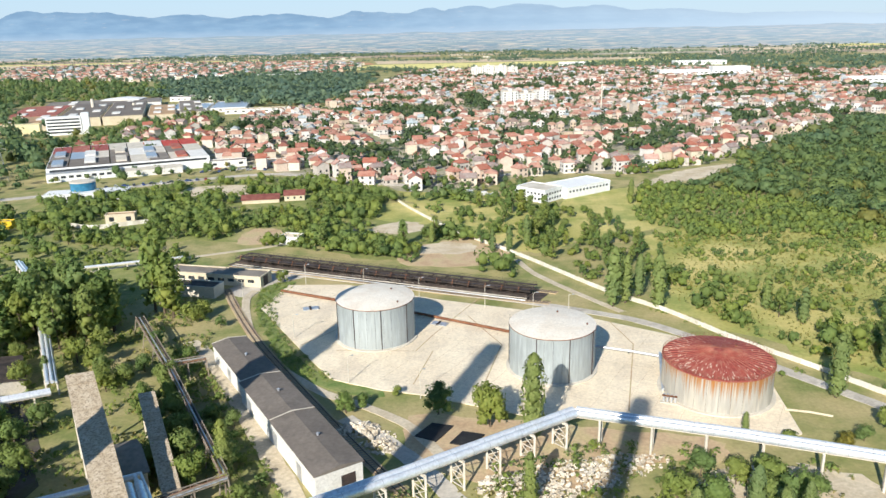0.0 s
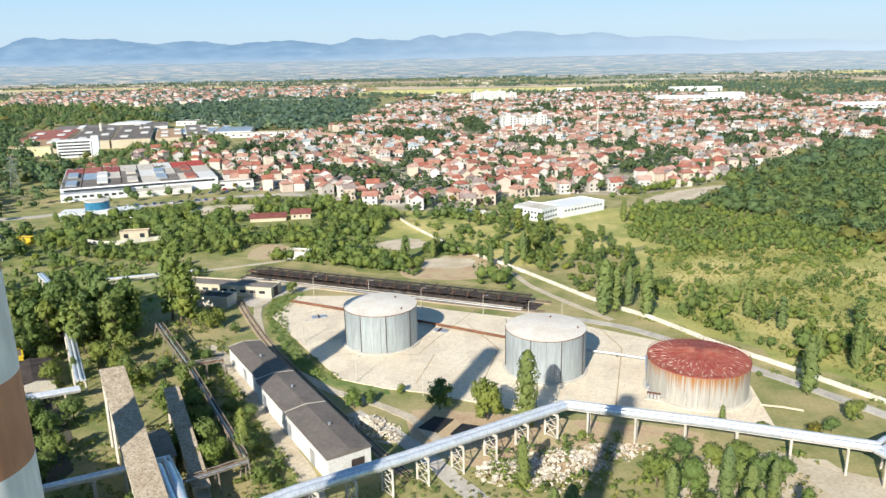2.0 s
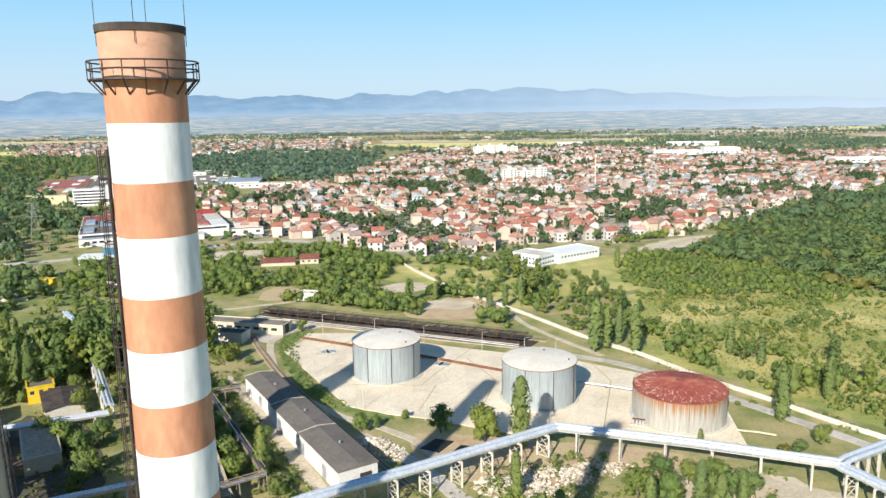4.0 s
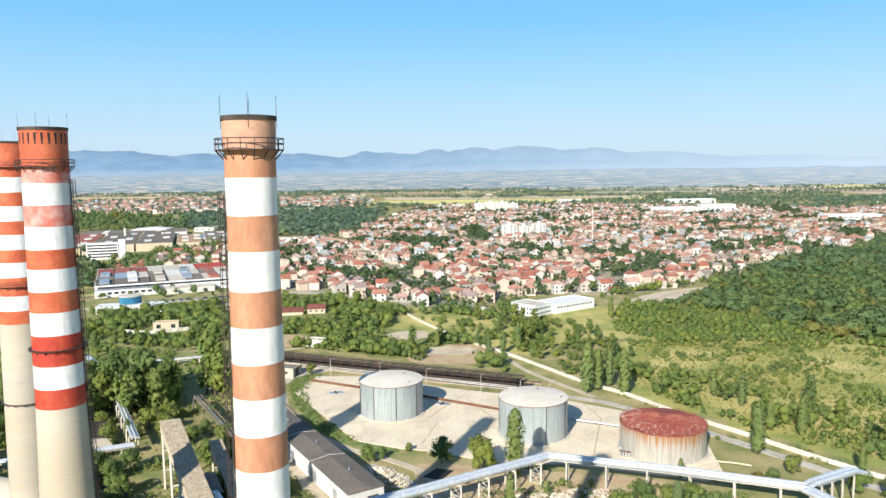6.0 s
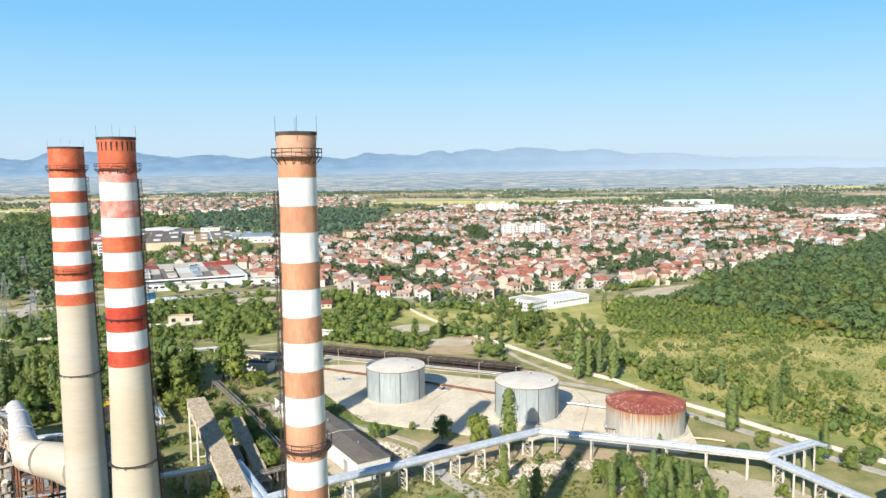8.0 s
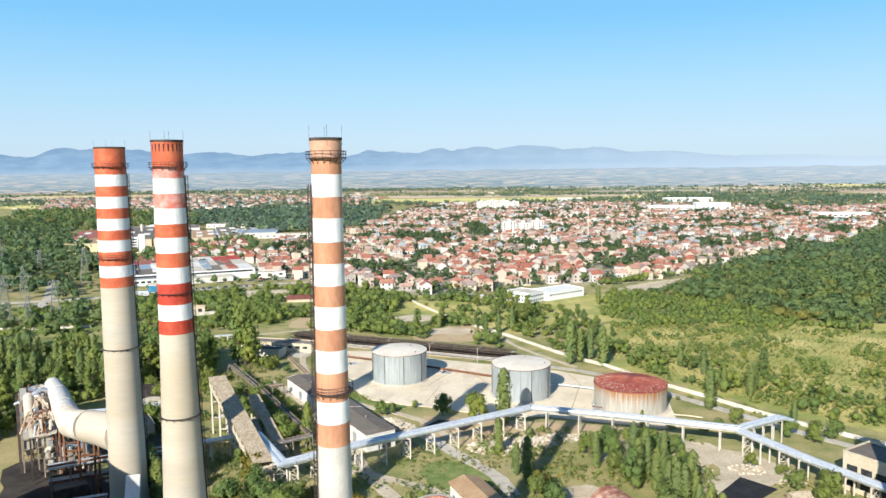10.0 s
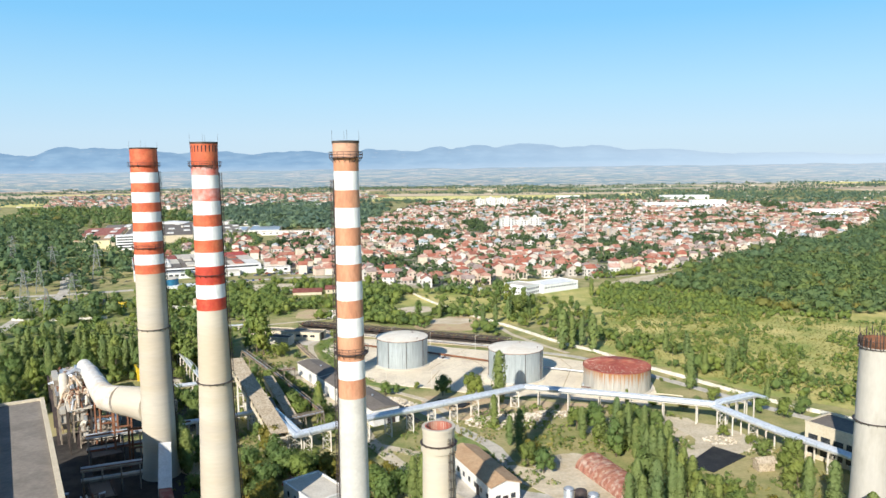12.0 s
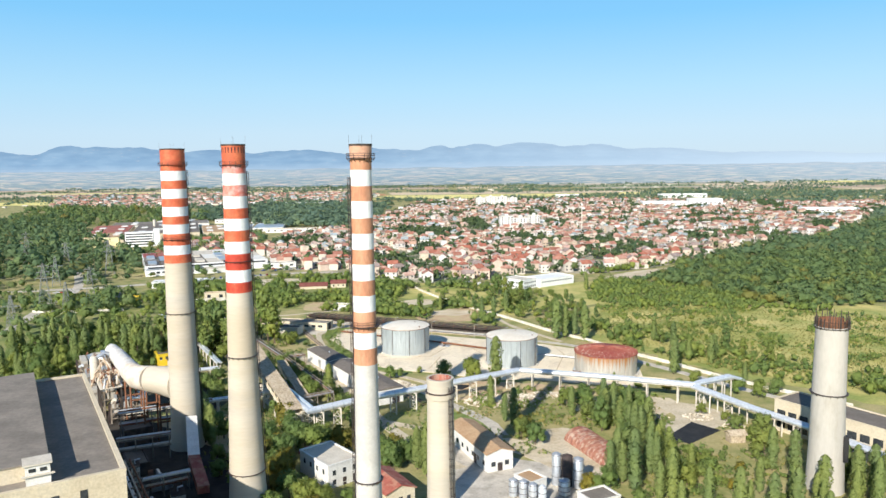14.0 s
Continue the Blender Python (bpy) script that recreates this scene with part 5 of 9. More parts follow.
simple_building("office_house", "cream house with a dark red roof beside the chimney foot", -15.5, 231, GRID, 8.5, 17, 6.4, M["cream"], M["redsheet"], "gable_y", 1.7, [("f", 1.8, 6.6, 3, 3.4, 1.4, 1.1), ("f", 1.8, 6.6, 3, 0.9, 1.4, 1.1), ("r", 3, 14, 4, 3.4, 1.4, 1.1)], [("r", 8, 1.2, 2.2)])
simple_building("yellow_cabin", "bright yellow steel cabin with a dark roof", -131, 409, GRID, 8, 9, 5.2, M["yellow"], M["roofgrey"], "flat", 0, [("f", 1.4, 6.6, 3, 3.0, 1.2, 1.2)])
simple_building("open_store", "low shed with a dark sheet roof", -118, 392, GRID, 11, 20, 3.6, M["concrete"], M["darkrust"], "gable_y", 1.0)
simple_building("pump_house", "low dark-roofed pump house among the trees", -106, 352, GRID, 9, 24, 4.2, M["cream"], M["ruin"], "flat", 0)
simple_building("unloading_station", "low yellow unloading building with a flat grey roof", -104, 506, -17.5, 40, 10, 3.8, M["cream"], M["hallroof"], "flat", 0, [("f", 3, 36, 9, 1.6, 1.2, 2.6)], [("r", 4.5, 4, 4)])
simple_building("pump_shed", "small open steel shed beside the unloading building", -95, 486, -17.5, 16, 8, 3.8, M["concrete"], M["darkrust"], "flat", 0)
simple_building("white_hut", "small flat-roofed white hut among the bushes", -71, 563, -20, 9, 8, 3.4, M["whitewall"], M["pad"], "flat", 0, [("f", 2, 7, 2, 1.2, 1.1, 1.1)])
simple_building("brick_hut", "small cream hut among the trees", -166, 616, 12, 14, 6, 4.2, M["cream"], M["tarmac_roof"], "flat", 0, [("f", 3, 11, 2, 1.0, 2.2, 2.4)])
simple_building("red_barn", "low barn with a dark red roof in the scrub", -108, 661, 10, 20, 12, 2.2, M["cream"], M["darkred"], "gable_x", 2.0)
simple_building("red_barn", "low house with a dark red roof in the scrub", -86, 668, 8, 11, 10, 3.2, M["cream"], M["darkred"], "gable_x", 2.2, [("f", 2, 9, 3, 1.2, 1.2, 1.1)])
simple_building("yellow_kiosk", "small yellow roadside kiosk", -216, 609, 0, 7, 5, 3.4, M["yellow"], M["roofgrey"], "flat", 0)
simple_building("turbine_house", "long pale building with a dark roof behind the concrete chimney", 109, 304, -63.3, 74, 13, 10.5, M["cream"], M["roofgrey"], "flat", 0, [("f", 3, 71, 16, 5.0, 2.4, 3.4), ("f", 3, 71, 16, 1.4, 2.4, 3.4), ("l", 2, 11, 3, 5.0, 2.4, 2.4)])
simple_building("stone_hut", "small ruined hut beside the black pool", 90, 289, 10, 5, 4, 2.6, M["ruin"], M["ruin"], "gable_x", 1.2)


M["oldsheet"] = material("faded_rusty_red_sheet", (0.30, 0.12, 0.085), (0.40, 0.20, 0.14), 0.5, 0.8, c3=(0.52, 0.42, 0.33), scale3=0.6, amount3=0.7, fine=3.0, bump=0.1, own=[(1, 1, 1), (0.85, 0.8, 0.8), (1.1, 1.1, 1.1), (0.95, 0.9, 0.85)])


def hangar():
    t = thing("arched_hangar", "long arched hangar of rusty red corrugated sheet", "hangar", pose(52.3, 264.5, 0, 0, 0, 24))
    n, w, d = 14, 5.2, 33
    for k in range(30):
        s = Shape()
        y0, y1 = d * k / 30, d * (k + 1) / 30 - 0.04
        v = [((w + e) * math.cos(math.pi * j / n), y, (3.7 + e + 0.12 * (k % 2)) * math.sin(math.pi * j / n)) for e in (0, 0.12) for y in (y0, y1) for j in range(n + 1)]
        m = n + 1
        f = [(2 * m + j, 2 * m + j + 1, 3 * m + j + 1, 3 * m + j) for j in range(n)] + [(j, m + j, m + j + 1, j + 1) for j in range(n)]
        f += [(j, j + 1, 2 * m + j + 1, 2 * m + j) for j in range(n)] + [(m + j, 3 * m + j, 3 * m + j + 1, m + j + 1) for j in range(n)]
        s.add(v, f).part("sheet_arch", M["oldsheet"], t, smooth=True)
    for yy in (0.1, d - 0.2):
        e = Shape().prism([(w * math.cos(math.pi * j / n), 3.65 * math.sin(math.pi * j / n)) for j in range(n + 1)], 0, 0.15)
        e.part("end_wall", M["ruin"], t, at=pose(0, yy + 0.15, 0, 90, 0, 0))


hangar()
for k, (x, y, r, h, mat) in enumerate(((30.2, 253.5, 1.3, 9.0, "aluminium"), (33.0, 252.5, 1.55, 8.8, "darksteel"), (35.9, 251.0, 1.45, 8.4, "aluminium"), (17.6, 245.5, 1.2, 4.6, "aluminium"), (20.2, 244.2, 1.2, 4.6, "aluminium"), (22.6, 242.4, 1.2, 4.4, "aluminium"), (25.0, 241, 1.1, 4.2, "silver"), (31.5, 246.4, 1.6, 4.0, "aluminium"))):
    t = thing("silo", "upright %s silo in the works yard" % ("silver" if mat != "darksteel" else "dark steel"), "silo", pose(x, y, 0), "yard silos")
    Shape().lathe([(r, 0.4), (r, h), (r * 0.9, h + 0.2), (0.3, h + 0.7), (0, h + 0.7)], 18).part("body", M[mat], t, smooth=True)
    for z in (h * 0.33, h * 0.66, h):
        Shape().lathe([(r, z - 0.06), (r + 0.05, z - 0.06), (r + 0.05, z + 0.06), (r, z + 0.06)], 18).part("hoop", M["darksteel"], t)
    Shape().box(-r, -0.2, 0, r, 0.2, 0.45).box(-0.2, -r, 0, 0.2, r, 0.45).part("foot", M["concrete"], t)
simple_building("yard_store", "low yard store with a flat pale brown roof", 22.5, 246.5, GRID + 4, 6, 8, 3.2, M["whitewall"], M["tarmac_roof"], "flat", 0)
simple_building("yard_store", "low yard store with a flat grey roof", 37, 232, GRID + 4, 9, 8, 3.2, M["whitewall"], M["hallroof"], "flat", 0)
sheet("tar_pool", [(71, 296), (84, 313), (91, 303), (77, 289)], 0.16, M["coal"], "black tar-covered settling basin", "basin", 0.0, 4, False)


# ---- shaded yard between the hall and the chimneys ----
# Blackened sheet that deepens the boiler hall's shade over the sooty yard.
sheet("coal_yard", [(-60, 180), (-104, 266), (-120, 298), (-134, 330), (-116, 334), (-98, 314), (-76, 292), (-60, 262), (-44, 236), (-40, 206), (-48, 184)], 0.05, M["soot"], "sooty ground, blackened to hold the hall's shade", "ground", 1.5)


def yard_rack(x, y, rz, length, w, h, label, seed):
    """Steel frames that carry bundles of pipes."""
    r = random.Random(seed)
    t = thing("pipe_rack", label, "pipe rack", pose(x, y, 0, 0, 0, rz), "yard pipe racks")
    n = max(2, int(length / 5))
    for k in range(n + 1):
        fr = Shape()
        yy = length * k / n
        fr.beam((-w / 2, yy, 0), (-w / 2, yy, h), 0.3, 0.3).beam((w / 2, yy, 0), (w / 2, yy, h), 0.3, 0.3)
        fr.beam((-w / 2 - 0.3, yy, h), (w / 2 + 0.3, yy, h), 0.3, 0.35).beam((-w / 2, yy, h * 0.55), (w / 2, yy, h * 0.55), 0.25, 0.3)
        fr.part("portal", M["weathered"], t)
    for z in (h + 0.4, h * 0.55 + 0.35):
        for j in range(3):
            xx = -w / 2 + w * (j + 0.5) / 3
            rr = r.uniform(0.16, 0.42)
            Shape().tube([(xx, -0.6, z), (xx, length * 0.6, z), (xx + r.uniform(-0.3, 0.3), length + 0.6, z)], rr, 8).part("pipe", r.choice([M["aluminium"], M["rust"], M["weathered"], M["concrete"]]), t, smooth=True)
    Shape().box(-w / 2 - 0.9, 0, h * 0.8, -w / 2 - 0.2, length, h * 0.8 + 0.08).part("walkway", M["darksteel"], t)
    return t


yard_rack(-70, 214, GRID, 44, 4.5, 8, "tall steel rack with layered old pipes in the shaded yard", 1)
yard_rack(-100, 276, -63, 15, 4.0, 7, "steel pipe rack crossing the shaded yard", 2)
yard_rack(-84, 246, -55, 14, 3.0, 5, "low steel pipe rack crossing the shaded yard", 3)
yard_rack(-62, 205, -50, 20, 3.0, 4, "low steel pipe rack beside the hall", 4)
yard_rack(-108, 300, -60, 30, 5.0, 9, "tall steel platform under the flue duct", 5)
yard_rng = random.Random(77)
for k in range(34):
    v = yard_rng.uniform(8, 100)
    u = yard_rng.uniform(3, 24)
    x, y = -62.6 + u * 0.893 - v * 0.449, 182.5 + u * 0.449 + v * 0.893
    if math.hypot(x + 51, y - 231) < 7 or math.hypot(x + 84, y - 291) < 8 or math.hypot(x + 69, y - 212) < 6:
        continue
    kind = yard_rng.random()
    if kind < 0.45:
        t = thing("machine_housing", "weathered machine housing on the dark yard ground", "machine", pose(x, y, 0, 0, 0, GRID + yard_rng.choice([0, 90])), "yard machines")
        w, d, h = yard_rng.uniform(1.5, 4), yard_rng.uniform(2, 6), yard_rng.uniform(1.2, 4.0)
        Shape().box(0, 0, 0, w, d, h).part("casing", yard_rng.choice([M["weathered"], M["concrete"], M["rust"], M["aluminium"]]), t)
        Shape().box(-0.15, -0.15, h, w + 0.15, d + 0.15, h + 0.15).part("lid", M["darkrust"], t)
        Shape().tube([(w / 2, d / 2, h), (w / 2, d / 2, h + 1.2), (w / 2 + 1.5, d / 2, h + 1.4)], 0.25, 7).part("outlet", M["aluminium"], t)
    elif kind < 0.75:
        t = thing("yard_pipe", "loose bent pipe run on the dark yard ground", "pipe", pose(x, y, 0, 0, 0, yard_rng.uniform(0, 360)), "yard pipes")
        Shape().tube([(0, 0, 0), (0, 0, 2.4), (4, 0, 2.5), (8, 1.5, 2.5), (8, 1.5, 0)], yard_rng.uniform(0.18, 0.4), 8).part("pipe", yard_rng.choice([M["aluminium"], M["weathered"], M["rust"]]), t, smooth=True)
        Shape().beam((4, 0, 0), (4, 0, 2.3), 0.2, 0.2).part("prop", M["weathered"], t)
    else:
        t = thing("fan_casing", "rusty round fan casing on the dark yard ground", "fan", pose(x, y, 0, 0, 0, GRID), "yard machines")
        Shape().tube([(0, 0, 1.5), (1.4, 0, 1.5)], 1.5, 14).part("drum", M["rust"], t, smooth=True)
        Shape().box(0.1, -0.6, 0, 1.3, 0.6, 1.0).part("foot", M["concrete"], t)


# ---- railway and fuel unloading trestle ----
def railway(pts, label):
    t = thing("railway_track", label, "railway", pose(0, 0, 0), kind="structure")
    strip_pts = smooth_loop(pts, 5, 0, closed=False)
    line = [Vector((*p, 0)) for p in strip_pts]
    bed, rails, ties = Shape(), Shape(), Shape()
    for p, q in zip(line[:-1], line[1:]):
        d = (q - p).normalized()
        side = Vector((-d.y, d.x, 0))
        bed.beam(p + Vector((0, 0, 0.1)), q + Vector((0, 0, 0.1)), 3.2, 0.2)
        for s1 in (-0.76, 0.76):
            rails.beam(p + side * s1 + Vector((0, 0, 0.42)), q + side * s1 + Vector((0, 0, 0.42)), 0.1, 0.16)
        n = max(1, int((q - p).length / 1.0))
        for k in range(n):
            c = p.lerp(q, k / n) + Vector((0, 0, 0.26))
            ties.beam(c - side * 1.3, c + side * 1.3, 0.28, 0.16)
    bed.part("ballast", M["soil"], t)
    rails.part("rails", M["darkrust"], t)
    ties.part("sleepers", M["weathered"], t)


railway([(-78, 492), (-70, 470), (-58, 440), (-46, 414), (-20, 362), (-8, 340)], "rusty siding between the shed and the grass bank")
railway([(-84, 527), (-57, 514), (-16, 491), (6, 479.5), (36, 467)], "rusty siding beside the unloading trestle")
railway([(-84, 543), (-57, 529), (-16, 507), (6, 496), (40, 479)], "rusty siding behind the unloading trestle")


def unloading_trestle():
    a, b = Vector((-80, 531.5, 0)), Vector((31, 475.5, 0))
    d = (b - a).normalized()
    side = Vector((-d.y, d.x, 0))
    t = thing("unloading_trestle", "long dark rusty steel trestle for unloading fuel wagons", "trestle", pose(0, 0, 0))
    L = (b - a).length
    n = 22
    for k in range(n):
        p, q = a + d * (L * k / n), a + d * (L * (k + 0.97) / n)
        for off in (-4.6, -1.4, 1.8, 5.0):
            bay = Shape()
            e = side * off
            bay.beam(p + e, p + e + Vector((0, 0, 3.2)), 0.25, 0.25)
            bay.beam(p + e + Vector((0, 0, 3.1)), q + e + Vector((0, 0, 3.1)), 0.26, 0.3)
            bay.beam(p + e + Vector((0, 0, 1.7)), q + e + Vector((0, 0, 1.7)), 0.2, 0.2)
            bay.beam(p + e + Vector((0, 0, 0.4)), q + e + Vector((0, 0, 3.0)), 0.14, 0.14)
            for h in (3.6, 4.1):
                bay.beam(p + e + Vector((0, 0, h)), q + e + Vector((0, 0, h)), 0.09, 0.09)
            bay.beam(p + e + Vector((0, 0, 3.2)), p + e + Vector((0, 0, 4.2)), 0.1, 0.1)
            bay.part("side_frame", M["darkrust"], t)
        Shape().beam(p - side * 4.6 + Vector((0, 0, 3.0)), p + side * 5.0 + Vector((0, 0, 3.0)), 0.25, 0.3).part("cross_beam", M["darkrust"], t)
        for off in (-3.0, 3.4):
            Shape().beam(p + side * off + Vector((0, 0, 3.3)), q + side * off + Vector((0, 0, 3.3)), 1.1, 0.1).part("walkway", M["darksteel"], t)
    for off, z, r in ((-4.2, 1.0, 0.3), (-2.2, 2.2, 0.28), (2.6, 2.0, 0.3), (0.2, 0.8, 0.35), (5.6, 0.9, 0.3), (0.2, 2.6, 0.25)):
        Shape().tube([a + side * off + Vector((0, 0, z)), b + side * off + Vector((0, 0, z))], r, 8).part("pipe", M["darkrust"], t, smooth=True)
    for k in range(20):
        p = a + d * (L * (k + 0.5) / 20)
        Shape().tube([p - side * 3 + Vector((0, 0, 3.4)), p - side * 5.0 + Vector((0, 0, 4.5)), p - side * 6.0 + Vector((0, 0, 3.0))], 0.13, 6).part("filling_arm", M["rust"], t)
    for off, z, r, mat in ((-5.6, 0.9, 0.16, "concrete"), (-6.9, 0.6, 0.14, "aluminium"), (-9.8, 0.5, 0.13, "concrete")):
        Shape().tube([a + side * off + Vector((0, 0, z)), b + side * off + Vector((0, 0, z))], r, 6).part("pipe", M[mat], t, "pale thin pipe along the track", True)
    Shape().prism([tuple((a - side * 5 - d * 4).xy), tuple((b - side * 5 + d * 4).xy), tuple((b + side * 9 + d * 4).xy), tuple((a + side * 9 - d * 4).xy)], 0.0, 0.09).part("oily_ground", M["darkrust"], t, "dark oil-stained ground")


unloading_trestle()


# ---- concrete fence ----
def fence(pts, h, label, spacing=3.0, lean=0.0, seed=1):
    rng = random.Random(seed)
    t = thing("concrete_fence", label, "fence", pose(0, 0, 0))
    me = Shape().box(0.02, -0.07, 0.05, spacing - 0.02, 0.07, h).mesh("fence_panel", M["wallpanel"])
    mp = Shape().box(-0.14, -0.14, 0, 0.14, 0.14, h + 0.15).mesh("fence_post", M["wallpanel"])
    line = [Vector((*p, 0)) for p in smooth_loop(pts, 8, 0, closed=False)]
    total, acc, pos = 0.0, 0.0, line[0]
    samples = []
    for p, q in zip(line[:-1], line[1:]):
        length = (q - p).length
        while acc <= length:
            samples.append(p.lerp(q, acc / length))
            acc += spacing
        acc -= length
    for p, q in zip(samples[:-1], samples[1:]):
        rz = math.degrees(math.atan2(q.y - p.y, q.x - p.x))
        m = pose(p.x, p.y, -0.02 - rng.uniform(0, 0.12), lean * rng.uniform(-1, 1), 0, rz + rng.uniform(-1, 1))
        for name, data in (("panel", me), ("post", mp)):
            ob = new(name, data)
            ob.parent = t
            ob.matrix_basis = m


fence([(-28, 682), (-19, 646), (5, 584), (33, 530), (57, 479), (72, 455), (85, 427), (99, 403), (108, 386), (124, 360), (148, 328)], 1.55, "long pale concrete panel fence round the plant", 3.0, 2.0)
fence([(-199, 625), (-172, 605), (-156, 609), (-128, 628), (-112, 640)], 2.2, "old pale concrete fence among the trees", 3.0, 5.0, 5)


# ---- rubble ----
def rubble(name, label, spots, seed, mat):
    rng = np.random.default_rng(seed)
    s = Shape()
    for cx, cy, r, n, size in spots:
        for _ in range(n):
            a, q = rng.uniform(0, 6.28), math.sqrt(rng.uniform(0, 1))
            x, y = cx + r * q * math.cos(a), cy + r * 0.8 * q * math.sin(a)
            z = (1 - q) * size * 1.4
            sc = size * rng.uniform(0.3, 1.0)
            m = Euler(rng.uniform(-0.6, 0.6, 3) * (1, 1, 5)).to_matrix()
            v = [Vector((x, y, z)) + m @ Vector((px * sc * rng.uniform(0.6, 1), py * sc * rng.uniform(0.5, 1) * 0.8, pz * sc * 0.45)) for px in (-0.6, 0.6) for py in (-0.6, 0.6) for pz in (-0.6, 0.6)]
            s.add(v, [(0, 1, 3, 2), (4, 6, 7, 5), (0, 4, 5, 1), (2, 3, 7, 6), (0, 2, 6, 4), (1, 5, 7, 3)])
    tagged(new(name, s.mesh(name, mat)), label, "rubble", kind="stuff")


M["rubble"] = material("broken_concrete", (0.70, 0.64, 0.54), (0.56, 0.49, 0.39), 0.4, 0.95, fine=2.0, piece=[(1, 1, 1), (0.85, 0.83, 0.8), (0.7, 0.66, 0.6), (1.1, 1.08, 1.05)])
rubble("rubble_heap", "heap of broken pale concrete blocks", [(-20, 371, 5, 190, 1.3), (-14, 362, 4, 110, 1.0), (-17, 367, 6, 120, 0.7)], 1, M["rubble"])
rubble("rubble_heap", "wide spread of broken pale concrete in dry weeds", [(15, 342, 9, 330, 1.1), (26, 347, 9, 300, 1.0), (37, 351, 7, 180, 0.9), (22, 337, 7, 130, 0.8), (44, 352, 5, 60, 0.7), (30, 341, 8, 110, 0.6)], 2, M["rubble"])
rubble("rubble_heap", "scattered pale rubble beside the yard", [(88, 319, 6, 90, 0.8), (97, 308, 4, 60, 0.7), (74, 319, 4, 40, 0.6)], 3, M["rubble"])

# ---- trees ----
def leaf_quads(centers, normals, sizes, rng):
    """Small four-cornered leaf clumps round the given places."""
    n = len(centers)
    ref = rng.normal(size=(n, 3))
    t1 = np.cross(normals, ref)
    t1 /= np.linalg.norm(t1, axis=1, keepdims=True) + 1e-9
    t2 = np.cross(normals, t1)
    s = sizes[:, None]
    bend = normals * s * rng.uniform(-0.25, 0.25, (n, 1))
    corners = np.stack([centers - t1 * s, centers - t2 * s * 0.75 + bend, centers + t1 * s, centers + t2 * s * 0.75 + bend], 1)
    return corners.reshape(-1, 3), np.arange(4 * n).reshape(-1, 4)


def soft_normals(outward, own):
    """Shading that follows the rounded crown more than the single leaf clump."""
    nrm = outward / (np.linalg.norm(outward, axis=1, keepdims=True) + 1e-9) * 0.75 + own * 0.36
    return np.repeat(nrm / (np.linalg.norm(nrm, axis=1, keepdims=True) + 1e-9), 4, axis=0)


def ball_grid(n):
    """A round ball of four-cornered faces: corners on the unit sphere, and the faces."""
    verts, faces, seen = [], [], {}
    for axis in range(3):
        for sign in (-1, 1):
            ids = []
            for i in range(n + 1):
                for j in range(n + 1):
                    p = [0, 0, 0]
                    p[axis], p[(axis + 1) % 3], p[(axis + 2) % 3] = sign, 2 * i / n - 1, (2 * j / n - 1) * sign
                    key = tuple(round(q * n) for q in p)
                    if key not in seen:
                        seen[key] = len(verts)
                        verts.append(p)
                    ids.append(seen[key])
            faces += [(ids[i * (n + 1) + j], ids[(i + 1) * (n + 1) + j], ids[(i + 1) * (n + 1) + j + 1], ids[i * (n + 1) + j + 1]) for i in range(n) for j in range(n)]
    v = np.array(verts, float)
    return v / np.linalg.norm(v, axis=1, keepdims=True), np.array(faces)


BALLS = {n: ball_grid(n) for n in (1, 2)}


def join(parts):
    """Joins (corners, faces, normals) sets into one."""
    vs, fs, ns, at = [], [], [], 0
    for v, f, n in parts:
        vs.append(v)
        fs.append(f + at)
        ns.append(n)
        at += len(v)
    return np.concatenate(vs), np.concatenate(fs), np.concatenate(ns)


def cores(centers, radii, squash, n, rng):
    """Dense inner foliage: one lumpy ball at each place."""
    bv, bf = BALLS[n]
    k = len(centers)
    wob = radii[:, None, None] * rng.uniform(0.55, 1.22, (k, len(bv), 1))
    v = centers[:, None, :] + bv[None] * wob * np.stack([np.ones(k), np.ones(k), squash], 1)[:, None, :]
    f = bf[None] + (np.arange(k) * len(bv))[:, None, None]
    return v.reshape(-1, 3), f.reshape(-1, 4), np.tile(bv, (k, 1))


def lobed_crown(rng, lobes, n, size):
    """lobes: (x, y, z, radius, squash)."""
    per = np.array([l[3] ** 2 for l in lobes])
    pick = rng.choice(len(lobes), n, p=per / per.sum())
    L = np.array(lobes)[pick]
    d = rng.normal(size=(n, 3))
    d /= np.linalg.norm(d, axis=1, keepdims=True)
    d[:, 2] = np.where(d[:, 2] < -0.5, -d[:, 2], d[:, 2])
    rad = L[:, 3] * (0.68 + 0.44 * rng.random(n) ** 0.8)
    c = L[:, :3] + d * rad[:, None] * np.stack([np.ones(n), np.ones(n), L[:, 4]], 1)
    nrm = d + rng.normal(size=(n, 3)) * 0.35
    nrm /= np.linalg.norm(nrm, axis=1, keepdims=True)
    v, f = leaf_quads(c, nrm, size * (0.6 + 0.8 * rng.random(n)), rng)
    A = np.array(lobes)
    leaves = (v, f, soft_normals(d + (c - np.array([0, 0, L[:, 2].mean()])) * 0.08, nrm))
    return join([cores(A[:, :3], A[:, 3] * 0.7, A[:, 4], 2 if n > 700 else 1, rng), leaves])


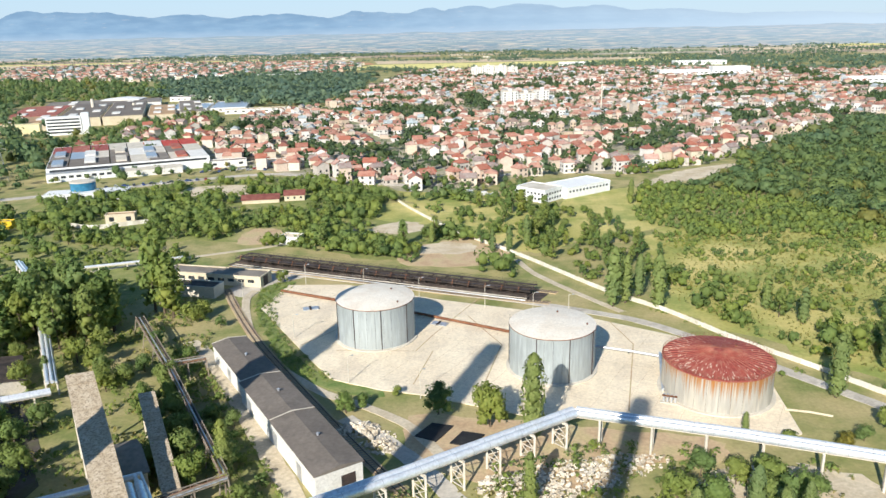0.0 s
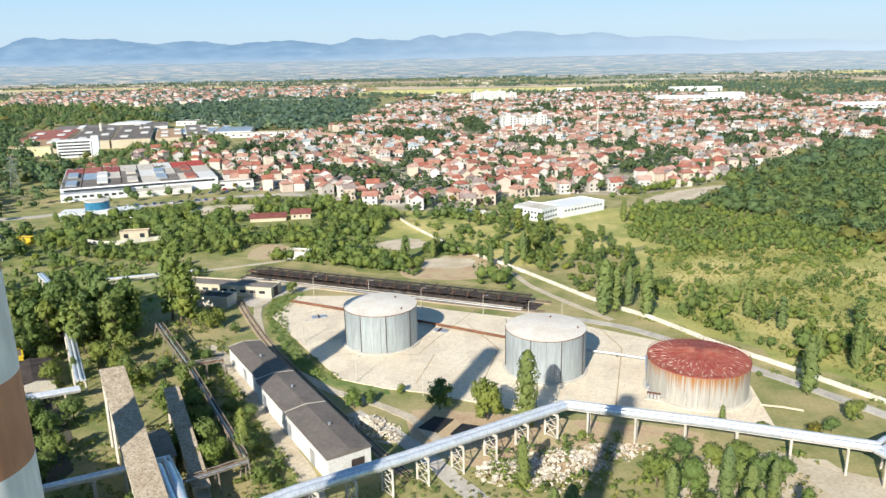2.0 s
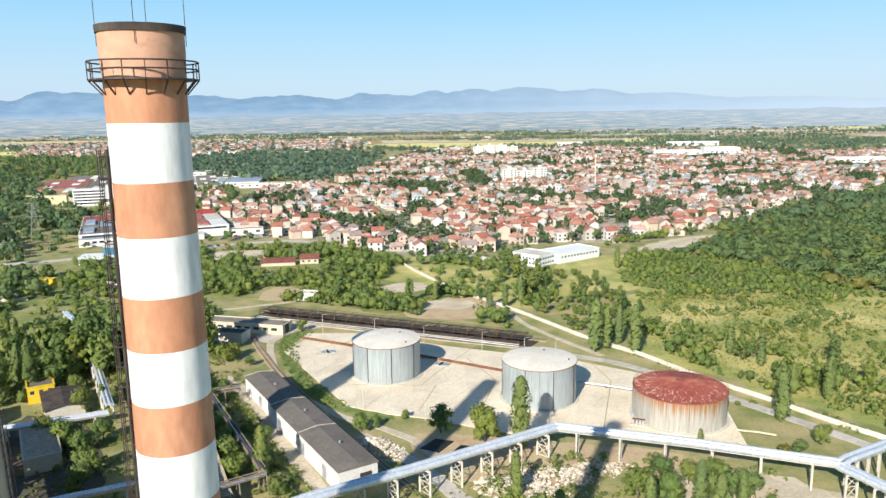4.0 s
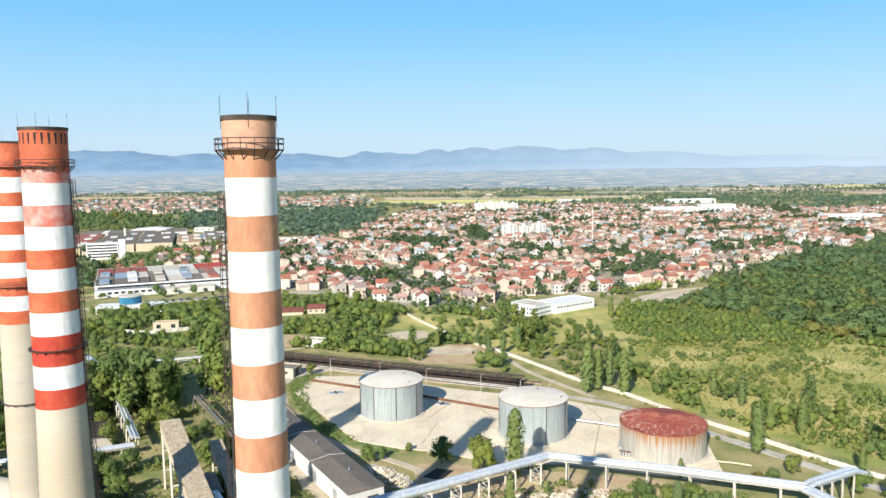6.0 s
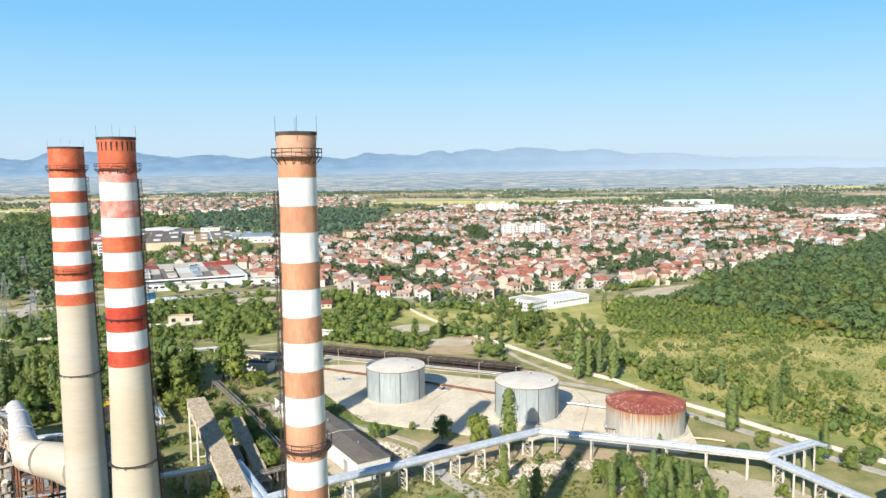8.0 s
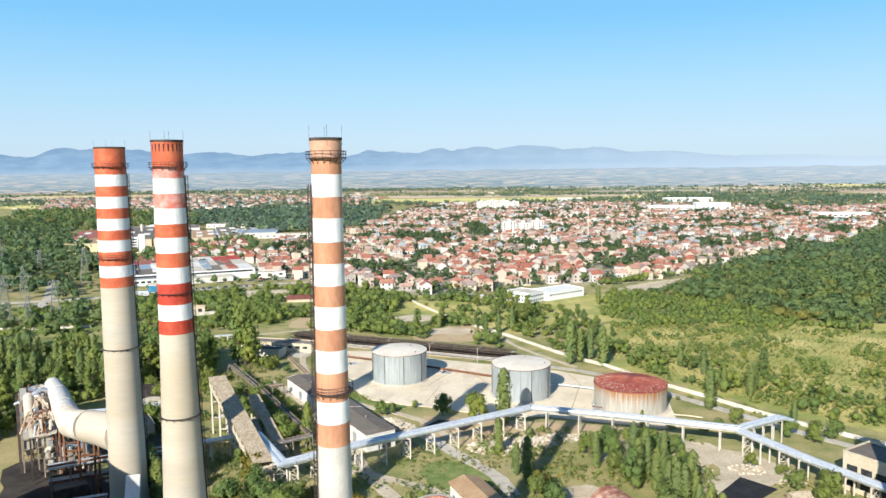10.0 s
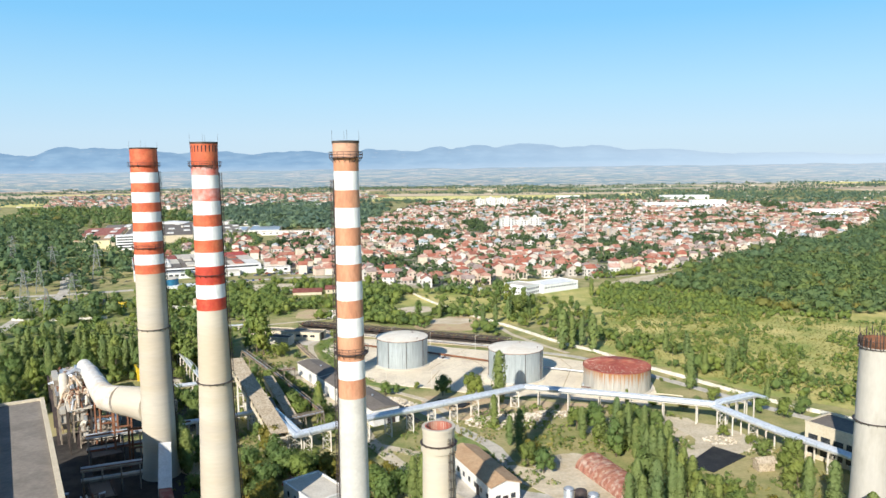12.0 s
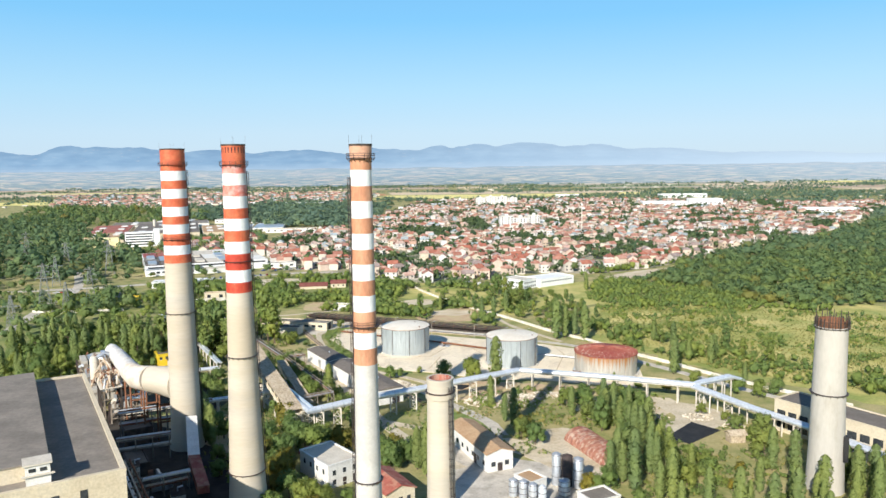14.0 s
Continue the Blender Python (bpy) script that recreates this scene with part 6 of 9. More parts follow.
def trunk_shape(h, r, limbs, rng, spread):
    s = Shape().tube([(0, 0, -0.2), (r * 0.3, 0, h * 0.4), (0, r * 0.4, h)], [r, r * 0.7, r * 0.3], 6)
    for k in range(limbs):
        a = 2 * math.pi * k / limbs + rng.uniform(-0.4, 0.4)
        z = h * rng.uniform(0.45, 0.8)
        s.tube([(0, 0, z), (spread * 0.5 * math.cos(a), spread * 0.5 * math.sin(a), z + spread * 0.35), (spread * math.cos(a), spread * math.sin(a), z + spread * 0.9)], [r * 0.45, r * 0.3, r * 0.1], 4)
    return s


def tree_proto(kind, seed, fine=1.0):
    """Meshes of one tree: trunk and crown."""
    rng = np.random.default_rng(seed)
    rnd = random.Random(seed)
    if kind == "poplar":
        h, n = 18.0, int(1200 * fine)
        z = 1.0 + (h - 1.0) * rng.random(n) ** 0.9
        u = (z - 1) / (h - 1)
        prof = 2.5 * np.clip((u + 0.16) * 3, 0, 1) * np.sqrt(np.clip(1.004 - u**(3.2 + seed % 3 * 1.3), 0.01, 1))
        a = rng.random(n) * 6.283
        prof = prof * (0.88 + 0.22 * np.sin(a * 3 + z * 0.5 + seed) * np.sin(z * 1.1)) * (0.78 + 0.3 * rng.random(n))
        c = np.stack([prof * np.cos(a), prof * np.sin(a), z], 1)
        nrm = np.stack([np.cos(a), np.sin(a), 0.35 + 0 * a], 1) + rng.normal(size=(n, 3)) * 0.4
        nrm /= np.linalg.norm(nrm, axis=1, keepdims=True)
        v, f = leaf_quads(c, nrm, 0.31 / fine**0.5 * (0.6 + 0.8 * rng.random(n)), rng)
        out = np.stack([np.cos(a), np.sin(a), 0.25 + 0 * a], 1)
        zc = np.linspace(2.2, 16.6, 7)
        core = cores(np.stack([0 * zc, 0 * zc, zc], 1), 1.85 * np.sqrt(np.clip(1.0 - ((zc - 1) / 17) ** (3.2 + seed % 3 * 1.3), 0.12, 1)) * np.clip(zc / 3.2, 0.7, 1), 0 * zc + 1.0, 2, rng)
        v, f, nn = join([core, (v, f, soft_normals(out, nrm))])
        return trunk_shape(15, 0.35, 3, rnd, 1.0).mesh("trunk", M["bark"]), array_mesh("crown", v, f, M["poplarleaf"], nn)
    if kind in ("broad", "yellow"):
        lobes = [(0, 0, 5.4, 3.3, 1.0)]
        for k in range(14):
            a, q = rnd.uniform(0, 6.28), rnd.uniform(1.4, 3.0)
            lobes.append((q * math.cos(a), q * math.sin(a), rnd.uniform(2.0, 7.6), rnd.uniform(1.0, 1.9), 0.9))
        v, f, nn = lobed_crown(rng, lobes, int(1080 * fine), 0.3 / fine**0.5)
        return trunk_shape(5.5, 0.3, 5, rnd, 2.2).mesh("trunk", M["bark"]), array_mesh("crown", v, f, M["leaf" if kind == "broad" else "yellowleaf"], nn)
    if kind == "tall":
        lobes = []
        for k in range(20):
            z = rnd.uniform(2.5, 15)
            q = 2.4 * (1 - abs(z - 8) / 10)
            a = rnd.uniform(0, 6.28)
            lobes.append((q * math.cos(a), q * math.sin(a), z, rnd.uniform(1.5, 2.5), 1.1))
        v, f, nn = lobed_crown(rng, lobes, int(1080 * fine), 0.32 / fine**0.5)
        return trunk_shape(12, 0.35, 5, rnd, 2.0).mesh("trunk", M["bark"]), array_mesh("crown", v, f, M["leaf"], nn)
    lobes = []
    for k in range(8):
        a, q = rnd.uniform(0, 6.28), rnd.uniform(0, 1.5)
        lobes.append((q * math.cos(a), q * math.sin(a), rnd.uniform(0.7, 1.8), rnd.uniform(0.7, 1.3), 0.85))
    v, f, nn = lobed_crown(rng, lobes, int(400 * fine), 0.2 / fine**0.5)
    return trunk_shape(1.2, 0.12, 4, rnd, 0.7).mesh("trunk", M["bark"]), array_mesh("crown", v, f, M["leaf"], nn)


PROTOS = {k: [tree_proto(k, 10 * i + s) for s in range(c)] for i, (k, c) in enumerate((("poplar", 3), ("broad", 4), ("yellow", 1), ("tall", 3), ("bush", 4)))}
TREE_WORDS = {"poplar": ("poplar_tree", "slender upright green poplar", "tree"), "broad": ("broadleaf_tree", "round-crowned green broadleaf tree", "tree"), "yellow": ("yellowing_tree", "broadleaf tree turning yellow", "tree"), "tall": ("tall_tree", "tall loose-crowned green tree", "tree"), "bush": ("bush", "low rounded green bush", "bush")}
PROTOS_FAR = {k: [tree_proto(k, 10 * i + s, 0.34) for s in range(c)] for i, (k, c) in enumerate((("poplar", 2), ("broad", 3), ("yellow", 1), ("tall", 3), ("bush", 3)))}
tree_rng = random.Random(7)
tree_count = 0


def tree(kind, x, y, scale=1.0, sz=None, z=0.0):
    name, label, cat = TREE_WORDS[kind]
    tr, cr = tree_rng.choice((PROTOS if y < 425 else PROTOS_FAR)[kind])
    m = pose(x, y, z, 0, 0, tree_rng.uniform(0, 360)) @ Matrix.Diagonal((scale, scale, sz or scale * tree_rng.uniform(0.9, 1.1), 1))
    t = thing(name, label, cat, m, cat + "s of the plant")
    for n, data in (("trunk", tr), ("crown", cr)):
        ob = new(n, data)
        ob.parent = t


for x, y, h in ((19.6, 364.5, 21.0), (56, 462, 20.5), (61, 466, 16.5), (70, 459, 18.5), (67, 473, 15), (96, 384, 17), (-45.5, 349, 14), (16, 335, 12), (22.5, 309, 14), (20, 316, 10), (56, 326, 13), (58, 318, 13), (53, 306, 14), (57, 301, 13), (61, 297, 12), (64, 288, 11), (48, 258, 15), (52, 254, 16), (63, 281, 10), (66, 272, 11), (58, 262, 14), (70, 262, 9), (98, 258, 14), (94, 264, 13), (105, 252, 14), (112, 250, 12), (-6, 262, 16), (-9, 268, 13), (-30, 292, 12), (-79, 296, 17), (-76, 292, 14), (-100, 428, 9), (-106, 405, 8), (67, 364, 6), (104, 455, 12), (110, 440, 12), (117, 402, 13), (109, 409, 10), (121, 410, 12), (36, 548, 14), (28, 540, 11), (21, 540, 10), (120, 366, 9), (-4, 560, 9), (99, 640, 13), (97, 236, 14), (106, 237, 15), (91, 240, 11), (112, 240, 12), (84, 246, 10), (118, 246, 12), (44, 322, 11)):
    tree("poplar", x, y, h / 18 * 0.98 + 0.05, h / 18)
for x, y, h, k in ((-1.5, 379, 9.5, "broad"), (10.5, 371.5, 10.5, "broad"), (-59, 500, 5.5, "broad"), (-24, 381, 6, "broad"), (-20, 384, 4, "broad"), (-92, 464, 27, "tall"), (-88, 460, 22, "tall"), (-96, 467, 23, "tall"), (-81, 455, 8, "broad"), (-78, 460, 7, "broad"), (-70, 449, 5, "broad"), (-122, 460, 19, "tall"), (-114, 452, 20, "tall"), (-108, 457, 19, "tall"), (-127, 450, 19, "tall"), (-134, 462, 18, "tall"), (-103, 447, 16, "tall"), (-110, 442, 17, "tall"), (-118, 438, 15, "broad"), (-79, 455, 6, "broad"), (-104, 420, 9, "broad"), (-97, 416, 8, "broad"), (-92, 408, 7, "broad"), (-88, 398, 8, "broad"), (-99, 427, 9, "broad"), (-84, 402, 7, "broad"), (-111, 401, 8, "broad"), (-104, 372, 9, "broad"), (-97, 366, 8, "broad"), (-95, 376, 8, "broad"), (-112, 378, 8, "broad"), (-90, 352, 8, "broad"), (-88, 342, 8, "broad"), (-70, 352, 5, "broad"), (-62, 352, 8, "broad"), (-56, 356, 9, "broad"), (-52, 346, 8, "broad"), (-46, 352, 8, "broad"), (-40, 338, 6, "broad"), (-60, 366, 8, "broad"), (-64, 378, 8, "broad"), (-68, 388, 7, "broad"), (-72, 420, 5, "broad"), (-84, 430, 6, "broad"), (-61, 324, 8, "broad"), (-56, 312, 9, "yellow"), (-52, 300, 9, "broad"), (-58, 292, 10, "broad"), (-48, 290, 9, "broad"), (-60, 280, 9, "yellow"), (-56, 272, 10, "yellow"), (-50, 276, 9, "broad"), (-42, 284, 9, "broad"), (-43, 246, 9, "broad"), (-38, 240, 8, "broad"), (-32, 236, 8, "broad"), (-26, 240, 6, "broad"), (-47, 262, 9, "yellow"), (-26, 274, 8, "yellow"), (-32, 282, 10, "yellow"), (-56, 252, 9, "broad"), (-50, 238, 8, "broad"), (-44, 230, 8, "broad"), (-17, 268, 10, "broad"), (-12, 274, 9, "broad"), (-20, 276, 9, "broad"), (-16, 282, 7, "yellow"), (-7, 270, 9, "broad"), (24, 296, 8, "broad"), (26, 302, 7, "yellow"), (28, 290, 8, "broad"), (52, 346, 7, "broad"), (58, 342, 7, "broad"), (64, 340, 8, "broad"), (50, 330, 9, "broad"), (44, 334, 8, "broad"), (60, 330, 9, "broad"), (66, 334, 7, "broad"), (62, 312, 9, "broad"), (66, 306, 9, "broad"), (58, 290, 9, "broad"), (56, 280, 10, "broad"), (66, 294, 4, "broad"), (70, 280, 3, "broad"), (70, 334, 8, "broad"), (96, 314, 4, "broad"), (86, 282, 2, "broad"), (82, 272, 3, "broad"), (92, 272, 4, "broad"), (96, 276, 10, "broad"), (92, 264, 5, "broad"), (84, 262, 4, "yellow"), (76, 264, 3, "broad"), (98, 290, 7, "broad"), (96, 302, 6, "broad"), (102, 296, 8, "broad"), (90, 322, 5, "broad"), (100, 366, 6, "broad"), (112, 350, 8, "broad"), (118, 344, 8, "broad"), (126, 348, 8, "broad"), (44, 250, 7, "broad"), (40, 246, 6, "broad"), (-66, 262, 6, "broad"), (-62, 268, 7, "broad"), (-70, 276, 6, "broad"), (-74, 300, 8, "broad"), (-78, 308, 8, "broad"), (76, 362, 3, "bush"), (98, 387, 4, "broad"), (86, 356, 5, "yellow"), (92, 360, 5, "broad"), (38, 247, 6, "yellow"), (-12, 391, 3.2, "broad"), (88, 398, 2.2, "broad")):
    tree(k, x, y, h / (9.5 if k in ("broad", "yellow") else 16.5 if k == "tall" else 3.0), None)


def inside(poly, x, y):
    hit = False
    for (x0, y0), (x1, y1) in zip(poly, poly[1:] + poly[:1]):
        if (y0 > y) != (y1 > y) and x < (x1 - x0) * (y - y0) / (y1 - y0) + x0:
            hit = not hit
    return hit


def scatter(poly, gap, seed, jitter=0.45, rough=0.0):
    """Uneven points over a region."""
    rng = random.Random(seed)
    xs, ys = [p[0] for p in poly], [p[1] for p in poly]
    out = []
    y = min(ys)
    row = 0
    while y < max(ys):
        x = min(xs) + gap / 2 * (row % 2)
        while x < max(xs):
            px, py = x + rng.uniform(-jitter, jitter) * gap, y + rng.uniform(-jitter, jitter) * gap
            n1 = noise.noise(Vector((px / 23, py / 23, seed))) * rough
            n2 = noise.noise(Vector((px / 23, py / 23, seed + 50))) * rough
            if inside(poly, px + n1, py + n2):
                out.append((px, py))
            x += gap
        y += gap * 0.9
        row += 1
    return out


# clearings that stay open
OPEN = [[(-62, 468), (-57, 500), (-35, 498), (0, 476), (48, 451), (70, 432), (86, 384), (80, 358), (56, 360), (14, 379), (-33, 400), (-48, 420)],
        [(-92, 550), (-100, 540), (-84, 520), (34, 460), (42, 478), (20, 496), (-60, 534)],
        [(-36, 574), (-36, 592), (-20, 610), (-6, 604), (-6, 584), (-20, 572)], [(-16, 536), (-4, 562), (16, 560), (18, 545), (6, 532)],
        [(-88, 566), (-80, 584), (-58, 584), (-58, 560)], [(-112, 655), (-112, 680), (-70, 684), (-72, 660)],
        [(-170, 612), (-168, 630), (-148, 632), (-150, 612)],
        [(-32, 606), (-6, 580), (6, 586), (0, 640), (-20, 662), (-32, 650)], [(-152, 682), (-113, 678), (-118, 727), (-152, 722)],
        [(-94, 554), (-72, 554), (-72, 597), (-94, 597)], [(-10, 504), (16, 500), (20, 548), (-8, 552)], [(-34, 560), (-10, 560), (-8, 610), (-34, 610)],
        [(-112, 646), (-70, 646), (-70, 684), (-112, 684)], [(-178, 596), (-176, 618), (-142, 618), (-142, 598)]]


PAVED = [[(26, 296), (37, 308), (48, 298), (46, 284), (52, 264), (43, 255), (33, 274)], [(73, 307), (88, 316), (93, 296), (76, 285)], [(74, 350), (84, 340), (94, 334), (100, 318), (90, 306), (74, 312), (80, 322)]]


def free(x, y):
    return not any(inside(p, x, y) for p in OPEN)


for i, (x, y) in enumerate(scatter([(-190, 556), (-192, 600), (-150, 640), (-110, 640), (-40, 650), (-20, 630), (0, 590), (26, 545), (10, 520), (-20, 530), (-60, 556), (-110, 575)], 13, 21)):
    if free(x, y):
        k = tree_rng.choice(["broad", "broad", "bush", "bush", "tall"])
        tree(k, x, y, tree_rng.uniform(0.4, 0.75) if k != "bush" else tree_rng.uniform(1.0, 1.7))
for i, (x, y) in enumerate(scatter([(40, 520), (38, 560), (52, 640), (80, 610), (88, 560), (78, 500), (62, 482)], 11, 22)):
    k = tree_rng.choice(["broad", "broad", "tall", "bush"])
    tree(k, x, y, tree_rng.uniform(0.35, 0.62) if k != "bush" else tree_rng.uniform(1.0, 1.8))
for i, (x, y) in enumerate(scatter([(100, 500), (90, 450), (100, 420), (125, 380), (160, 380), (170, 450), (140, 520)], 24, 23)):
    k = tree_rng.choice(["broad", "bush", "bush", "tall"])
    tree(k, x, y, tree_rng.uniform(0.4, 0.75) if k != "bush" else tree_rng.uniform(0.8, 1.6))
for i, (x, y) in enumerate(scatter([(-128, 440), (-190, 510), (-215, 440), (-170, 330), (-150, 330), (-150, 390), (-120, 420)], 8.4, 24)):
    k = tree_rng.choice(["broad", "broad", "tall", "poplar", "bush"])
    tree(k, x, y, tree_rng.uniform(0.6, 0.95) if k != "bush" else tree_rng.uniform(1.0, 1.6))


# ---- woods and scrub, too many to count ----
def canopy(name, label, points, sizes, quads, mat, seed, leaf=0.28, low=0.0, category="wood", flat=1.0):
    """One mesh of many crowns: each a dome of leaf clumps with lobes."""
    rng = np.random.default_rng(seed)
    pts = np.array(points, float)
    n = len(pts)
    # crowns grow larger together in some places, and smaller in others
    swell = np.array([noise.noise(Vector((p[0] / 26, p[1] / 26, seed + 0.5))) for p in pts])
    r = (sizes[0] + (sizes[1] - sizes[0]) * rng.beta(1.3, 1.7, n)) * np.clip(1 + 0.55 * swell, 0.72, 1.35)
    dense = sizes[1] > 1.5
    ball = 2 if quads >= 50 else 1
    if dense:
        quads = int(quads * (0.68 if ball == 2 else 0.75))
    idx = np.repeat(np.arange(n), quads)
    m = len(idx)
    d = rng.normal(size=(m, 3))
    d /= np.linalg.norm(d, axis=1, keepdims=True)
    d[:, 2] = np.abs(d[:, 2]) * 1.15 - 0.3
    ph = rng.random((n, 3)) * 6.28
    ang = np.arctan2(d[:, 1], d[:, 0])
    lump = 1 + 0.28 * np.sin(3 * ang + ph[idx, 0]) + 0.26 * np.sin(5 * d[:, 2] * 2 + ph[idx, 1]) * np.sin(2 * ang + ph[idx, 2])
    rad = r[idx] * lump * rng.uniform(0.68, 1.12, m)
    squash = rng.uniform(0.85, 1.25, n)[idx] * flat
    c = np.stack([pts[idx, 0] + d[:, 0] * rad, pts[idx, 1] + d[:, 1] * rad, r[idx] * (0.8 + low) * flat + d[:, 2] * rad * squash], 1)
    c[:, 2] = np.maximum(c[:, 2], 0.2)
    nrm = d + rng.normal(size=(m, 3)) * 0.3
    nrm /= np.linalg.norm(nrm, axis=1, keepdims=True)
    v, f = leaf_quads(c, nrm, r[idx] * leaf * rng.uniform(0.6, 1.4, m), rng)
    v, f, nn = v, f, soft_normals(d + np.array([0, 0, 0.1]), nrm)
    shade = rng.random(n)
    tints = shade[idx]
    if dense:
        at = np.stack([pts[:, 0], pts[:, 1], r * (0.8 + low) * flat], 1)
        core = cores(at, r * 0.72, flat * rng.uniform(0.85, 1.15, n), ball, rng)
        core[0][:, 2] = np.maximum(core[0][:, 2], 0.1)
        tints = np.concatenate([np.repeat(shade, len(core[1]) // n), tints])
        v, f, nn = join([core, (v, f, nn)])
    me = array_mesh(name, v, f, mat, nn, tints)
    return tagged(new(name, me), label, category, kind="stuff")


MOWN = [(108, 690), (130, 726), (158, 756), (200, 782), (192, 742), (158, 708), (138, 696)]
near_wood = [p for p in scatter([(160, 706), (206, 792), (230, 800), (330, 880), (420, 820), (330, 640), (270, 560), (215, 552), (200, 566), (186, 592), (178, 640), (160, 672), (144, 692)], 7.4, 31, rough=12) if not inside(MOWN, *p)]
canopy("near_wood", "dense green broadleaf wood beyond the meadow", near_wood, (2.2, 5.8), 120, M["woods"], 31, 0.17, 0.3, "wood", 0.72)
far_wood = scatter([(206, 796), (230, 800), (330, 880), (420, 820), (700, 1150), (720, 1440), (560, 1225), (450, 1075), (370, 995), (300, 922), (254, 864)], 10.2, 32, rough=14)
canopy("far_wood", "dense green wood reaching to the town", far_wood, (3.0, 6.6), 66, M["midwoods"], 32, 0.2, 0.2, "wood", 0.7)
edge_wood = [p for p in scatter([(560, 1230), (742, 1550), (960, 1880), (1150, 1900), (1050, 1450), (760, 1150), (690, 1150), (712, 1430)], 14, 68, 0.6, rough=20)]
canopy("far_wood", "hazy green trees at the far end of the wood", edge_wood, (3.0, 7.0), 20, M["hazedwoods"], 68, 0.3, 0.3, "wood", 0.7)
back_wood = scatter([(-430, 1560), (-540, 2000), (-380, 2250), (-140, 2080), (-118, 1620), (-160, 1310), (-250, 1370)], 13, 33, rough=60)
canopy("back_wood", "dark green wood between the two parts of town", back_wood, (4.5, 9.5), 34, M["hazedwoods"], 33, 0.28, 0.3, "wood", 0.65)
canopy("side_wood", "dark green wood along the street", scatter([(-262, 700), (-420, 700), (-900, 1350), (-700, 1620), (-440, 1130), (-262, 760)], 15, 34, rough=50), (4.0, 7.0), 40, M["midwoods"], 34, 0.28, 0.5)
canopy("side_wood", "mixed green trees beside the pylons", [p for p in scatter([(-195, 480), (-260, 470), (-420, 600), (-440, 690), (-300, 700), (-262, 690), (-215, 640), (-200, 560)], 13, 35) if noise.noise(Vector((p[0] / 40, p[1] / 40, 7))) > 0.0], (2.4, 5.4), 70, M["woods"], 35, 0.2, 0.4)
scrub_poly = [(-196, 600), (-225, 690), (-170, 715), (-110, 755), (-60, 725), (-32, 700), (-24, 650), (-2, 592), (25, 545), (0, 530), (-60, 560), (-110, 585), (-150, 560)]
scrub = [p for p in scatter(scrub_poly, 4.4, 36, 0.7, rough=24) if free(*p) and noise.noise(Vector((p[0] / 30, p[1] / 30, 0))) + 0.6 * noise.noise(Vector((p[0] / 9, p[1] / 9, 4))) > -0.16]
lowgrowth = [p for p in scatter(scrub_poly, 3.3, 64, 0.7, rough=10) if free(*p)]
canopy("undergrowth", "low green weeds and brambles under the scrub", lowgrowth, (0.35, 1.3), 15, M["scrubleaf"], 64, 0.34, 0.0, "scrub")
canopy("scrub", "mixed scrub of low green trees and bushes", scrub, (0.9, 3.9), 60, M["scrubleaf"], 36, 0.17, 0.2, "scrub")
ws = [p for p in scatter([(92, 592), (120, 560), (150, 566), (190, 546), (230, 540), (204, 566), (188, 594), (180, 642), (162, 674), (140, 690), (112, 688), (100, 640)], 4.0, 37, rough=12) if not inside(MOWN, *p)]
canopy("thicket", "bright green thicket of young trees at the wood's edge", ws, (1.2, 2.9), 50, M["scrubleaf"], 37, 0.2, 0.1, "scrub")
tufts = [p for p in scatter([(78, 470), (88, 520), (94, 570), (180, 555), (250, 520), (230, 400), (170, 345), (140, 362), (112, 395), (90, 432)], 3.4, 38) if noise.noise(Vector((p[0] / 24, p[1] / 24, 3))) > -0.04]
canopy("weeds", "tall weeds and low shrubs in the meadow", tufts, (0.35, 1.7), 24, M["scrubleaf"], 38, 0.28, 0.0, "scrub")
weeds2 = [p for p in scatter([(-135, 480), (-80, 470), (-50, 372), (-30, 325), (-6, 345), (30, 340), (78, 350), (104, 310), (110, 270), (60, 240), (-10, 285), (-30, 300), (-70, 258), (-100, 330), (-125, 400)], 2.7, 39) if noise.noise(Vector((p[0] / 14, p[1] / 14, 5))) > -0.02 and not inside([(-8, 324), (3, 330), (16, 318), (9, 303), (-4, 308)], *p)]
weeds2 = [p for p in weeds2 if not inside([(-27, 340), (-70, 425), (-54, 432), (-10, 345)], *p) and not inside([(2, 292), (22, 276), (46, 262), (40, 244), (22, 232), (4, 240), (-2, 262)], *p)]
weeds2 = [p for p in weeds2 if not any(inside(q, *p) for q in PAVED)]
canopy("weeds", "low weeds and saplings between the buildings", weeds2, (0.35, 1.25), 26, M["scrubleaf"], 39, 0.3, 0.0, "scrub")
bank = [p for p in scatter([(60, 452), (84, 412), (100, 385), (112, 372), (118, 380), (104, 402), (88, 428), (72, 452), (62, 470)], 2.6, 40) if noise.noise(Vector((p[0] / 9, p[1] / 9, 8))) > 0.1]
canopy("weeds", "low weeds along the fence", bank, (0.35, 1.0), 24, M["scrubleaf"], 40, 0.35, 0.0, "scrub")

bankgreen = scatter([(-66, 490), (-60, 499), (-53, 499), (-57, 470), (-49, 440), (-38, 417), (-29, 403), (-32, 399), (-44, 412), (-54, 438), (-63, 466)], 1.7, 65, 0.6)
canopy("weeds", "lush green weeds on the bank beside the apron", bankgreen, (0.3, 0.9), 22, M["scrubleaf"], 65, 0.32, 0.1, "scrub")
row = scatter([(-84, 562), (-52, 580), (-22, 562), (0, 536), (30, 512), (27, 498), (-10, 522), (-50, 546)], 4.4, 41, 0.6)
row = [p for p in row if not -10 < p[0] < 15]
canopy("thicket", "row of green bushes behind the unloading trestle", row, (1.4, 3.6), 76, M["scrubleaf"], 41, 0.18, 0.3, "scrub")
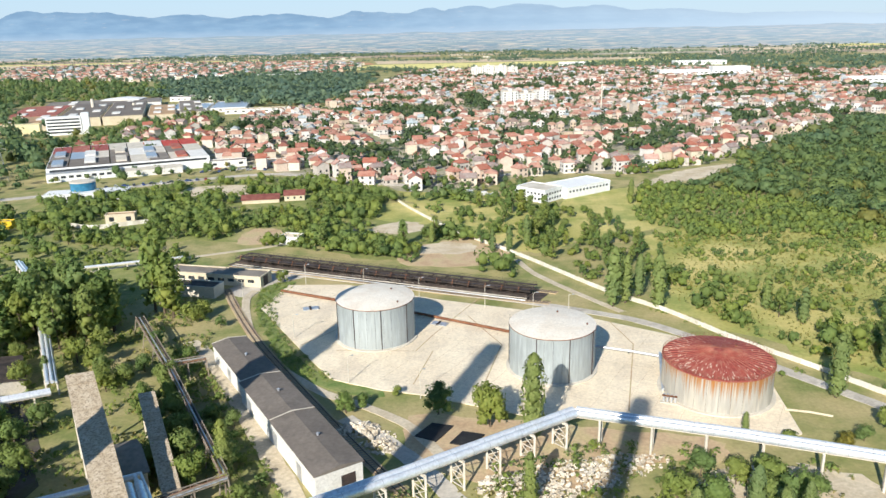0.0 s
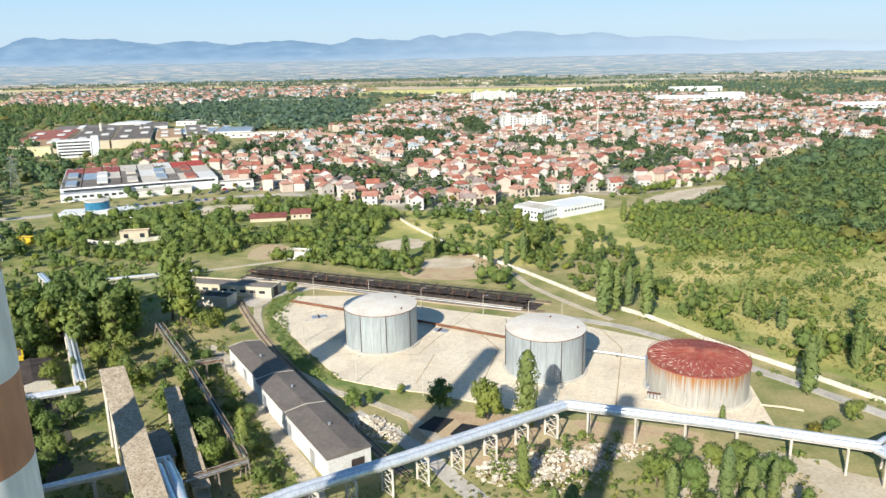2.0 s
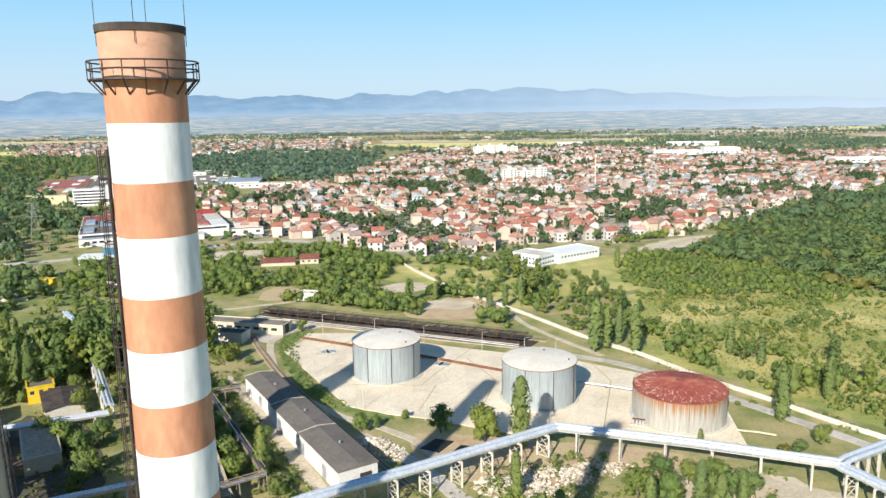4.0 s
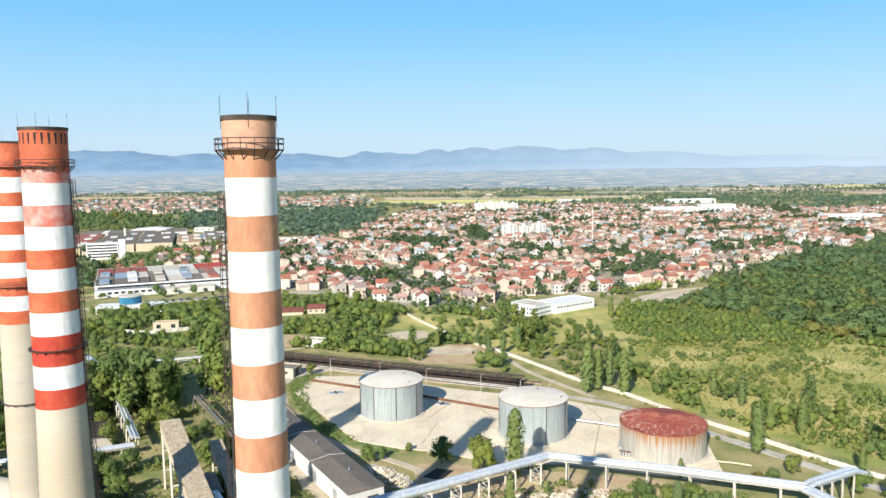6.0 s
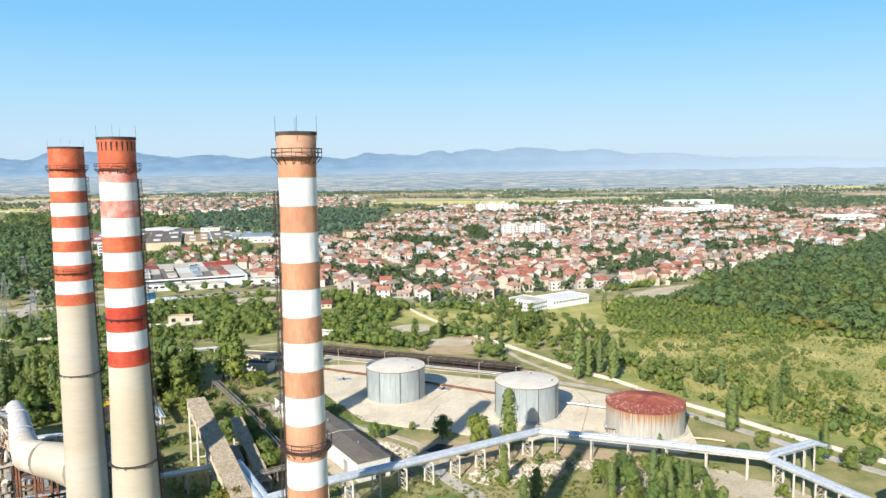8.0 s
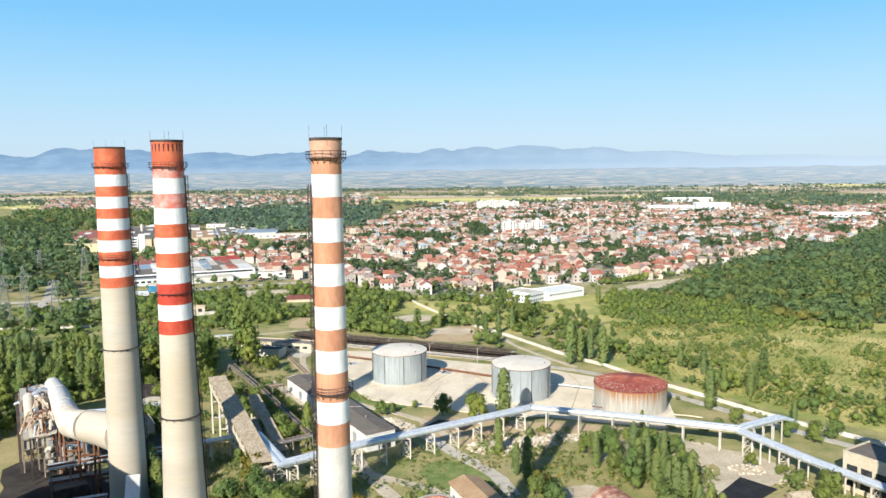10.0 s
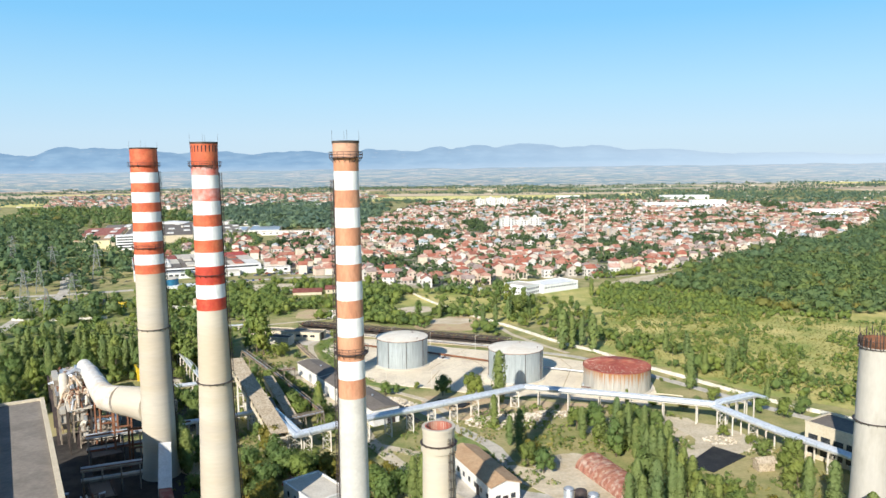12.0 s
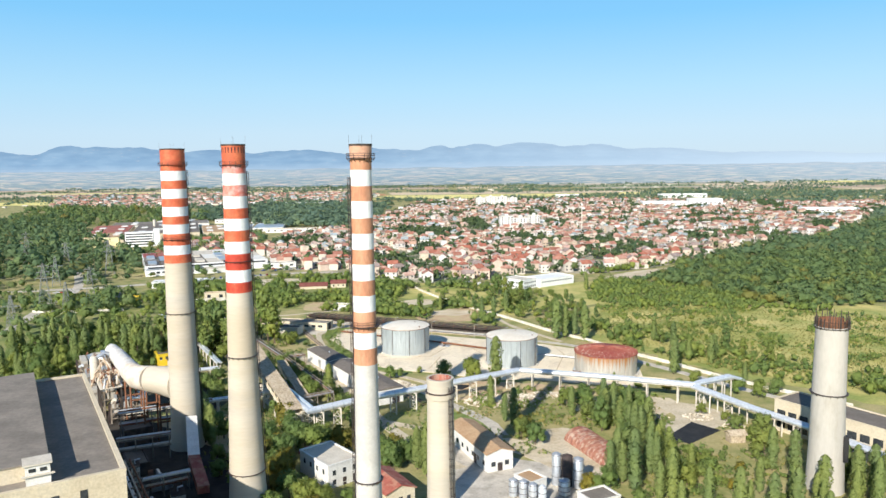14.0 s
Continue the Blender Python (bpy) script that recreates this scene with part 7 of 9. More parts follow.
for x, y in scatter([(-140, 440), (-144, 478), (-122, 474), (-104, 462), (-98, 438), (-116, 428)], 8.0, 42):
    tree(tree_rng.choice(["tall", "tall", "broad"]), x, y, tree_rng.uniform(0.85, 1.2))
for x, y in scatter([(-66, 286), (-66, 262), (-52, 240), (-30, 222), (-10, 240), (-14, 284), (-40, 300)], 7.0, 43):
    if math.hypot(x + 51, y - 231) > 9 and not inside([(-50, 264), (-38, 246), (-26, 232), (-18, 222), (-4, 228), (-8, 256), (-24, 266), (-30, 284), (-50, 280)], x, y):
        tree(tree_rng.choice(["broad", "broad", "bush", "yellow"]), x, y, tree_rng.uniform(0.6, 0.95))
for x, y in scatter([(44, 256), (70, 256), (92, 258), (116, 262), (120, 236), (90, 222), (50, 226)], 6.5, 44):
    if math.hypot(x - 102.3, y - 247) > 8 and not inside([(43, 258), (52, 300), (60, 296), (56, 258)], x, y):
        low = 66 < x < 96 and y > 236
        k = tree_rng.choice(["bush", "bush", "yellow", "bush"] if low else ["broad", "poplar", "poplar", "bush"])
        tree(k, x, y, tree_rng.uniform(0.3, 0.45) if k == "yellow" else tree_rng.uniform(0.45, 0.85))

for x, y in scatter([(46, 322), (60, 328), (69, 320), (66, 304), (70, 287), (80, 270), (70, 256), (60, 258), (58, 276), (57, 292), (50, 306)], 5.2, 60, 0.6):
    if not any(inside(q, x, y) for q in PAVED):
        k = "bush" if x > 66 and 252 < y < 294 else tree_rng.choice(["tall", "poplar", "poplar", "broad", "bush", "bush"])
        tree(k, x, y, tree_rng.uniform(0.5, 0.85) if k != "bush" else tree_rng.uniform(1.0, 1.6))
for x, y in scatter([(-84, 412), (-66, 414), (-42, 360), (-36, 342), (-44, 336), (-62, 350), (-74, 380)], 6.4, 66, 0.6):
    tree(tree_rng.choice(["bush", "bush", "broad"]), x, y, tree_rng.uniform(0.5, 0.8))
verge_weeds = [p for p in scatter([(-74, 430), (-56, 394), (-34, 346), (-28, 330), (-34, 330), (-50, 362), (-70, 404), (-82, 430)], 1.7, 67, 0.6) if noise.noise(Vector((p[0] / 6, p[1] / 6, 3))) > -0.1]
canopy("weeds", "uneven green weeds along the service road", verge_weeds, (0.25, 1.0), 20, M["scrubleaf"], 67, 0.34, 0.0, "scrub")
fence_scrub = [p for p in scatter([(60, 484), (78, 462), (92, 432), (106, 410), (118, 390), (134, 368), (160, 342), (200, 330), (190, 365), (160, 400), (134, 432), (112, 474), (94, 512), (72, 502)], 5.0, 45) if noise.noise(Vector((p[0] / 16, p[1] / 16, 11))) > -0.08]
canopy("scrub", "green bushes and young trees along the outer side of the fence", fence_scrub, (0.9, 3.0), 70, M["scrubleaf"], 45, 0.19, 0.3, "scrub")
dry = scatter([(78, 470), (88, 520), (94, 566), (150, 566), (185, 552), (250, 520), (235, 400), (175, 345), (140, 364), (114, 397), (92, 432)], 2.5, 46)
canopy("dry_grass", "tufts of dry yellow grass over the meadow", dry, (0.2, 0.75), 8, M["dryweed"], 46, 0.5, 0.0, "grass")
dry2 = [p for p in scatter([(-135, 480), (-84, 484), (-52, 372), (-30, 325), (-6, 345), (30, 338), (78, 350), (104, 310), (110, 270), (60, 240), (-10, 285), (-30, 300), (-70, 258), (-100, 330), (-125, 400)], 2.6, 47) if noise.noise(Vector((p[0] / 11, p[1] / 11, 15))) > 0.0 and not inside([(-27, 340), (-70, 425), (-54, 432), (-10, 345)], *p) and not inside([(2, 292), (22, 276), (46, 262), (40, 244), (22, 232), (4, 240), (-2, 262)], *p)]
dry2 = [p for p in dry2 if not any(inside(q, *p) for q in PAVED)]
canopy("dry_grass", "tufts of dry grass between the buildings", dry2, (0.2, 0.7), 10, M["dryweed"], 47, 0.5, 0.0, "grass")

canopy("scrub", "bushes and small trees beside the pylons", [p for p in scatter([(-196, 520), (-250, 520), (-300, 600), (-290, 660), (-225, 650), (-198, 610)], 6.5, 48, rough=20) if noise.noise(Vector((p[0] / 20, p[1] / 20, 2))) > 0.0], (1.0, 3.4), 56, M["scrubleaf"], 48, 0.26, 0.2, "scrub")

verge = [p for p in scatter([(-22, 690), (-10, 648), (10, 596), (38, 540), (56, 556), (60, 600), (50, 636), (20, 690)], 5.5, 49, rough=14) if noise.noise(Vector((p[0] / 17, p[1] / 17, 6))) > -0.02]
canopy("scrub", "bushes and young trees between the fence and the warehouse", verge, (0.8, 2.8), 60, M["scrubleaf"], 49, 0.24, 0.2, "scrub")
for x, y, h in ((40, 618, 13), (36, 622, 14), (33, 626, 12), (44, 612, 11), (20, 636, 9), (12, 660, 10), (50, 606, 12), (48, 590, 11), (44, 572, 12), (30, 600, 8)):
    tree("tall", x, y, h / 16.5 * 1.1, h / 16.5)
for x, y in scatter([(60, 492), (52, 520), (56, 560), (74, 566), (92, 540), (90, 500), (78, 478)], 10, 50):
    tree(tree_rng.choice(["tall", "broad", "broad"]), x, y, tree_rng.uniform(0.35, 0.6))

for x, y in scatter([(-200, 566), (-176, 500), (-128, 444), (-104, 498), (-100, 542), (-140, 572)], 14, 52):
    tree(tree_rng.choice(["broad", "bush", "bush"]), x, y, tree_rng.uniform(0.35, 0.6))
canopy("scrub", "green bushes and tall grass under the old pipe rack", [p for p in scatter([(-200, 566), (-176, 500), (-128, 444), (-104, 498), (-100, 548), (-140, 572)], 5.0, 54, rough=12) if noise.noise(Vector((p[0] / 15, p[1] / 15, 4))) > -0.1], (0.7, 2.4), 50, M["scrubleaf"], 54, 0.2, 0.1, "scrub")
heapweeds = [p for p in scatter([(4, 344), (14, 332), (30, 330), (50, 346), (60, 356), (36, 362), (18, 356)], 1.9, 53) if noise.noise(Vector((p[0] / 5, p[1] / 5, 2))) > 0.05]
canopy("weeds", "yellow-green weeds growing through the rubble", heapweeds, (0.4, 1.2), 26, M["scrubleaf"], 53, 0.3, 0.2, "scrub")

canopy("scrub", "green trees and bushes along the mown field's far side", [(112 + 96 * k / 44 + (k * 37 % 7) - 3, 728 + 76 * (k / 44) ** 1.1 + (k * 53 % 9) - 2) for k in range(45)], (1.2, 3.4), 60, M["scrubleaf"], 55, 0.2, 0.2, "scrub")

canopy("scrub", "green undergrowth under the trees beside the boiler hall", [p for p in scatter([(-122, 430), (-190, 515), (-222, 440), (-178, 325), (-150, 325), (-148, 390)], 5.2, 56, rough=8)], (0.9, 2.4), 50, M["scrubleaf"], 56, 0.2, 0.1, "scrub")


# ---- town ----
M["tile"] = material("terracotta_roof_tiles", (0.36, 0.155, 0.11), (0.44, 0.23, 0.165), 0.3, 0.8, fine=1.5, bump=0.1, own=[(1, 1, 1), (0.82, 0.76, 0.76), (1.1, 1.25, 1.3), (0.68, 0.58, 0.58), (1.2, 1.6, 1.8), (0.9, 0.7, 0.65), (0.75, 1.2, 1.5)])
M["tile_many"] = material("terracotta_town_roofs", (0.35, 0.185, 0.135), (0.43, 0.255, 0.195), 0.2, 0.8, fine=0.8, bump=0, piece=[(1, 1, 1), (0.85, 0.8, 0.8), (1.05, 1.15, 1.1), (0.68, 0.6, 0.6), (1.2, 1.6, 1.8), (0.9, 0.7, 0.65), (0.8, 1.6, 2.2), (0.6, 0.8, 0.9)])
M["housewall"] = material("rendered_house_wall", (0.66, 0.63, 0.59), (0.60, 0.565, 0.51), 0.3, 0.85, fine=1.5, own=[(1, 1, 1), (1.0, 0.9, 0.75), (0.95, 0.8, 0.7), (1.05, 1.05, 1.05), (0.8, 0.76, 0.72), (1.0, 0.93, 0.85)])
M["wall_many"] = material("rendered_town_walls", (0.68, 0.65, 0.61), (0.60, 0.565, 0.515), 0.2, 0.85, fine=0.8, bump=0, piece=[(1, 1, 1), (0.95, 0.85, 0.72), (0.82, 0.68, 0.6), (1.1, 1.1, 1.1), (0.66, 0.62, 0.58), (0.95, 0.9, 0.84), (0.75, 0.62, 0.5)])
M["towntree"] = foliage("town_garden_trees", [(0.100, 0.140, 0.075), (0.118, 0.160, 0.084), (0.140, 0.182, 0.096)], crowns=TINTS[:-1])
M["townground"] = material("gardens_and_lanes", (0.30, 0.28, 0.18), (0.48, 0.42, 0.33), 0.06, 0.95, c3=(0.18, 0.22, 0.08), scale3=0.05, amount3=0.8, fine=0.5, bump=0)

TOWN = [(-200, 930), (-150, 815), (-95, 765), (-60, 730), (-33, 712), (-20, 690), (20, 690), (45, 730), (80, 745), (122, 738), (160, 760), (200, 800), (250, 868), (366, 1000), (450, 1085), (560, 1240), (740, 1560), (960, 1900), (640, 2010), (293, 2260), (-60, 2200), (-110, 1640), (-150, 1290), (-210, 1190)]
sheet("town_ground", TOWN, 0.05, M["townground"], "gardens and lanes between the town houses", "ground", 0.0, 3)


def house_meshes(w, d, h, rise, hip):
    wall = Shape().box(-w / 2, -d / 2, 0, w / 2, d / 2, h)
    roof = Shape()
    o = 0.5
    x, y = w / 2 + o, d / 2 + o
    e = x * hip
    if hip < 0.1:
        # upright gable ends belong to the wall
        for sx in (-1, 1):
            g = (x - o) * sx
            wall.add([(g, -y + o, h), (g, y - o, h), (g, 0, h + rise * 0.86), (g - 0.3 * sx, -y + o, h), (g - 0.3 * sx, y - o, h), (g - 0.3 * sx, 0, h + rise * 0.86)], [(0, 1, 2), (3, 5, 4), (0, 2, 5, 3), (1, 4, 5, 2), (0, 3, 4, 1)])
        ridge_ = [(sx * x, yy, zz) for sx in (-1, 1) for yy, zz in ((-y, h), (0, h + rise), (y, h), (y, h - 0.25), (0, h + rise - 0.25), (-y, h - 0.25))]
        roof.add(ridge_, [(0, 1, 7, 6), (1, 2, 8, 7), (2, 3, 9, 8), (3, 4, 10, 9), (4, 5, 11, 10), (5, 0, 6, 11), (0, 5, 4, 1), (1, 4, 3, 2), (6, 7, 10, 11), (7, 8, 9, 10)])
    else:
        roof.add([(-x, -y, h), (x, -y, h), (x, y, h), (-x, y, h), (-x, -y, h - 0.25), (x, -y, h - 0.25), (x, y, h - 0.25), (-x, y, h - 0.25), (-x + e, 0, h + rise), (x - e, 0, h + rise)], [(0, 1, 9, 8), (2, 3, 8, 9), (1, 2, 9), (3, 0, 8), (0, 4, 5, 1), (1, 5, 6, 2), (2, 6, 7, 3), (3, 7, 4, 0), (4, 7, 6, 5)])
    stack = Shape().box(w * 0.15, 0.3, h + rise * 0.3, w * 0.15 + 0.6, 1.0, h + rise + 0.7)
    return wall.mesh("wall", M["housewall"]), roof.mesh("roof", M["tile"]), stack.mesh("chimney", M["redsheet"]), (w, d, h)


HOUSES = [house_meshes(*a) for a in ((7.4, 6.8, 5.8, 2.2, 0.8), (7.8, 7.2, 5.8, 2.3, 0.3), (9.4, 6.8, 5.8, 2.4, 0.02), (7.4, 7.4, 7.2, 2.2, 0.98), (8.5, 7.6, 6.8, 2.6, 0.02), (8, 6, 3.2, 2.0, 0.02), (6, 5, 2.8, 1.7, 0.02), (7.0, 8.2, 8.2, 2.5, 0.02))]
WIN = Shape().box(-0.65, -0.05, 0, 0.65, 0.05, 1.4).mesh("window", M["glass"])
BALC = Shape().box(-1.7, -1.1, 0, 1.7, 0, 0.15).box(-1.7, -1.1, 0.15, 1.7, -1.0, 1.0).box(-1.7, -1.0, 0.15, -1.6, 0, 1.0).box(1.6, -1.0, 0.15, 1.7, 0, 1.0).mesh("balcony", M["whitewall"])
rnd = random.Random(11)
# rows of lots along the town's slightly turned street grid
lots = []
ca, sa = math.cos(radians(14)), math.sin(radians(14))
for i in range(-62, 122):
    for j in range(0, 162):
        u, v = -350 + i * 11.6 + rnd.uniform(-3.6, 3.6), j * 13.2 + rnd.uniform(-4, 4)
        if j % 8 == 7 or i % 13 == 12 or rnd.random() < 0.16:
            continue
        x, y = u * ca - v * sa + 250, 600 + u * sa + v * ca
        if inside(TOWN, x, y):
            lots.append((x, y))
BIGS = [(70, 108, 1235, 1300), (40, 165, 1990, 2110), (420, 600, 1800, 1900), (430, 700, 1530, 1600)]
lots = [p for p in lots if not any(a < p[0] < b and c < p[1] < d for a, b, c, d in BIGS)]
lots.sort(key=lambda p: p[1])
green = [p for p in lots if noise.noise(Vector((p[0] / 70, p[1] / 90, 1))) > 0.17]
built = [p for p in lots if noise.noise(Vector((p[0] / 70, p[1] / 90, 1))) <= 0.17]
for n, (x, y) in enumerate(built[:240]):
    wall, roof, stack, (w, d, h) = rnd.choice(HOUSES)
    t = thing("house", "rendered town house with a red tiled roof", "house", pose(x, y, 0, 0, 0, 14 + rnd.choice([0, 90]) + rnd.uniform(-20, 20)), "town houses")
    for name, data in (("wall", wall), ("roof", roof), ("chimney", stack))[: 3 if n < 120 else 2]:
        ob = new(name, data)
        ob.parent = t
    if n < 34:
        for k in range(int(h // 2.8)):
            for side in (0, 90, 270):
                half, run = (d / 2, w) if side == 0 else (w / 2, d)
                for c in ((-0.25, 0.25) if run < 9.5 else (-0.3, 0, 0.3)):
                    ob = new("window", WIN)
                    ob.parent = t
                    ob.matrix_basis = pose(0, 0, 0, 0, 0, side) @ pose(c * run, -half, 1.0 + 2.8 * k)
        if h > 6 and rnd.random() < 0.6:
            ob = new("balcony", BALC)
            ob.parent = t
            ob.matrix_basis = pose(0, -d / 2, 2.9)
walls, roofs, wins = Shape(), Shape(), Shape()
for x, y in built[240:]:
    w, d, h = rnd.uniform(5.2, 9.8), rnd.uniform(5.2, 7.8), rnd.choice([2.8, 3.2, 4.6, 5.6, 6.0, 6.8, 8.2])
    a = radians(14 + rnd.choice([0, 90]) + rnd.uniform(-22, 22))
    c, s = math.cos(a), math.sin(a)
    turn = lambda px, py, pz: (x + px * c - py * s, y + px * s + py * c, pz)  # noqa: E731
    box8 = [(px * w / 2, py * d / 2, pz) for pz in (0, h) for px, py in ((-1, -1), (1, -1), (1, 1), (-1, 1))]
    walls.add([turn(*p) for p in box8], [(0, 1, 5, 4), (1, 2, 6, 5), (2, 3, 7, 6), (3, 0, 4, 7), (4, 5, 6, 7)])
    if rnd.random() < 0.12:
        continue
    o, rise, hip = 0.5, rnd.uniform(2.0, 3.2), rnd.choice([0.0, 0.0, 0.3, 0.6, 0.9])
    xx, yy = w / 2 + o, d / 2 + o
    e = xx * hip
    r10 = [(-xx, -yy, h), (xx, -yy, h), (xx, yy, h), (-xx, yy, h), (-xx + e, 0, h + rise), (xx - e, 0, h + rise)]
    roofs.add([turn(*p) for p in r10], [(0, 1, 5, 4), (2, 3, 4, 5), (0, 3, 2, 1)] + ([(1, 2, 5), (3, 0, 4)] if hip else []))
    if not hip:
        for sx in (-1, 1):
            walls.add([turn(sx * w / 2, -d / 2, h), turn(sx * w / 2, d / 2, h), turn(sx * w / 2, 0, h + rise * 0.9)], [(0, 1, 2)])
    for k in range(int(h // 2.8)):
        for f in (-0.28, 0.28):
            for face in ((f * w, -d / 2 - 0.04, 1), (-w / 2 - 0.04, f * d, 0)):
                px, py, along = face
                z0 = 1.0 + 2.8 * k
                ex, ey = (0.7, 0) if along else (0, 0.7)
                wins.add([turn(px - ex, py - ey, z0), turn(px + ex, py + ey, z0), turn(px + ex, py + ey, z0 + 1.4), turn(px - ex, py - ey, z0 + 1.4)], [(0, 1, 2, 3)])


def raw(name, shape, mat, label, category):
    me = bpy.data.meshes.new(name)
    me.from_pydata(shape.v, [], shape.f)
    me.materials.append(mat)
    return tagged(new(name, me), label, category, kind="stuff")


raw("town_walls", walls, M["wall_many"], "pale rendered walls of the closely built town", "houses")
raw("town_roofs", roofs, M["tile_many"], "red and orange tiled roofs of the closely built town", "houses")
raw("town_windows", wins, M["glass"], "dark windows of the closely built town", "houses")
town_trees = [(x + rnd.uniform(-7, 7), y + rnd.uniform(-7, 7)) for x, y in green for k in (0, 1, 2)] + [(x + rnd.uniform(4, 10), y + rnd.uniform(-9, 9)) for x, y in lots for k in (0, 1, 2) if rnd.random() < 0.42]
canopy("town_trees", "garden trees between the town houses", town_trees, (1.8, 4.8), 15, M["towntree"], 51, 0.32, 0.35, "trees")

# second part of town, far off
walls, roofs = Shape(), Shape()
FAR_TOWN = [(-954, 2150), (-1300, 3000), (-900, 3100), (-420, 3050), (-210, 2800), (-230, 2250), (-420, 2150), (-560, 2060)]
for x, y in scatter(FAR_TOWN, 32, 61):
    w, d, h = rnd.uniform(10, 16), rnd.uniform(8, 12), rnd.choice([4.5, 6.5, 8.5])
    walls.box(x - w / 2, y - d / 2, 0, x + w / 2, y + d / 2, h)
    roofs.add([(x - w / 2 - 0.5, y - d / 2 - 0.5, h), (x + w / 2 + 0.5, y - d / 2 - 0.5, h), (x + w / 2 + 0.5, y + d / 2 + 0.5, h), (x - w / 2 - 0.5, y + d / 2 + 0.5, h), (x - w / 4, y, h + 3), (x + w / 4, y, h + 3)], [(0, 1, 5, 4), (2, 3, 4, 5), (1, 2, 5), (3, 0, 4)])
raw("far_town_walls", walls, M["wall_many"], "pale walls of houses in the far part of town", "houses")
raw("far_town_roofs", roofs, M["tile_many"], "red roofs of houses in the far part of town", "houses")
canopy("far_town_trees", "trees among the houses in the far part of town", scatter(FAR_TOWN, 15, 62), (3.0, 5.6), 9, M["hazedwoods"], 61, 0.32, 0.3, "trees")


# ---- apartment blocks and large sheds ----
def apartment(x, y, rz, w, d, floors, label):
    t = thing("apartment_block", label, "apartment block", pose(x, y, 0, 0, 0, rz), "apartment blocks")
    h = floors * 2.9 + 1.0
    Shape().box(0, 0, 0, w, d, h).part("wall", M["whitewall"], t)
    Shape().box(-0.3, -0.3, h, w + 0.3, d + 0.3, h + 0.5).part("roof", M["concrete"], t)
    Shape().box(w * 0.4, d * 0.3, h + 0.5, w * 0.4 + 4, d * 0.3 + 4, h + 3.2).part("lift_house", M["whitewall"], t)
    n = int(w / 4)
    for k in range(floors):
        for j in range(n):
            c = (j + 0.5) * w / n
            if j % 3 == 1:
                Shape().box(c - 1.5, -1.1, 0.9 + 2.9 * k, c + 1.5, 0.02, 1.9 + 2.9 * k).part("balcony", M["concrete"], t)
            else:
                Shape().box(c - 0.9, -0.06, 1.2 + 2.9 * k, c + 0.9, 0.05, 2.7 + 2.9 * k).part("window", M["glass"], t)


apartment(76, 1250, 8, 18, 13, 6, "white six-storey apartment block in the town")
apartment(94, 1256, 8, 22, 13, 5, "white five-storey apartment block in the town")
apartment(116, 1262, 8, 16, 13, 6, "white six-storey apartment block in the town")
for k, (x, y, w, f) in enumerate(((70, 2070, 20, 5), (92, 2062, 24, 6), (118, 2050, 22, 6), (142, 2040, 20, 5), (-20, 2130, 30, 3), (20, 2160, 30, 3))):
    apartment(x, y, 6, w, 14, f, "white apartment block at the far side of town")
for x, y, w, d, h, lab in ((410, 1870, 90, 40, 10, "long white factory hall beyond the town"), (500, 1845, 66, 34, 16, "tall white factory hall beyond the town"), (620, 1560, 90, 30, 9, "long white hall at the edge of town"), (560, 2350, 120, 40, 9, "pale hall in the far plain"), (300, 2450, 70, 30, 8, "pale hall in the far plain"), (95, 1290, 46, 30, 9, "white hall behind the apartment blocks"), (-560, 2130, 110, 26, 8, "long pale hall before the far houses"), (-380, 2110, 90, 22, 8, "long pale hall before the far houses")):
    simple_building("factory_hall", lab, x, y, -6, w, d, h, M["white"], M["whitewall"], "flat", 0, [("f", 6, w - 6, int(w / 9), h * 0.45, 1.6, 5)], group="far halls")
mast = thing("radio_mast", "slim pale mast standing among the houses", "mast", pose(170, 1130, 0))
Shape().tube([(0, 0, 0), (0, 0, 30), (0, 0, 42)], [0.8, 0.6, 0.35], 8).part("pole", M["concrete"], mast)
Shape().lathe([(0.4, 38), (1.2, 38), (1.2, 40), (0.4, 40)], 10).part("antenna_ring", M["whitewall"], mast)

# white warehouse at the town's edge
simple_building("white_warehouse", "white warehouse with many small windows and a grey roof", 55, 645, 41, 17, 22, 6.6, M["white"], M["concrete"], "flat", 0, [("f", 2, 15, 6, 4.0, 1.2, 1.4), ("f", 2, 15, 6, 1.2, 1.2, 1.4), ("l", 2, 20, 8, 4.0, 1.2, 1.4), ("l", 2, 20, 8, 1.2, 1.2, 1.4)], [("l", 16, 3, 3)])
simple_building("white_warehouse", "long white warehouse hall with a bright roof", 67.9, 656.2, 41, 37, 20, 5.6, M["white"], M["white"], "flat", 0, [("f", 3, 34, 12, 3.2, 1.1, 1.4)])
for k, (x, y, mat) in enumerate(((24, 672, "whitewall"), (30, 668, "whitewall"), (27, 664, "aluminium"), (16, 678, "white"))):
    t = thing("parked_van", "white van parked beside the warehouse", "van", pose(x, y, 0, 0, 0, 36 + 90 * (k % 2)), "parked vans")
    Shape().box(-2.6, -1, 0.5, 1.6, 1, 2.5).part("body", M[mat], t)
    Shape().box(1.6, -0.95, 0.5, 2.6, 0.95, 1.6).part("bonnet", M[mat], t)
    for wx in (-1.6, 1.7):
        for wy in (-1.0, 0.78):
            Shape().tube([(wx, wy, 0.4), (wx, wy + 0.22, 0.4)], 0.4, 10).part("wheel", M["coal"], t)


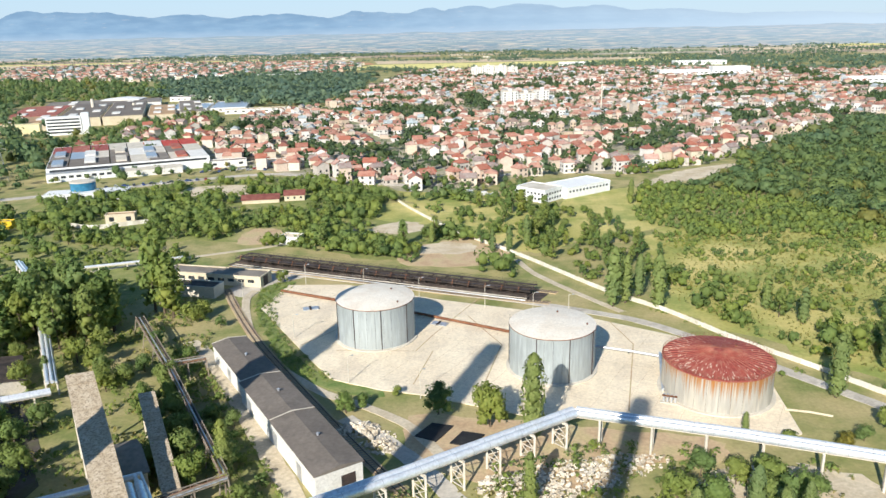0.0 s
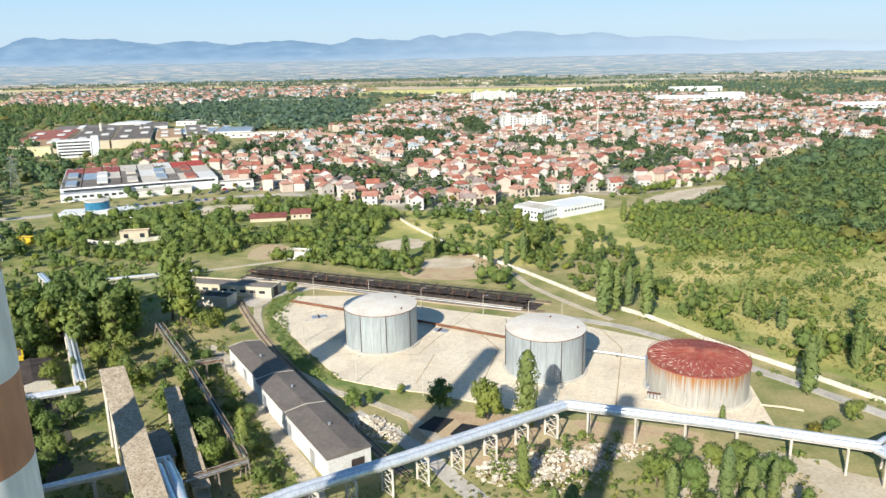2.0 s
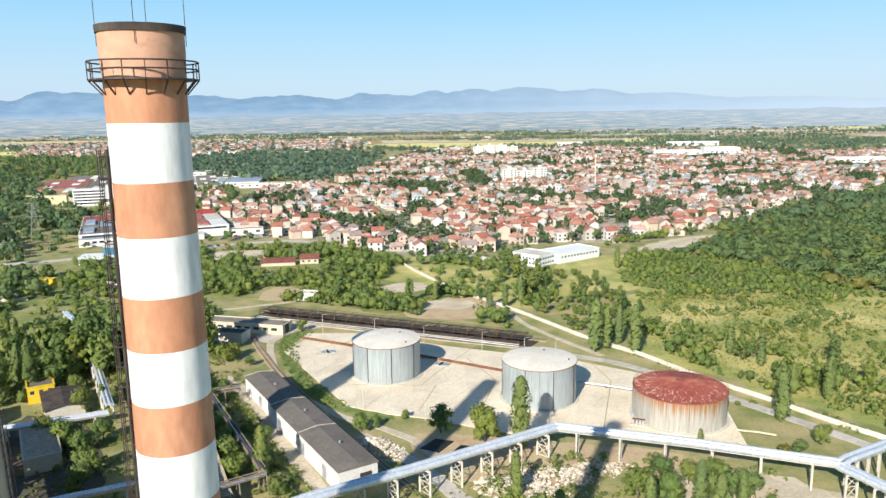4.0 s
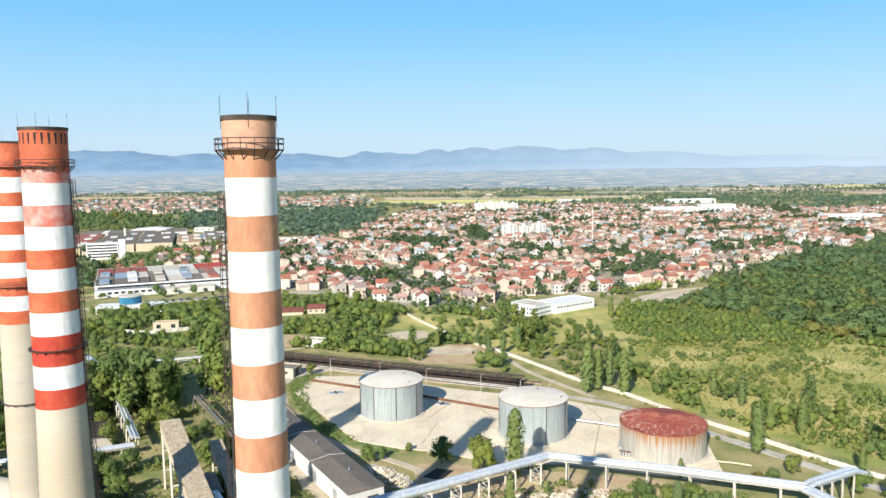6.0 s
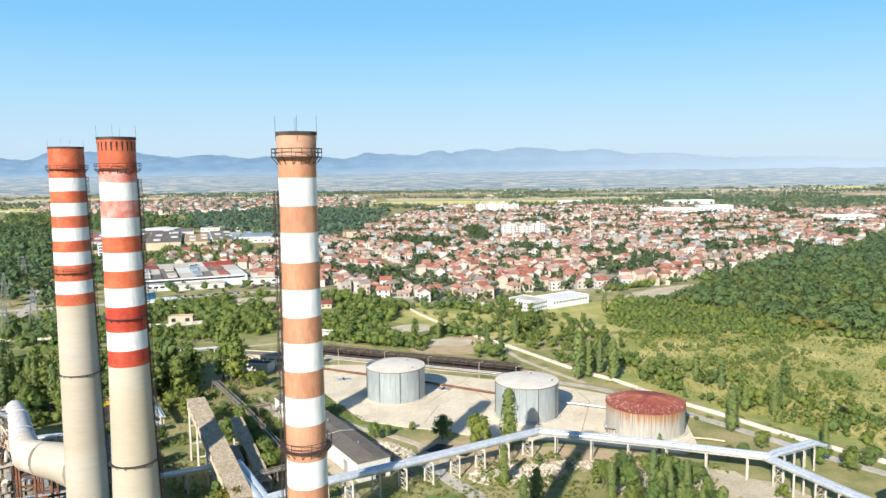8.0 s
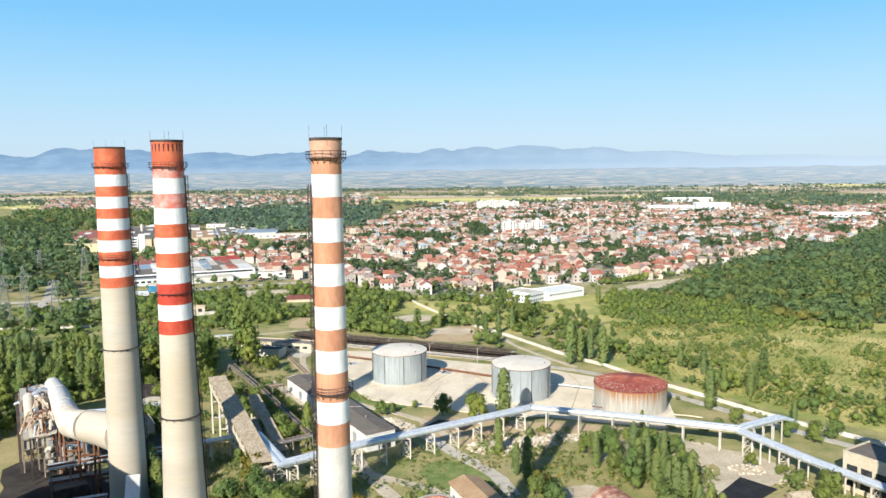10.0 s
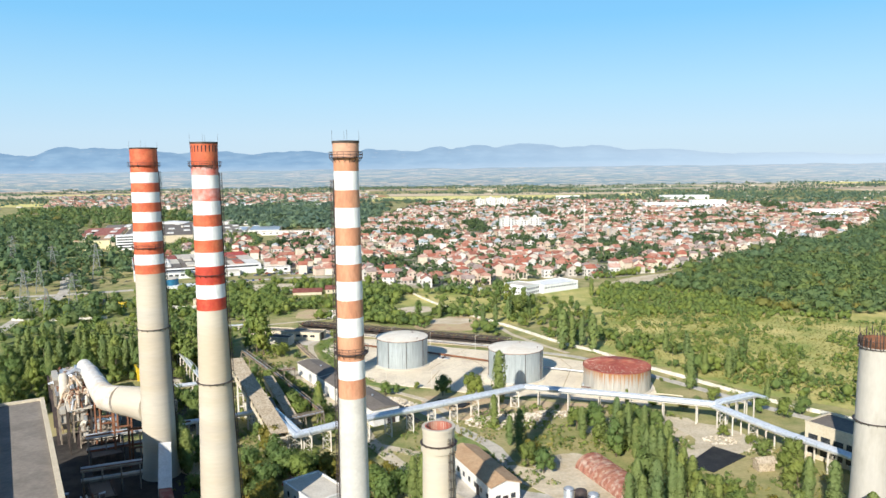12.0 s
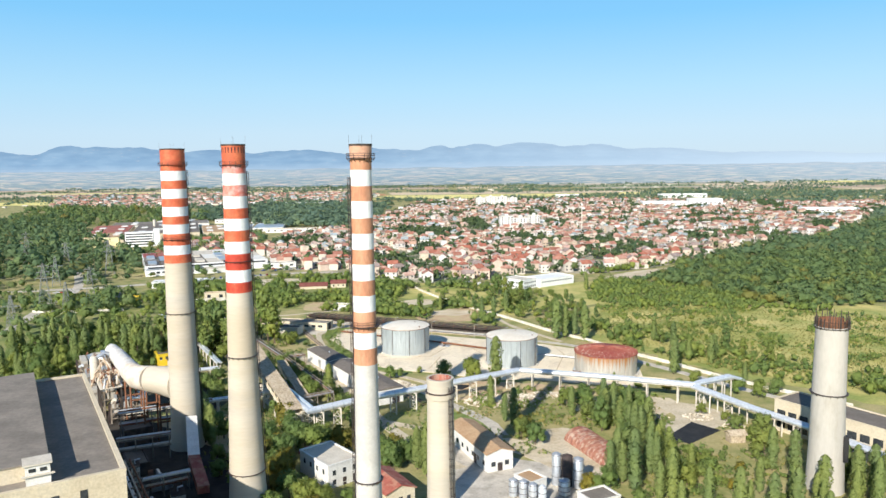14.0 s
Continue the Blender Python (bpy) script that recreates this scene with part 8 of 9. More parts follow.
# ---- factories on the town's near side ----
def factory_front():
    t = thing("shop_hall", "wide white shop hall with a patchwork of grey and red roofs", "hall", pose(-254, 757, 0, 0, 0, 20))
    W, D, H = 104, 124, 8.0
    s = Shape().box(0, 0, 0, W, 0.4, H).box(0, D - 0.4, 0, W, D, H).box(0, 0.4, 0, 0.4, D - 0.4, H).box(W - 0.4, 0.4, 0, W, D - 0.4, H)
    s.part("wall", M["white"], t)
    rows = [["roofgrey", "roofgrey", "roofgrey", "roofgrey", "concrete", "hallroof", "concrete", "whitewall"],
            ["hallroof", "aluminium", "concrete", "hallroof", "whitewall", "concrete", "hallroof", "concrete"],
            ["redroof", "redsheet", "redroof", "concrete", "concrete", "whitewall", "red", "red"]]
    for r in range(3):
        for k in range(8):
            Shape().box(0.5 + k * W / 8, 0.5 + r * D / 3, H - 0.5, (k + 1) * W / 8 - 0.2, (r + 1) * D / 3 - 0.3, H - 0.1 + 0.25 * (k % 2)).part("roof_section", M[rows[r][k]], t)
    for k in range(10):
        x0, y0 = 3 + (k % 5) * 20, 8 + (k // 5) * 44 + 6 * (k % 2)
        Shape().box(x0, y0, H, x0 + 7, y0 + 26, H + 1.3).part("rooflight", (M["aluminium"], M["aluminium"], M["whitewall"], M["redsheet"], M["concrete"])[(k * 2) % 5], t)
    Shape().box(0, -8, 0, 46, -0.1, 5.2).part("front_wing", M["white"], t, "low white front wing")
    Shape().box(0.2, -8.2, 5.2, 46.2, 0, 5.6).part("wing_roof", M["aluminium"], t)
    Shape().box(2, -0.08, 5.6, W - 2, 0.02, 7.0).part("window_band", M["glass"], t, "long dark window band")
    for k in range(9):
        Shape().box(4 + k * 4.6, -8.1, 2.2, 7 + k * 4.6, -7.95, 3.8).part("window", M["glass"], t)
    Shape().box(48, -14, 0, 84, -2, 4.2).part("side_wing", M["whitewall"], t)
    Shape().box(47.6, -14.4, 4.2, 84.4, -1.8, 4.6).part("side_roof", M["concrete"], t)


factory_front()


def blue_pavilion():
    t = thing("glass_pavilion", "low white pavilion with a round blue glass drum", "pavilion", pose(-222, 676, 0, 0, 0, 14))
    Shape().box(0, 0, 0, 44, 16, 4.2).part("wall", M["white"], t)
    Shape().box(-0.4, -0.4, 4.2, 44.4, 16.4, 4.6).part("roof", M["white"], t)
    Shape().lathe([(7, 0), (7.0, 9.2)], 32, 19, 13).part("glass_drum", M["blueglass"], t, "dark blue glass drum", True)
    Shape().lathe([(7.2, 9.2), (7.2, 9.9), (0, 10.0)], 32, 19, 13).part("drum_roof", M["concrete"], t, smooth=True)
    for k in range(12):
        Shape().box(1.5 + k * 3.6, -0.06, 0.8, 4 + k * 3.6, 0.04, 3.2).part("window", M["glass"], t)


M["blueglass"] = material("blue_tinted_glass", (0.03, 0.14, 0.24), (0.05, 0.2, 0.32), 0.3, 0.12, fine=0.8, bump=0)
blue_pavilion()


def factory_back():
    t = thing("old_factory", "broad old factory with dark flat roofs and a white office block", "factory", pose(-372, 1038, 0, 0, 0, 16))
    for x0, y0, x1, y1, h, roof, wall in ((0, 80, 42, 300, 9, "roofgrey", "cream"), (44, 80, 84, 300, 9, "roofgrey", "cream"), (-52, 60, -6, 140, 8, "tarmac_roof", "cream"), (-58, 142, -6, 300, 8, "redsheet", "cream"), (-40, 306, 100, 390, 7, "hallroof", "whitewall"), (88, 110, 118, 260, 6, "tarmac_roof", "cream"), (122, 140, 150, 330, 5, "hallroof", "concrete")):
        Shape().box(x0, y0, 0, x1, y1, h).part("hall", M[wall], t)
        Shape().box(x0 + 1, y0 + 1, h, x1 - 1, y1 - 1, h + 0.5).part("roof", M[roof], t)
        for k in range(4):
            xa, ya = x0 + (x1 - x0) * (0.2 + 0.5 * (k % 2)), y0 + (y1 - y0) * (0.12 + 0.2 * k)
            Shape().box(xa, ya, h + 0.5, xa + 8, ya + 22, h + 1.4).part("rooflight", M["whitewall"], t)
    Shape().box(0, 0, 0, 31, 14, 17).part("office_block", M["white"], t, "white office block with window rows")
    Shape().box(31.2, 1, 0, 38, 12, 20).part("stair_tower", M["white"], t)
    for k in range(5):
        Shape().box(1, -0.1, 2.0 + 3 * k, 30, 0.05, 3.5 + 3 * k).part("window_band", M["glass"], t)
    Shape().box(-36, 16, 0, -8, 34, 10).part("yellow_block", M["paleyellow"], t, "pale yellow factory wing")
    for x, h in ((24, 19), (70, 12)):
        Shape().lathe([(2.2, 0), (1.8, h), (0, h)], 16, x, 230).part("stack", M["concrete"], t, smooth=True)


factory_back()
for x, y, rz, w, d, h, lab, roof in ((-322, 1262, 8, 44, 90, 5, "long hall with a pale blue-grey roof", "aluminium"), (-274, 1268, 8, 42, 110, 5, "long hall with a pale blue-grey roof", "aluminium"), (-452, 1400, 5, 50, 40, 8.4, "white hall with an arched roof", "white"), (-380, 1470, 0, 70, 36, 6, "pale hall beyond the factory", "hallroof"), (-250, 1240, 10, 70, 16, 5, "low hall with a brown roof", "tarmac_roof"), (-160, 800, 20, 26, 10, 4.5, "low pale garage row", "hallroof"), (-120, 800, 20, 18, 9, 4.5, "low pale garage row", "tarmac_roof")):
    simple_building("works_hall", lab, x, y, rz, w, d, h, M["whitewall"], M[roof], "gable_y" if h > 8 else "flat", 2.0, [("f", 4, w - 4, max(2, int(w / 8)), h * 0.4, 1.6, 3)], group="works halls")

# trees and houses between the factories and the town
canopy("works_trees", "green trees between the factories and the town", scatter([(-345, 880), (-300, 840), (-215, 870), (-195, 940), (-235, 1180), (-290, 1290), (-330, 1040)], 11, 72), (2.2, 4.2), 50, M["woods"], 72, 0.22, 0.4, "trees")
canopy("works_trees", "green trees behind the old factory", scatter([(-620, 1300), (-520, 1400), (-400, 1520), (-440, 1700), (-700, 2050), (-950, 2050), (-800, 1650)], 21, 73), (4, 7), 34, M["woods"], 73, 0.3, 0.4, "trees")
canopy("works_trees", "scattered street trees at the edge of town", scatter([(-300, 700), (-160, 760), (-110, 790), (-150, 810), (-200, 790), (-260, 745)], 15, 74) + scatter([(-40, 660), (40, 640), (60, 720), (30, 740), (-20, 700)], 11, 75), (1.8, 3.6), 60, M["woods"], 74, 0.2, 0.4, "trees")
wr = random.Random(31)
for x, y in scatter([(-300, 890), (-215, 880), (-200, 950), (-235, 1150), (-290, 1100)], 24, 76):
    wall, roof, stack, _ = wr.choice(HOUSES)
    t = thing("house", "rendered house with a red tiled roof near the factories", "house", pose(x, y, 0, 0, 0, wr.uniform(0, 180)), "town houses")
    for name, data in (("wall", wall), ("roof", roof), ("chimney", stack)):
        ob = new(name, data)
        ob.parent = t

# parked cars on the street's edge
car_rng = random.Random(5)
CARCOL = [material("car_paint_" + n, c, c, 1.0, 0.3, metal=0.2, bump=0) for n, c in (("white", (0.75, 0.75, 0.75)), ("silver", (0.45, 0.46, 0.48)), ("dark", (0.04, 0.05, 0.06)), ("red", (0.4, 0.04, 0.03)), ("blue", (0.05, 0.1, 0.3)))]


def car_meshes(mat):
    body = Shape().add([(-2.1, -0.85, 0.35), (2.1, -0.85, 0.35), (2.1, 0.85, 0.35), (-2.1, 0.85, 0.35), (-2.1, -0.85, 0.9), (2.1, -0.85, 0.85), (2.1, 0.85, 0.85), (-2.1, 0.85, 0.9)], [(0, 1, 5, 4), (1, 2, 6, 5), (2, 3, 7, 6), (3, 0, 4, 7), (4, 5, 6, 7), (3, 2, 1, 0)])
    cab = Shape().add([(-1.8, -0.78, 0.9), (1.0, -0.78, 0.87), (1.0, 0.78, 0.87), (-1.8, 0.78, 0.9), (-1.3, -0.65, 1.45), (0.3, -0.65, 1.45), (0.3, 0.65, 1.45), (-1.3, 0.65, 1.45)], [(0, 1, 5, 4), (1, 2, 6, 5), (2, 3, 7, 6), (3, 0, 4, 7)])
    top = Shape().box(-1.32, -0.66, 1.44, 0.32, 0.66, 1.5)
    return body.mesh("body", mat), cab.mesh("cabin_glass", M["glass"]), top.mesh("roof", mat)


CARS = [car_meshes(m) for m in CARCOL]
WHEEL = Shape().tube([(0, -0.1, 0), (0, 0.1, 0)], 0.33, 10).mesh("wheel", M["coal"])
for k in range(36):
    if k < 22:
        x, y = -160 + 3.4 * k + car_rng.uniform(-0.6, 0.6), 782 + 1.0 * k * 0.5 + 6 * (k % 3)
    elif k < 34:
        x, y = -205 + 5 * (k - 22), 726 + (k - 22) * 2.2
    else:
        x, y = -285 + 3 * (k - 34), 655 + 2 * (k - 34)
    t = thing("parked_car", "small car parked at the edge of town", "car", pose(x, y, 0.03, 0, 0, car_rng.choice([20, 110, 200]) + car_rng.uniform(-6, 6)), "parked cars")
    for name, data in zip(("body", "cabin_glass", "roof"), car_rng.choice(CARS)):
        ob = new(name, data)
        ob.parent = t
    for wx in (-1.3, 1.3):
        for wy in (-0.8, 0.8):
            ob = new("wheel", WHEEL)
            ob.parent = t
            ob.matrix_basis = pose(wx, wy, 0.33)


# ---- power pylons ----
def pylon(x, y, h, rz, arms=3):
    t = thing("power_pylon", "grey lattice power pylon", "pylon", pose(x, y, 0, 0, 0, rz), "power pylons")
    s = Shape()
    b = h * 0.11
    lv = [0, 0.2, 0.38, 0.54, 0.68, 0.8, 0.9, 1.0]
    wd = lambda q: b * (1 - q) ** 0.9 + 0.35  # noqa: E731
    for q0, q1 in zip(lv[:-1], lv[1:]):
        c0 = [(sx * wd(q0), sy * wd(q0), h * q0) for sx, sy in ((-1, -1), (1, -1), (1, 1), (-1, 1))]
        c1 = [(sx * wd(q1), sy * wd(q1), h * q1) for sx, sy in ((-1, -1), (1, -1), (1, 1), (-1, 1))]
        for k in range(4):
            s.beam(c0[k], c1[k], 0.2, 0.2)
            s.beam(c0[k], c1[(k + 1) % 4], 0.1, 0.1)
            s.beam(c0[(k + 1) % 4], c1[k], 0.1, 0.1)
            s.beam(c1[k], c1[(k + 1) % 4], 0.1, 0.1)
    s.part("lattice_tower", M["pylon"], t)
    for k in range(arms):
        z = h * (0.68 + 0.13 * k)
        a = Shape()
        for sx in (-1, 1):
            e = (5.0 - k) * sx
            a.beam((0, -0.4, z), (e, 0, z + 0.1), 0.18, 0.18).beam((0, 0.4, z), (e, 0, z + 0.1), 0.18, 0.18).beam((0, 0, z + 1.3), (e, 0, z + 0.1), 0.15, 0.15)
            a.tube([(e, 0, z), (e, 0, z - 1.4)], 0.12, 5)
        tagged(a.part("cross_arm", M["pylon"], t), kind="stuff")


M["pylon"] = material("galvanised_lattice_steel", (0.26, 0.28, 0.26), (0.33, 0.33, 0.31), 0.5, 0.6, metal=0.3, fine=3.0)
for x, y, h, rz, arms in ((-259, 580, 30, 20, 3), (-231, 584, 27, 25, 3), (-245, 579, 18, 20, 1), (-287, 765, 30, 30, 3), (-338, 799, 26, 30, 3), (-410, 877, 30, 30, 3), (-215, 592, 9, 0, 1), (-244, 505, 20, 10, 1), (-300, 690, 24, 25, 1)):
    pylon(x, y, h, rz, arms)
fence([(-262, 568), (-235, 566), (-205, 572)], 1.6, "low pale yellow fence under the pylons", 3.0, 1.0, 9)


# ---- far plain ----
FIELD = {}
for n, c1, c2 in (("straw", (0.66, 0.52, 0.35), (0.60, 0.48, 0.33)), ("yellow", (0.74, 0.66, 0.25), (0.68, 0.60, 0.23)), ("green", (0.25, 0.30, 0.17), (0.31, 0.34, 0.20)), ("brown", (0.50, 0.38, 0.28), (0.45, 0.34, 0.25)), ("orange", (0.55, 0.26, 0.13), (0.5, 0.24, 0.13)), ("grey", (0.40, 0.37, 0.28), (0.45, 0.40, 0.30))):
    FIELD[n] = material("field_" + n, c1, c2, 0.012, 0.95, fine=0.1, bump=0)
frng = random.Random(15)


def field(x0, y0, x1, y1, kind, z):
    k = 0.02 * (y1 - y0)
    sheet("field", [(x0 + frng.uniform(-k, k), y0 + frng.uniform(-k, k)), (x1, y0 + frng.uniform(-k, k)), (x1 + frng.uniform(-60, 60), y1), (x0 + frng.uniform(-60, 60), y1)], z, FIELD[kind], "broad %s field on the plain" % {"straw": "straw-coloured stubble", "yellow": "bright yellow", "green": "dull green", "brown": "ploughed brown", "orange": "bare orange", "grey": "grey-green fallow"}[kind], "field", round_edges=False)


field(-240, 2470, 480, 2780, "yellow", 0.32)
field(500, 2640, 760, 2840, "yellow", 0.3)
field(-330, 2820, -180, 2960, "orange", 0.3)
field(-170, 2830, 640, 3120, "straw", 0.28)
field(-1900, 2350, -1000, 2560, "yellow", 0.3)
field(-2000, 3050, -300, 3400, "straw", 0.26)
y = 2300
row = 0
while y < 4250:
    dy = 120 + frng.uniform(40, 180) * (1 + row * 0.2)
    x = -3200
    while x < 3200:
        dx = frng.uniform(300, 1300)
        kind = frng.choice(["straw", "straw", "brown", "green", "straw", "grey", "brown", "yellow"])
        if frng.random() < 0.88 and not (-1300 < x + dx and x < 760 and y < 3120) and not (y < 2700 and -400 < x + dx and x < 950):
            field(x, y, x + dx - 30, y + dy - 25, kind, 0.2 + 0.004 * row)
        x += dx
    y += dy
    row += 1
hedges = []
for k in range(150):
    hy = 2280 + 1850 * frng.random() ** 1.25
    hx = frng.uniform(-0.62, 0.62) * hy
    n = frng.randint(10, 90)
    if (-1150 < hx < -200 and hy < 3000) or (-300 < hx + n * 3 < 520 and hy < 2800):
        continue
    slope, x, y = frng.uniform(-0.08, 0.08), hx, hy
    for i in range(n):
        x += frng.uniform(3, 12) if frng.random() > 0.06 else frng.uniform(20, 90)
        hedges.append((x, y + slope * (x - hx) + frng.uniform(-9, 9)))
# copses and tree belts on the town's far side
for k in range(46):
    cx, cy = frng.uniform(480, 1500), frng.uniform(1960, 2640)
    if cx > 0.62 * cy + 60:
        continue
    wide, deep = frng.uniform(40, 170), frng.uniform(8, 30)
    hedges += [(cx + frng.gauss(0, wide * 0.6), cy + frng.gauss(0, deep)) for i in range(int(wide * 0.35))]
for k in range(16):
    cx, cy = frng.uniform(-230, 480), frng.uniform(2240, 2420)
    hedges += [(cx + frng.gauss(0, 46), cy + frng.gauss(0, 9)) for i in range(26)]
canopy("hedgerows", "dark tree rows between the far fields", hedges, (2.8, 6.4), 9, M["hazedwoods"], 71, 0.4, 0.2, "trees")
hamlet = Shape()
for k in range(170):
    hy = frng.uniform(2200, 4300)
    hx = frng.uniform(-0.6, 0.62) * hy
    if -250 < hx < 520 and hy < 3150:
        continue
    w = frng.uniform(7, 20)
    hamlet.box(hx, hy, 0, hx + w, hy + 10, frng.uniform(2.5, 4.5))
raw("far_farms", hamlet, M["concrete"], "tiny pale farms and halls on the far plain", "houses")


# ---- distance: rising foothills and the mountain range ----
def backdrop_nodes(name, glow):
    """A matt far surface, softly glowing in place of sunlight, with small helpers to mix its colours."""
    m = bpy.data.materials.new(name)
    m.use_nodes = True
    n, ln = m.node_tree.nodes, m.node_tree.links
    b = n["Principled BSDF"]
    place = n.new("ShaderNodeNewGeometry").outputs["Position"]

    def pattern(stretch, detail=3.0, cells=False):
        mp = n.new("ShaderNodeMapping")
        mp.inputs["Scale"].default_value = stretch
        ln.new(place, mp.inputs[0])
        t = n.new("ShaderNodeTexVoronoi" if cells else "ShaderNodeTexNoise")
        t.inputs["Scale"].default_value = 1.0
        ln.new(mp.outputs[0], t.inputs["Vector"])
        if cells:
            c = n.new("ShaderNodeSeparateColor")
            ln.new(t.outputs["Color"], c.inputs[0])
            return c.outputs[0]
        t.inputs["Detail"].default_value = detail
        return t.outputs["Fac"]

    def along(axis, a, c, lo, hi):
        sp = n.new("ShaderNodeSeparateXYZ")
        ln.new(place, sp.inputs[0])
        return between(sp.outputs[axis], a, c, lo, hi)

    def between(fac, a, c, lo=0.0, hi=1.0):
        r = n.new("ShaderNodeMapRange")
        for k, value in enumerate((a, c, lo, hi)):
            r.inputs[k + 1].default_value = value
        ln.new(fac, r.inputs[0])
        return r.outputs[0]

    def pick(fac, cols, hard=True):
        r = n.new("ShaderNodeValToRGB")
        r.color_ramp.interpolation = "CONSTANT" if hard else "LINEAR"
        while len(r.color_ramp.elements) < len(cols):
            r.color_ramp.elements.new(0.5)
        for i, c in enumerate(cols):
            r.color_ramp.elements[i].position = i / len(cols) if hard else 0.36 + 0.28 * i / (len(cols) - 1)
            r.color_ramp.elements[i].color = (*c, 1)
        ln.new(fac, r.inputs[0])
        return r.outputs[0]

    def mix(fac, a, c):
        x = n.new("ShaderNodeMix")
        x.data_type = "RGBA"
        ln.new(fac, x.inputs[0])
        for value, slot in ((a, 6), (c, 7)):
            if isinstance(value, tuple):
                x.inputs[slot].default_value = (*value, 1)
            else:
                ln.new(value, x.inputs[slot])
        return x.outputs[2]

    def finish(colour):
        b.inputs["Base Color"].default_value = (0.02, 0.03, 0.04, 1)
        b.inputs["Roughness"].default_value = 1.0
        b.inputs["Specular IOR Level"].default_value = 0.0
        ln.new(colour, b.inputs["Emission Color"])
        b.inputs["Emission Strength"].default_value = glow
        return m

    return pattern, along, between, pick, mix, finish


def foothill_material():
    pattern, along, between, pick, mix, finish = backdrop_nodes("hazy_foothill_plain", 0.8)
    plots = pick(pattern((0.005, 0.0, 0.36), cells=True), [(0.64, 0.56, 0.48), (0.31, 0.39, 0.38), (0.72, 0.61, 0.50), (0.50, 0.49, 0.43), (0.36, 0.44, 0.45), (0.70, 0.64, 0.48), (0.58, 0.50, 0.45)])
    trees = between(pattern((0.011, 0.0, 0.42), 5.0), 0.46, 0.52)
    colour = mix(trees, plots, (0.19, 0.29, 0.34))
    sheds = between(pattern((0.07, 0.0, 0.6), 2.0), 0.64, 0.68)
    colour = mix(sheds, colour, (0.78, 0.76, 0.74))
    # Aerial haze mixed into the glowing colour, by height and then by x.
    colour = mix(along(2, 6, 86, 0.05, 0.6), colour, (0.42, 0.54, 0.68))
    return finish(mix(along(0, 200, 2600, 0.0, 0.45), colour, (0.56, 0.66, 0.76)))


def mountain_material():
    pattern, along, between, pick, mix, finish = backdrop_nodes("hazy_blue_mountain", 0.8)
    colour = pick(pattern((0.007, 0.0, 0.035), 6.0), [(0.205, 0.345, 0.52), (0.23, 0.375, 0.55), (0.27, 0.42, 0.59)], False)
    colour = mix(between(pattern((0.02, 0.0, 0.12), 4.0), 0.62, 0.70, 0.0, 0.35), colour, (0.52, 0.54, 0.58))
    # Haze painted on: pale at the foot, fading out to the right.
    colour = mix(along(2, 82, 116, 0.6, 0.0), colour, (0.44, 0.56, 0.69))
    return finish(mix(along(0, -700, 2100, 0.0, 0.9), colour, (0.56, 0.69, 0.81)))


M["foothill"] = foothill_material()
M["mountain"] = mountain_material()
PEAKS = [(-2700, 150, 700), (-2020, 166, 220), (-1800, 152, 600), (-1250, 126, 380), (-800, 118, 420), (-405, 130, 110), (-300, 116, 400), (-40, 136, 170), (160, 140, 260), (430, 150, 330), (760, 132, 360), (1100, 104, 480), (1700, 72, 650), (2500, 55, 700)]


def ridge(x):
    return max(30 + (p - 30) * math.exp(-(((x - c) / w) ** 2)) for c, p, w in PEAKS) + 7 * noise.noise(Vector((x / 130, 0, 4))) + 6 * noise.noise(Vector((x / 42, 0, 9)))


xs = np.linspace(-3000, 3000, 301)
rows = []
for x in xs:
    top = 88 + max(ridge(x), 24 + 12 * noise.noise(Vector((x / 300, 2, 2)))) * 0.82
    rows.append([(x, 4500, 40), (x, 4640, 64 + 6 * noise.noise(Vector((x / 200, 7, 1)))), (x, 4720, 70 + (top - 70) * (0.5 + 0.12 * noise.noise(Vector((x / 120, 3, 1))))), (x, 4800, top), (x, 4830, 20)])
m5 = 5
verts = np.array(rows).reshape(-1, 3)
quads = np.array([(i * m5 + j, (i + 1) * m5 + j, (i + 1) * m5 + j + 1, i * m5 + j + 1) for i in range(len(xs) - 1) for j in range(m5 - 1)])
tagged(new("mountain_backdrop", array_mesh("mountain_backdrop", verts, quads, M["mountain"])), "long mountain range on the horizon, its blue haze painted in", "mountains", kind="structure")
rows = [[(x, 4150 + 60 * noise.noise(Vector((x / 500, 1, 1))), -0.5), (x, 4350, 26 + 6 * noise.noise(Vector((x / 260, 5, 1)))), (x, 4500, 60 + 7 * noise.noise(Vector((x / 220, 8, 1)))), (x, 4560, 84 + 7 * noise.noise(Vector((x / 180, 9, 1)))), (x, 4600, 30)] for x in xs]
tagged(new("foothill_backdrop", array_mesh("foothill_backdrop", np.array(rows).reshape(-1, 3), quads, M["foothill"])), "plain rising to the foothills, its haze painted in", "hills", kind="structure")


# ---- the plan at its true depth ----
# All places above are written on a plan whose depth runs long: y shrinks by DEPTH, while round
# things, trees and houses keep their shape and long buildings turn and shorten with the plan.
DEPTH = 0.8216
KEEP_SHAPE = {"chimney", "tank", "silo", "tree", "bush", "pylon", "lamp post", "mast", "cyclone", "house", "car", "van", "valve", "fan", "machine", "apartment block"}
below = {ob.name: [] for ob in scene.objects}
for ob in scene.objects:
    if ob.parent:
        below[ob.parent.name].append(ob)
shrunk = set()


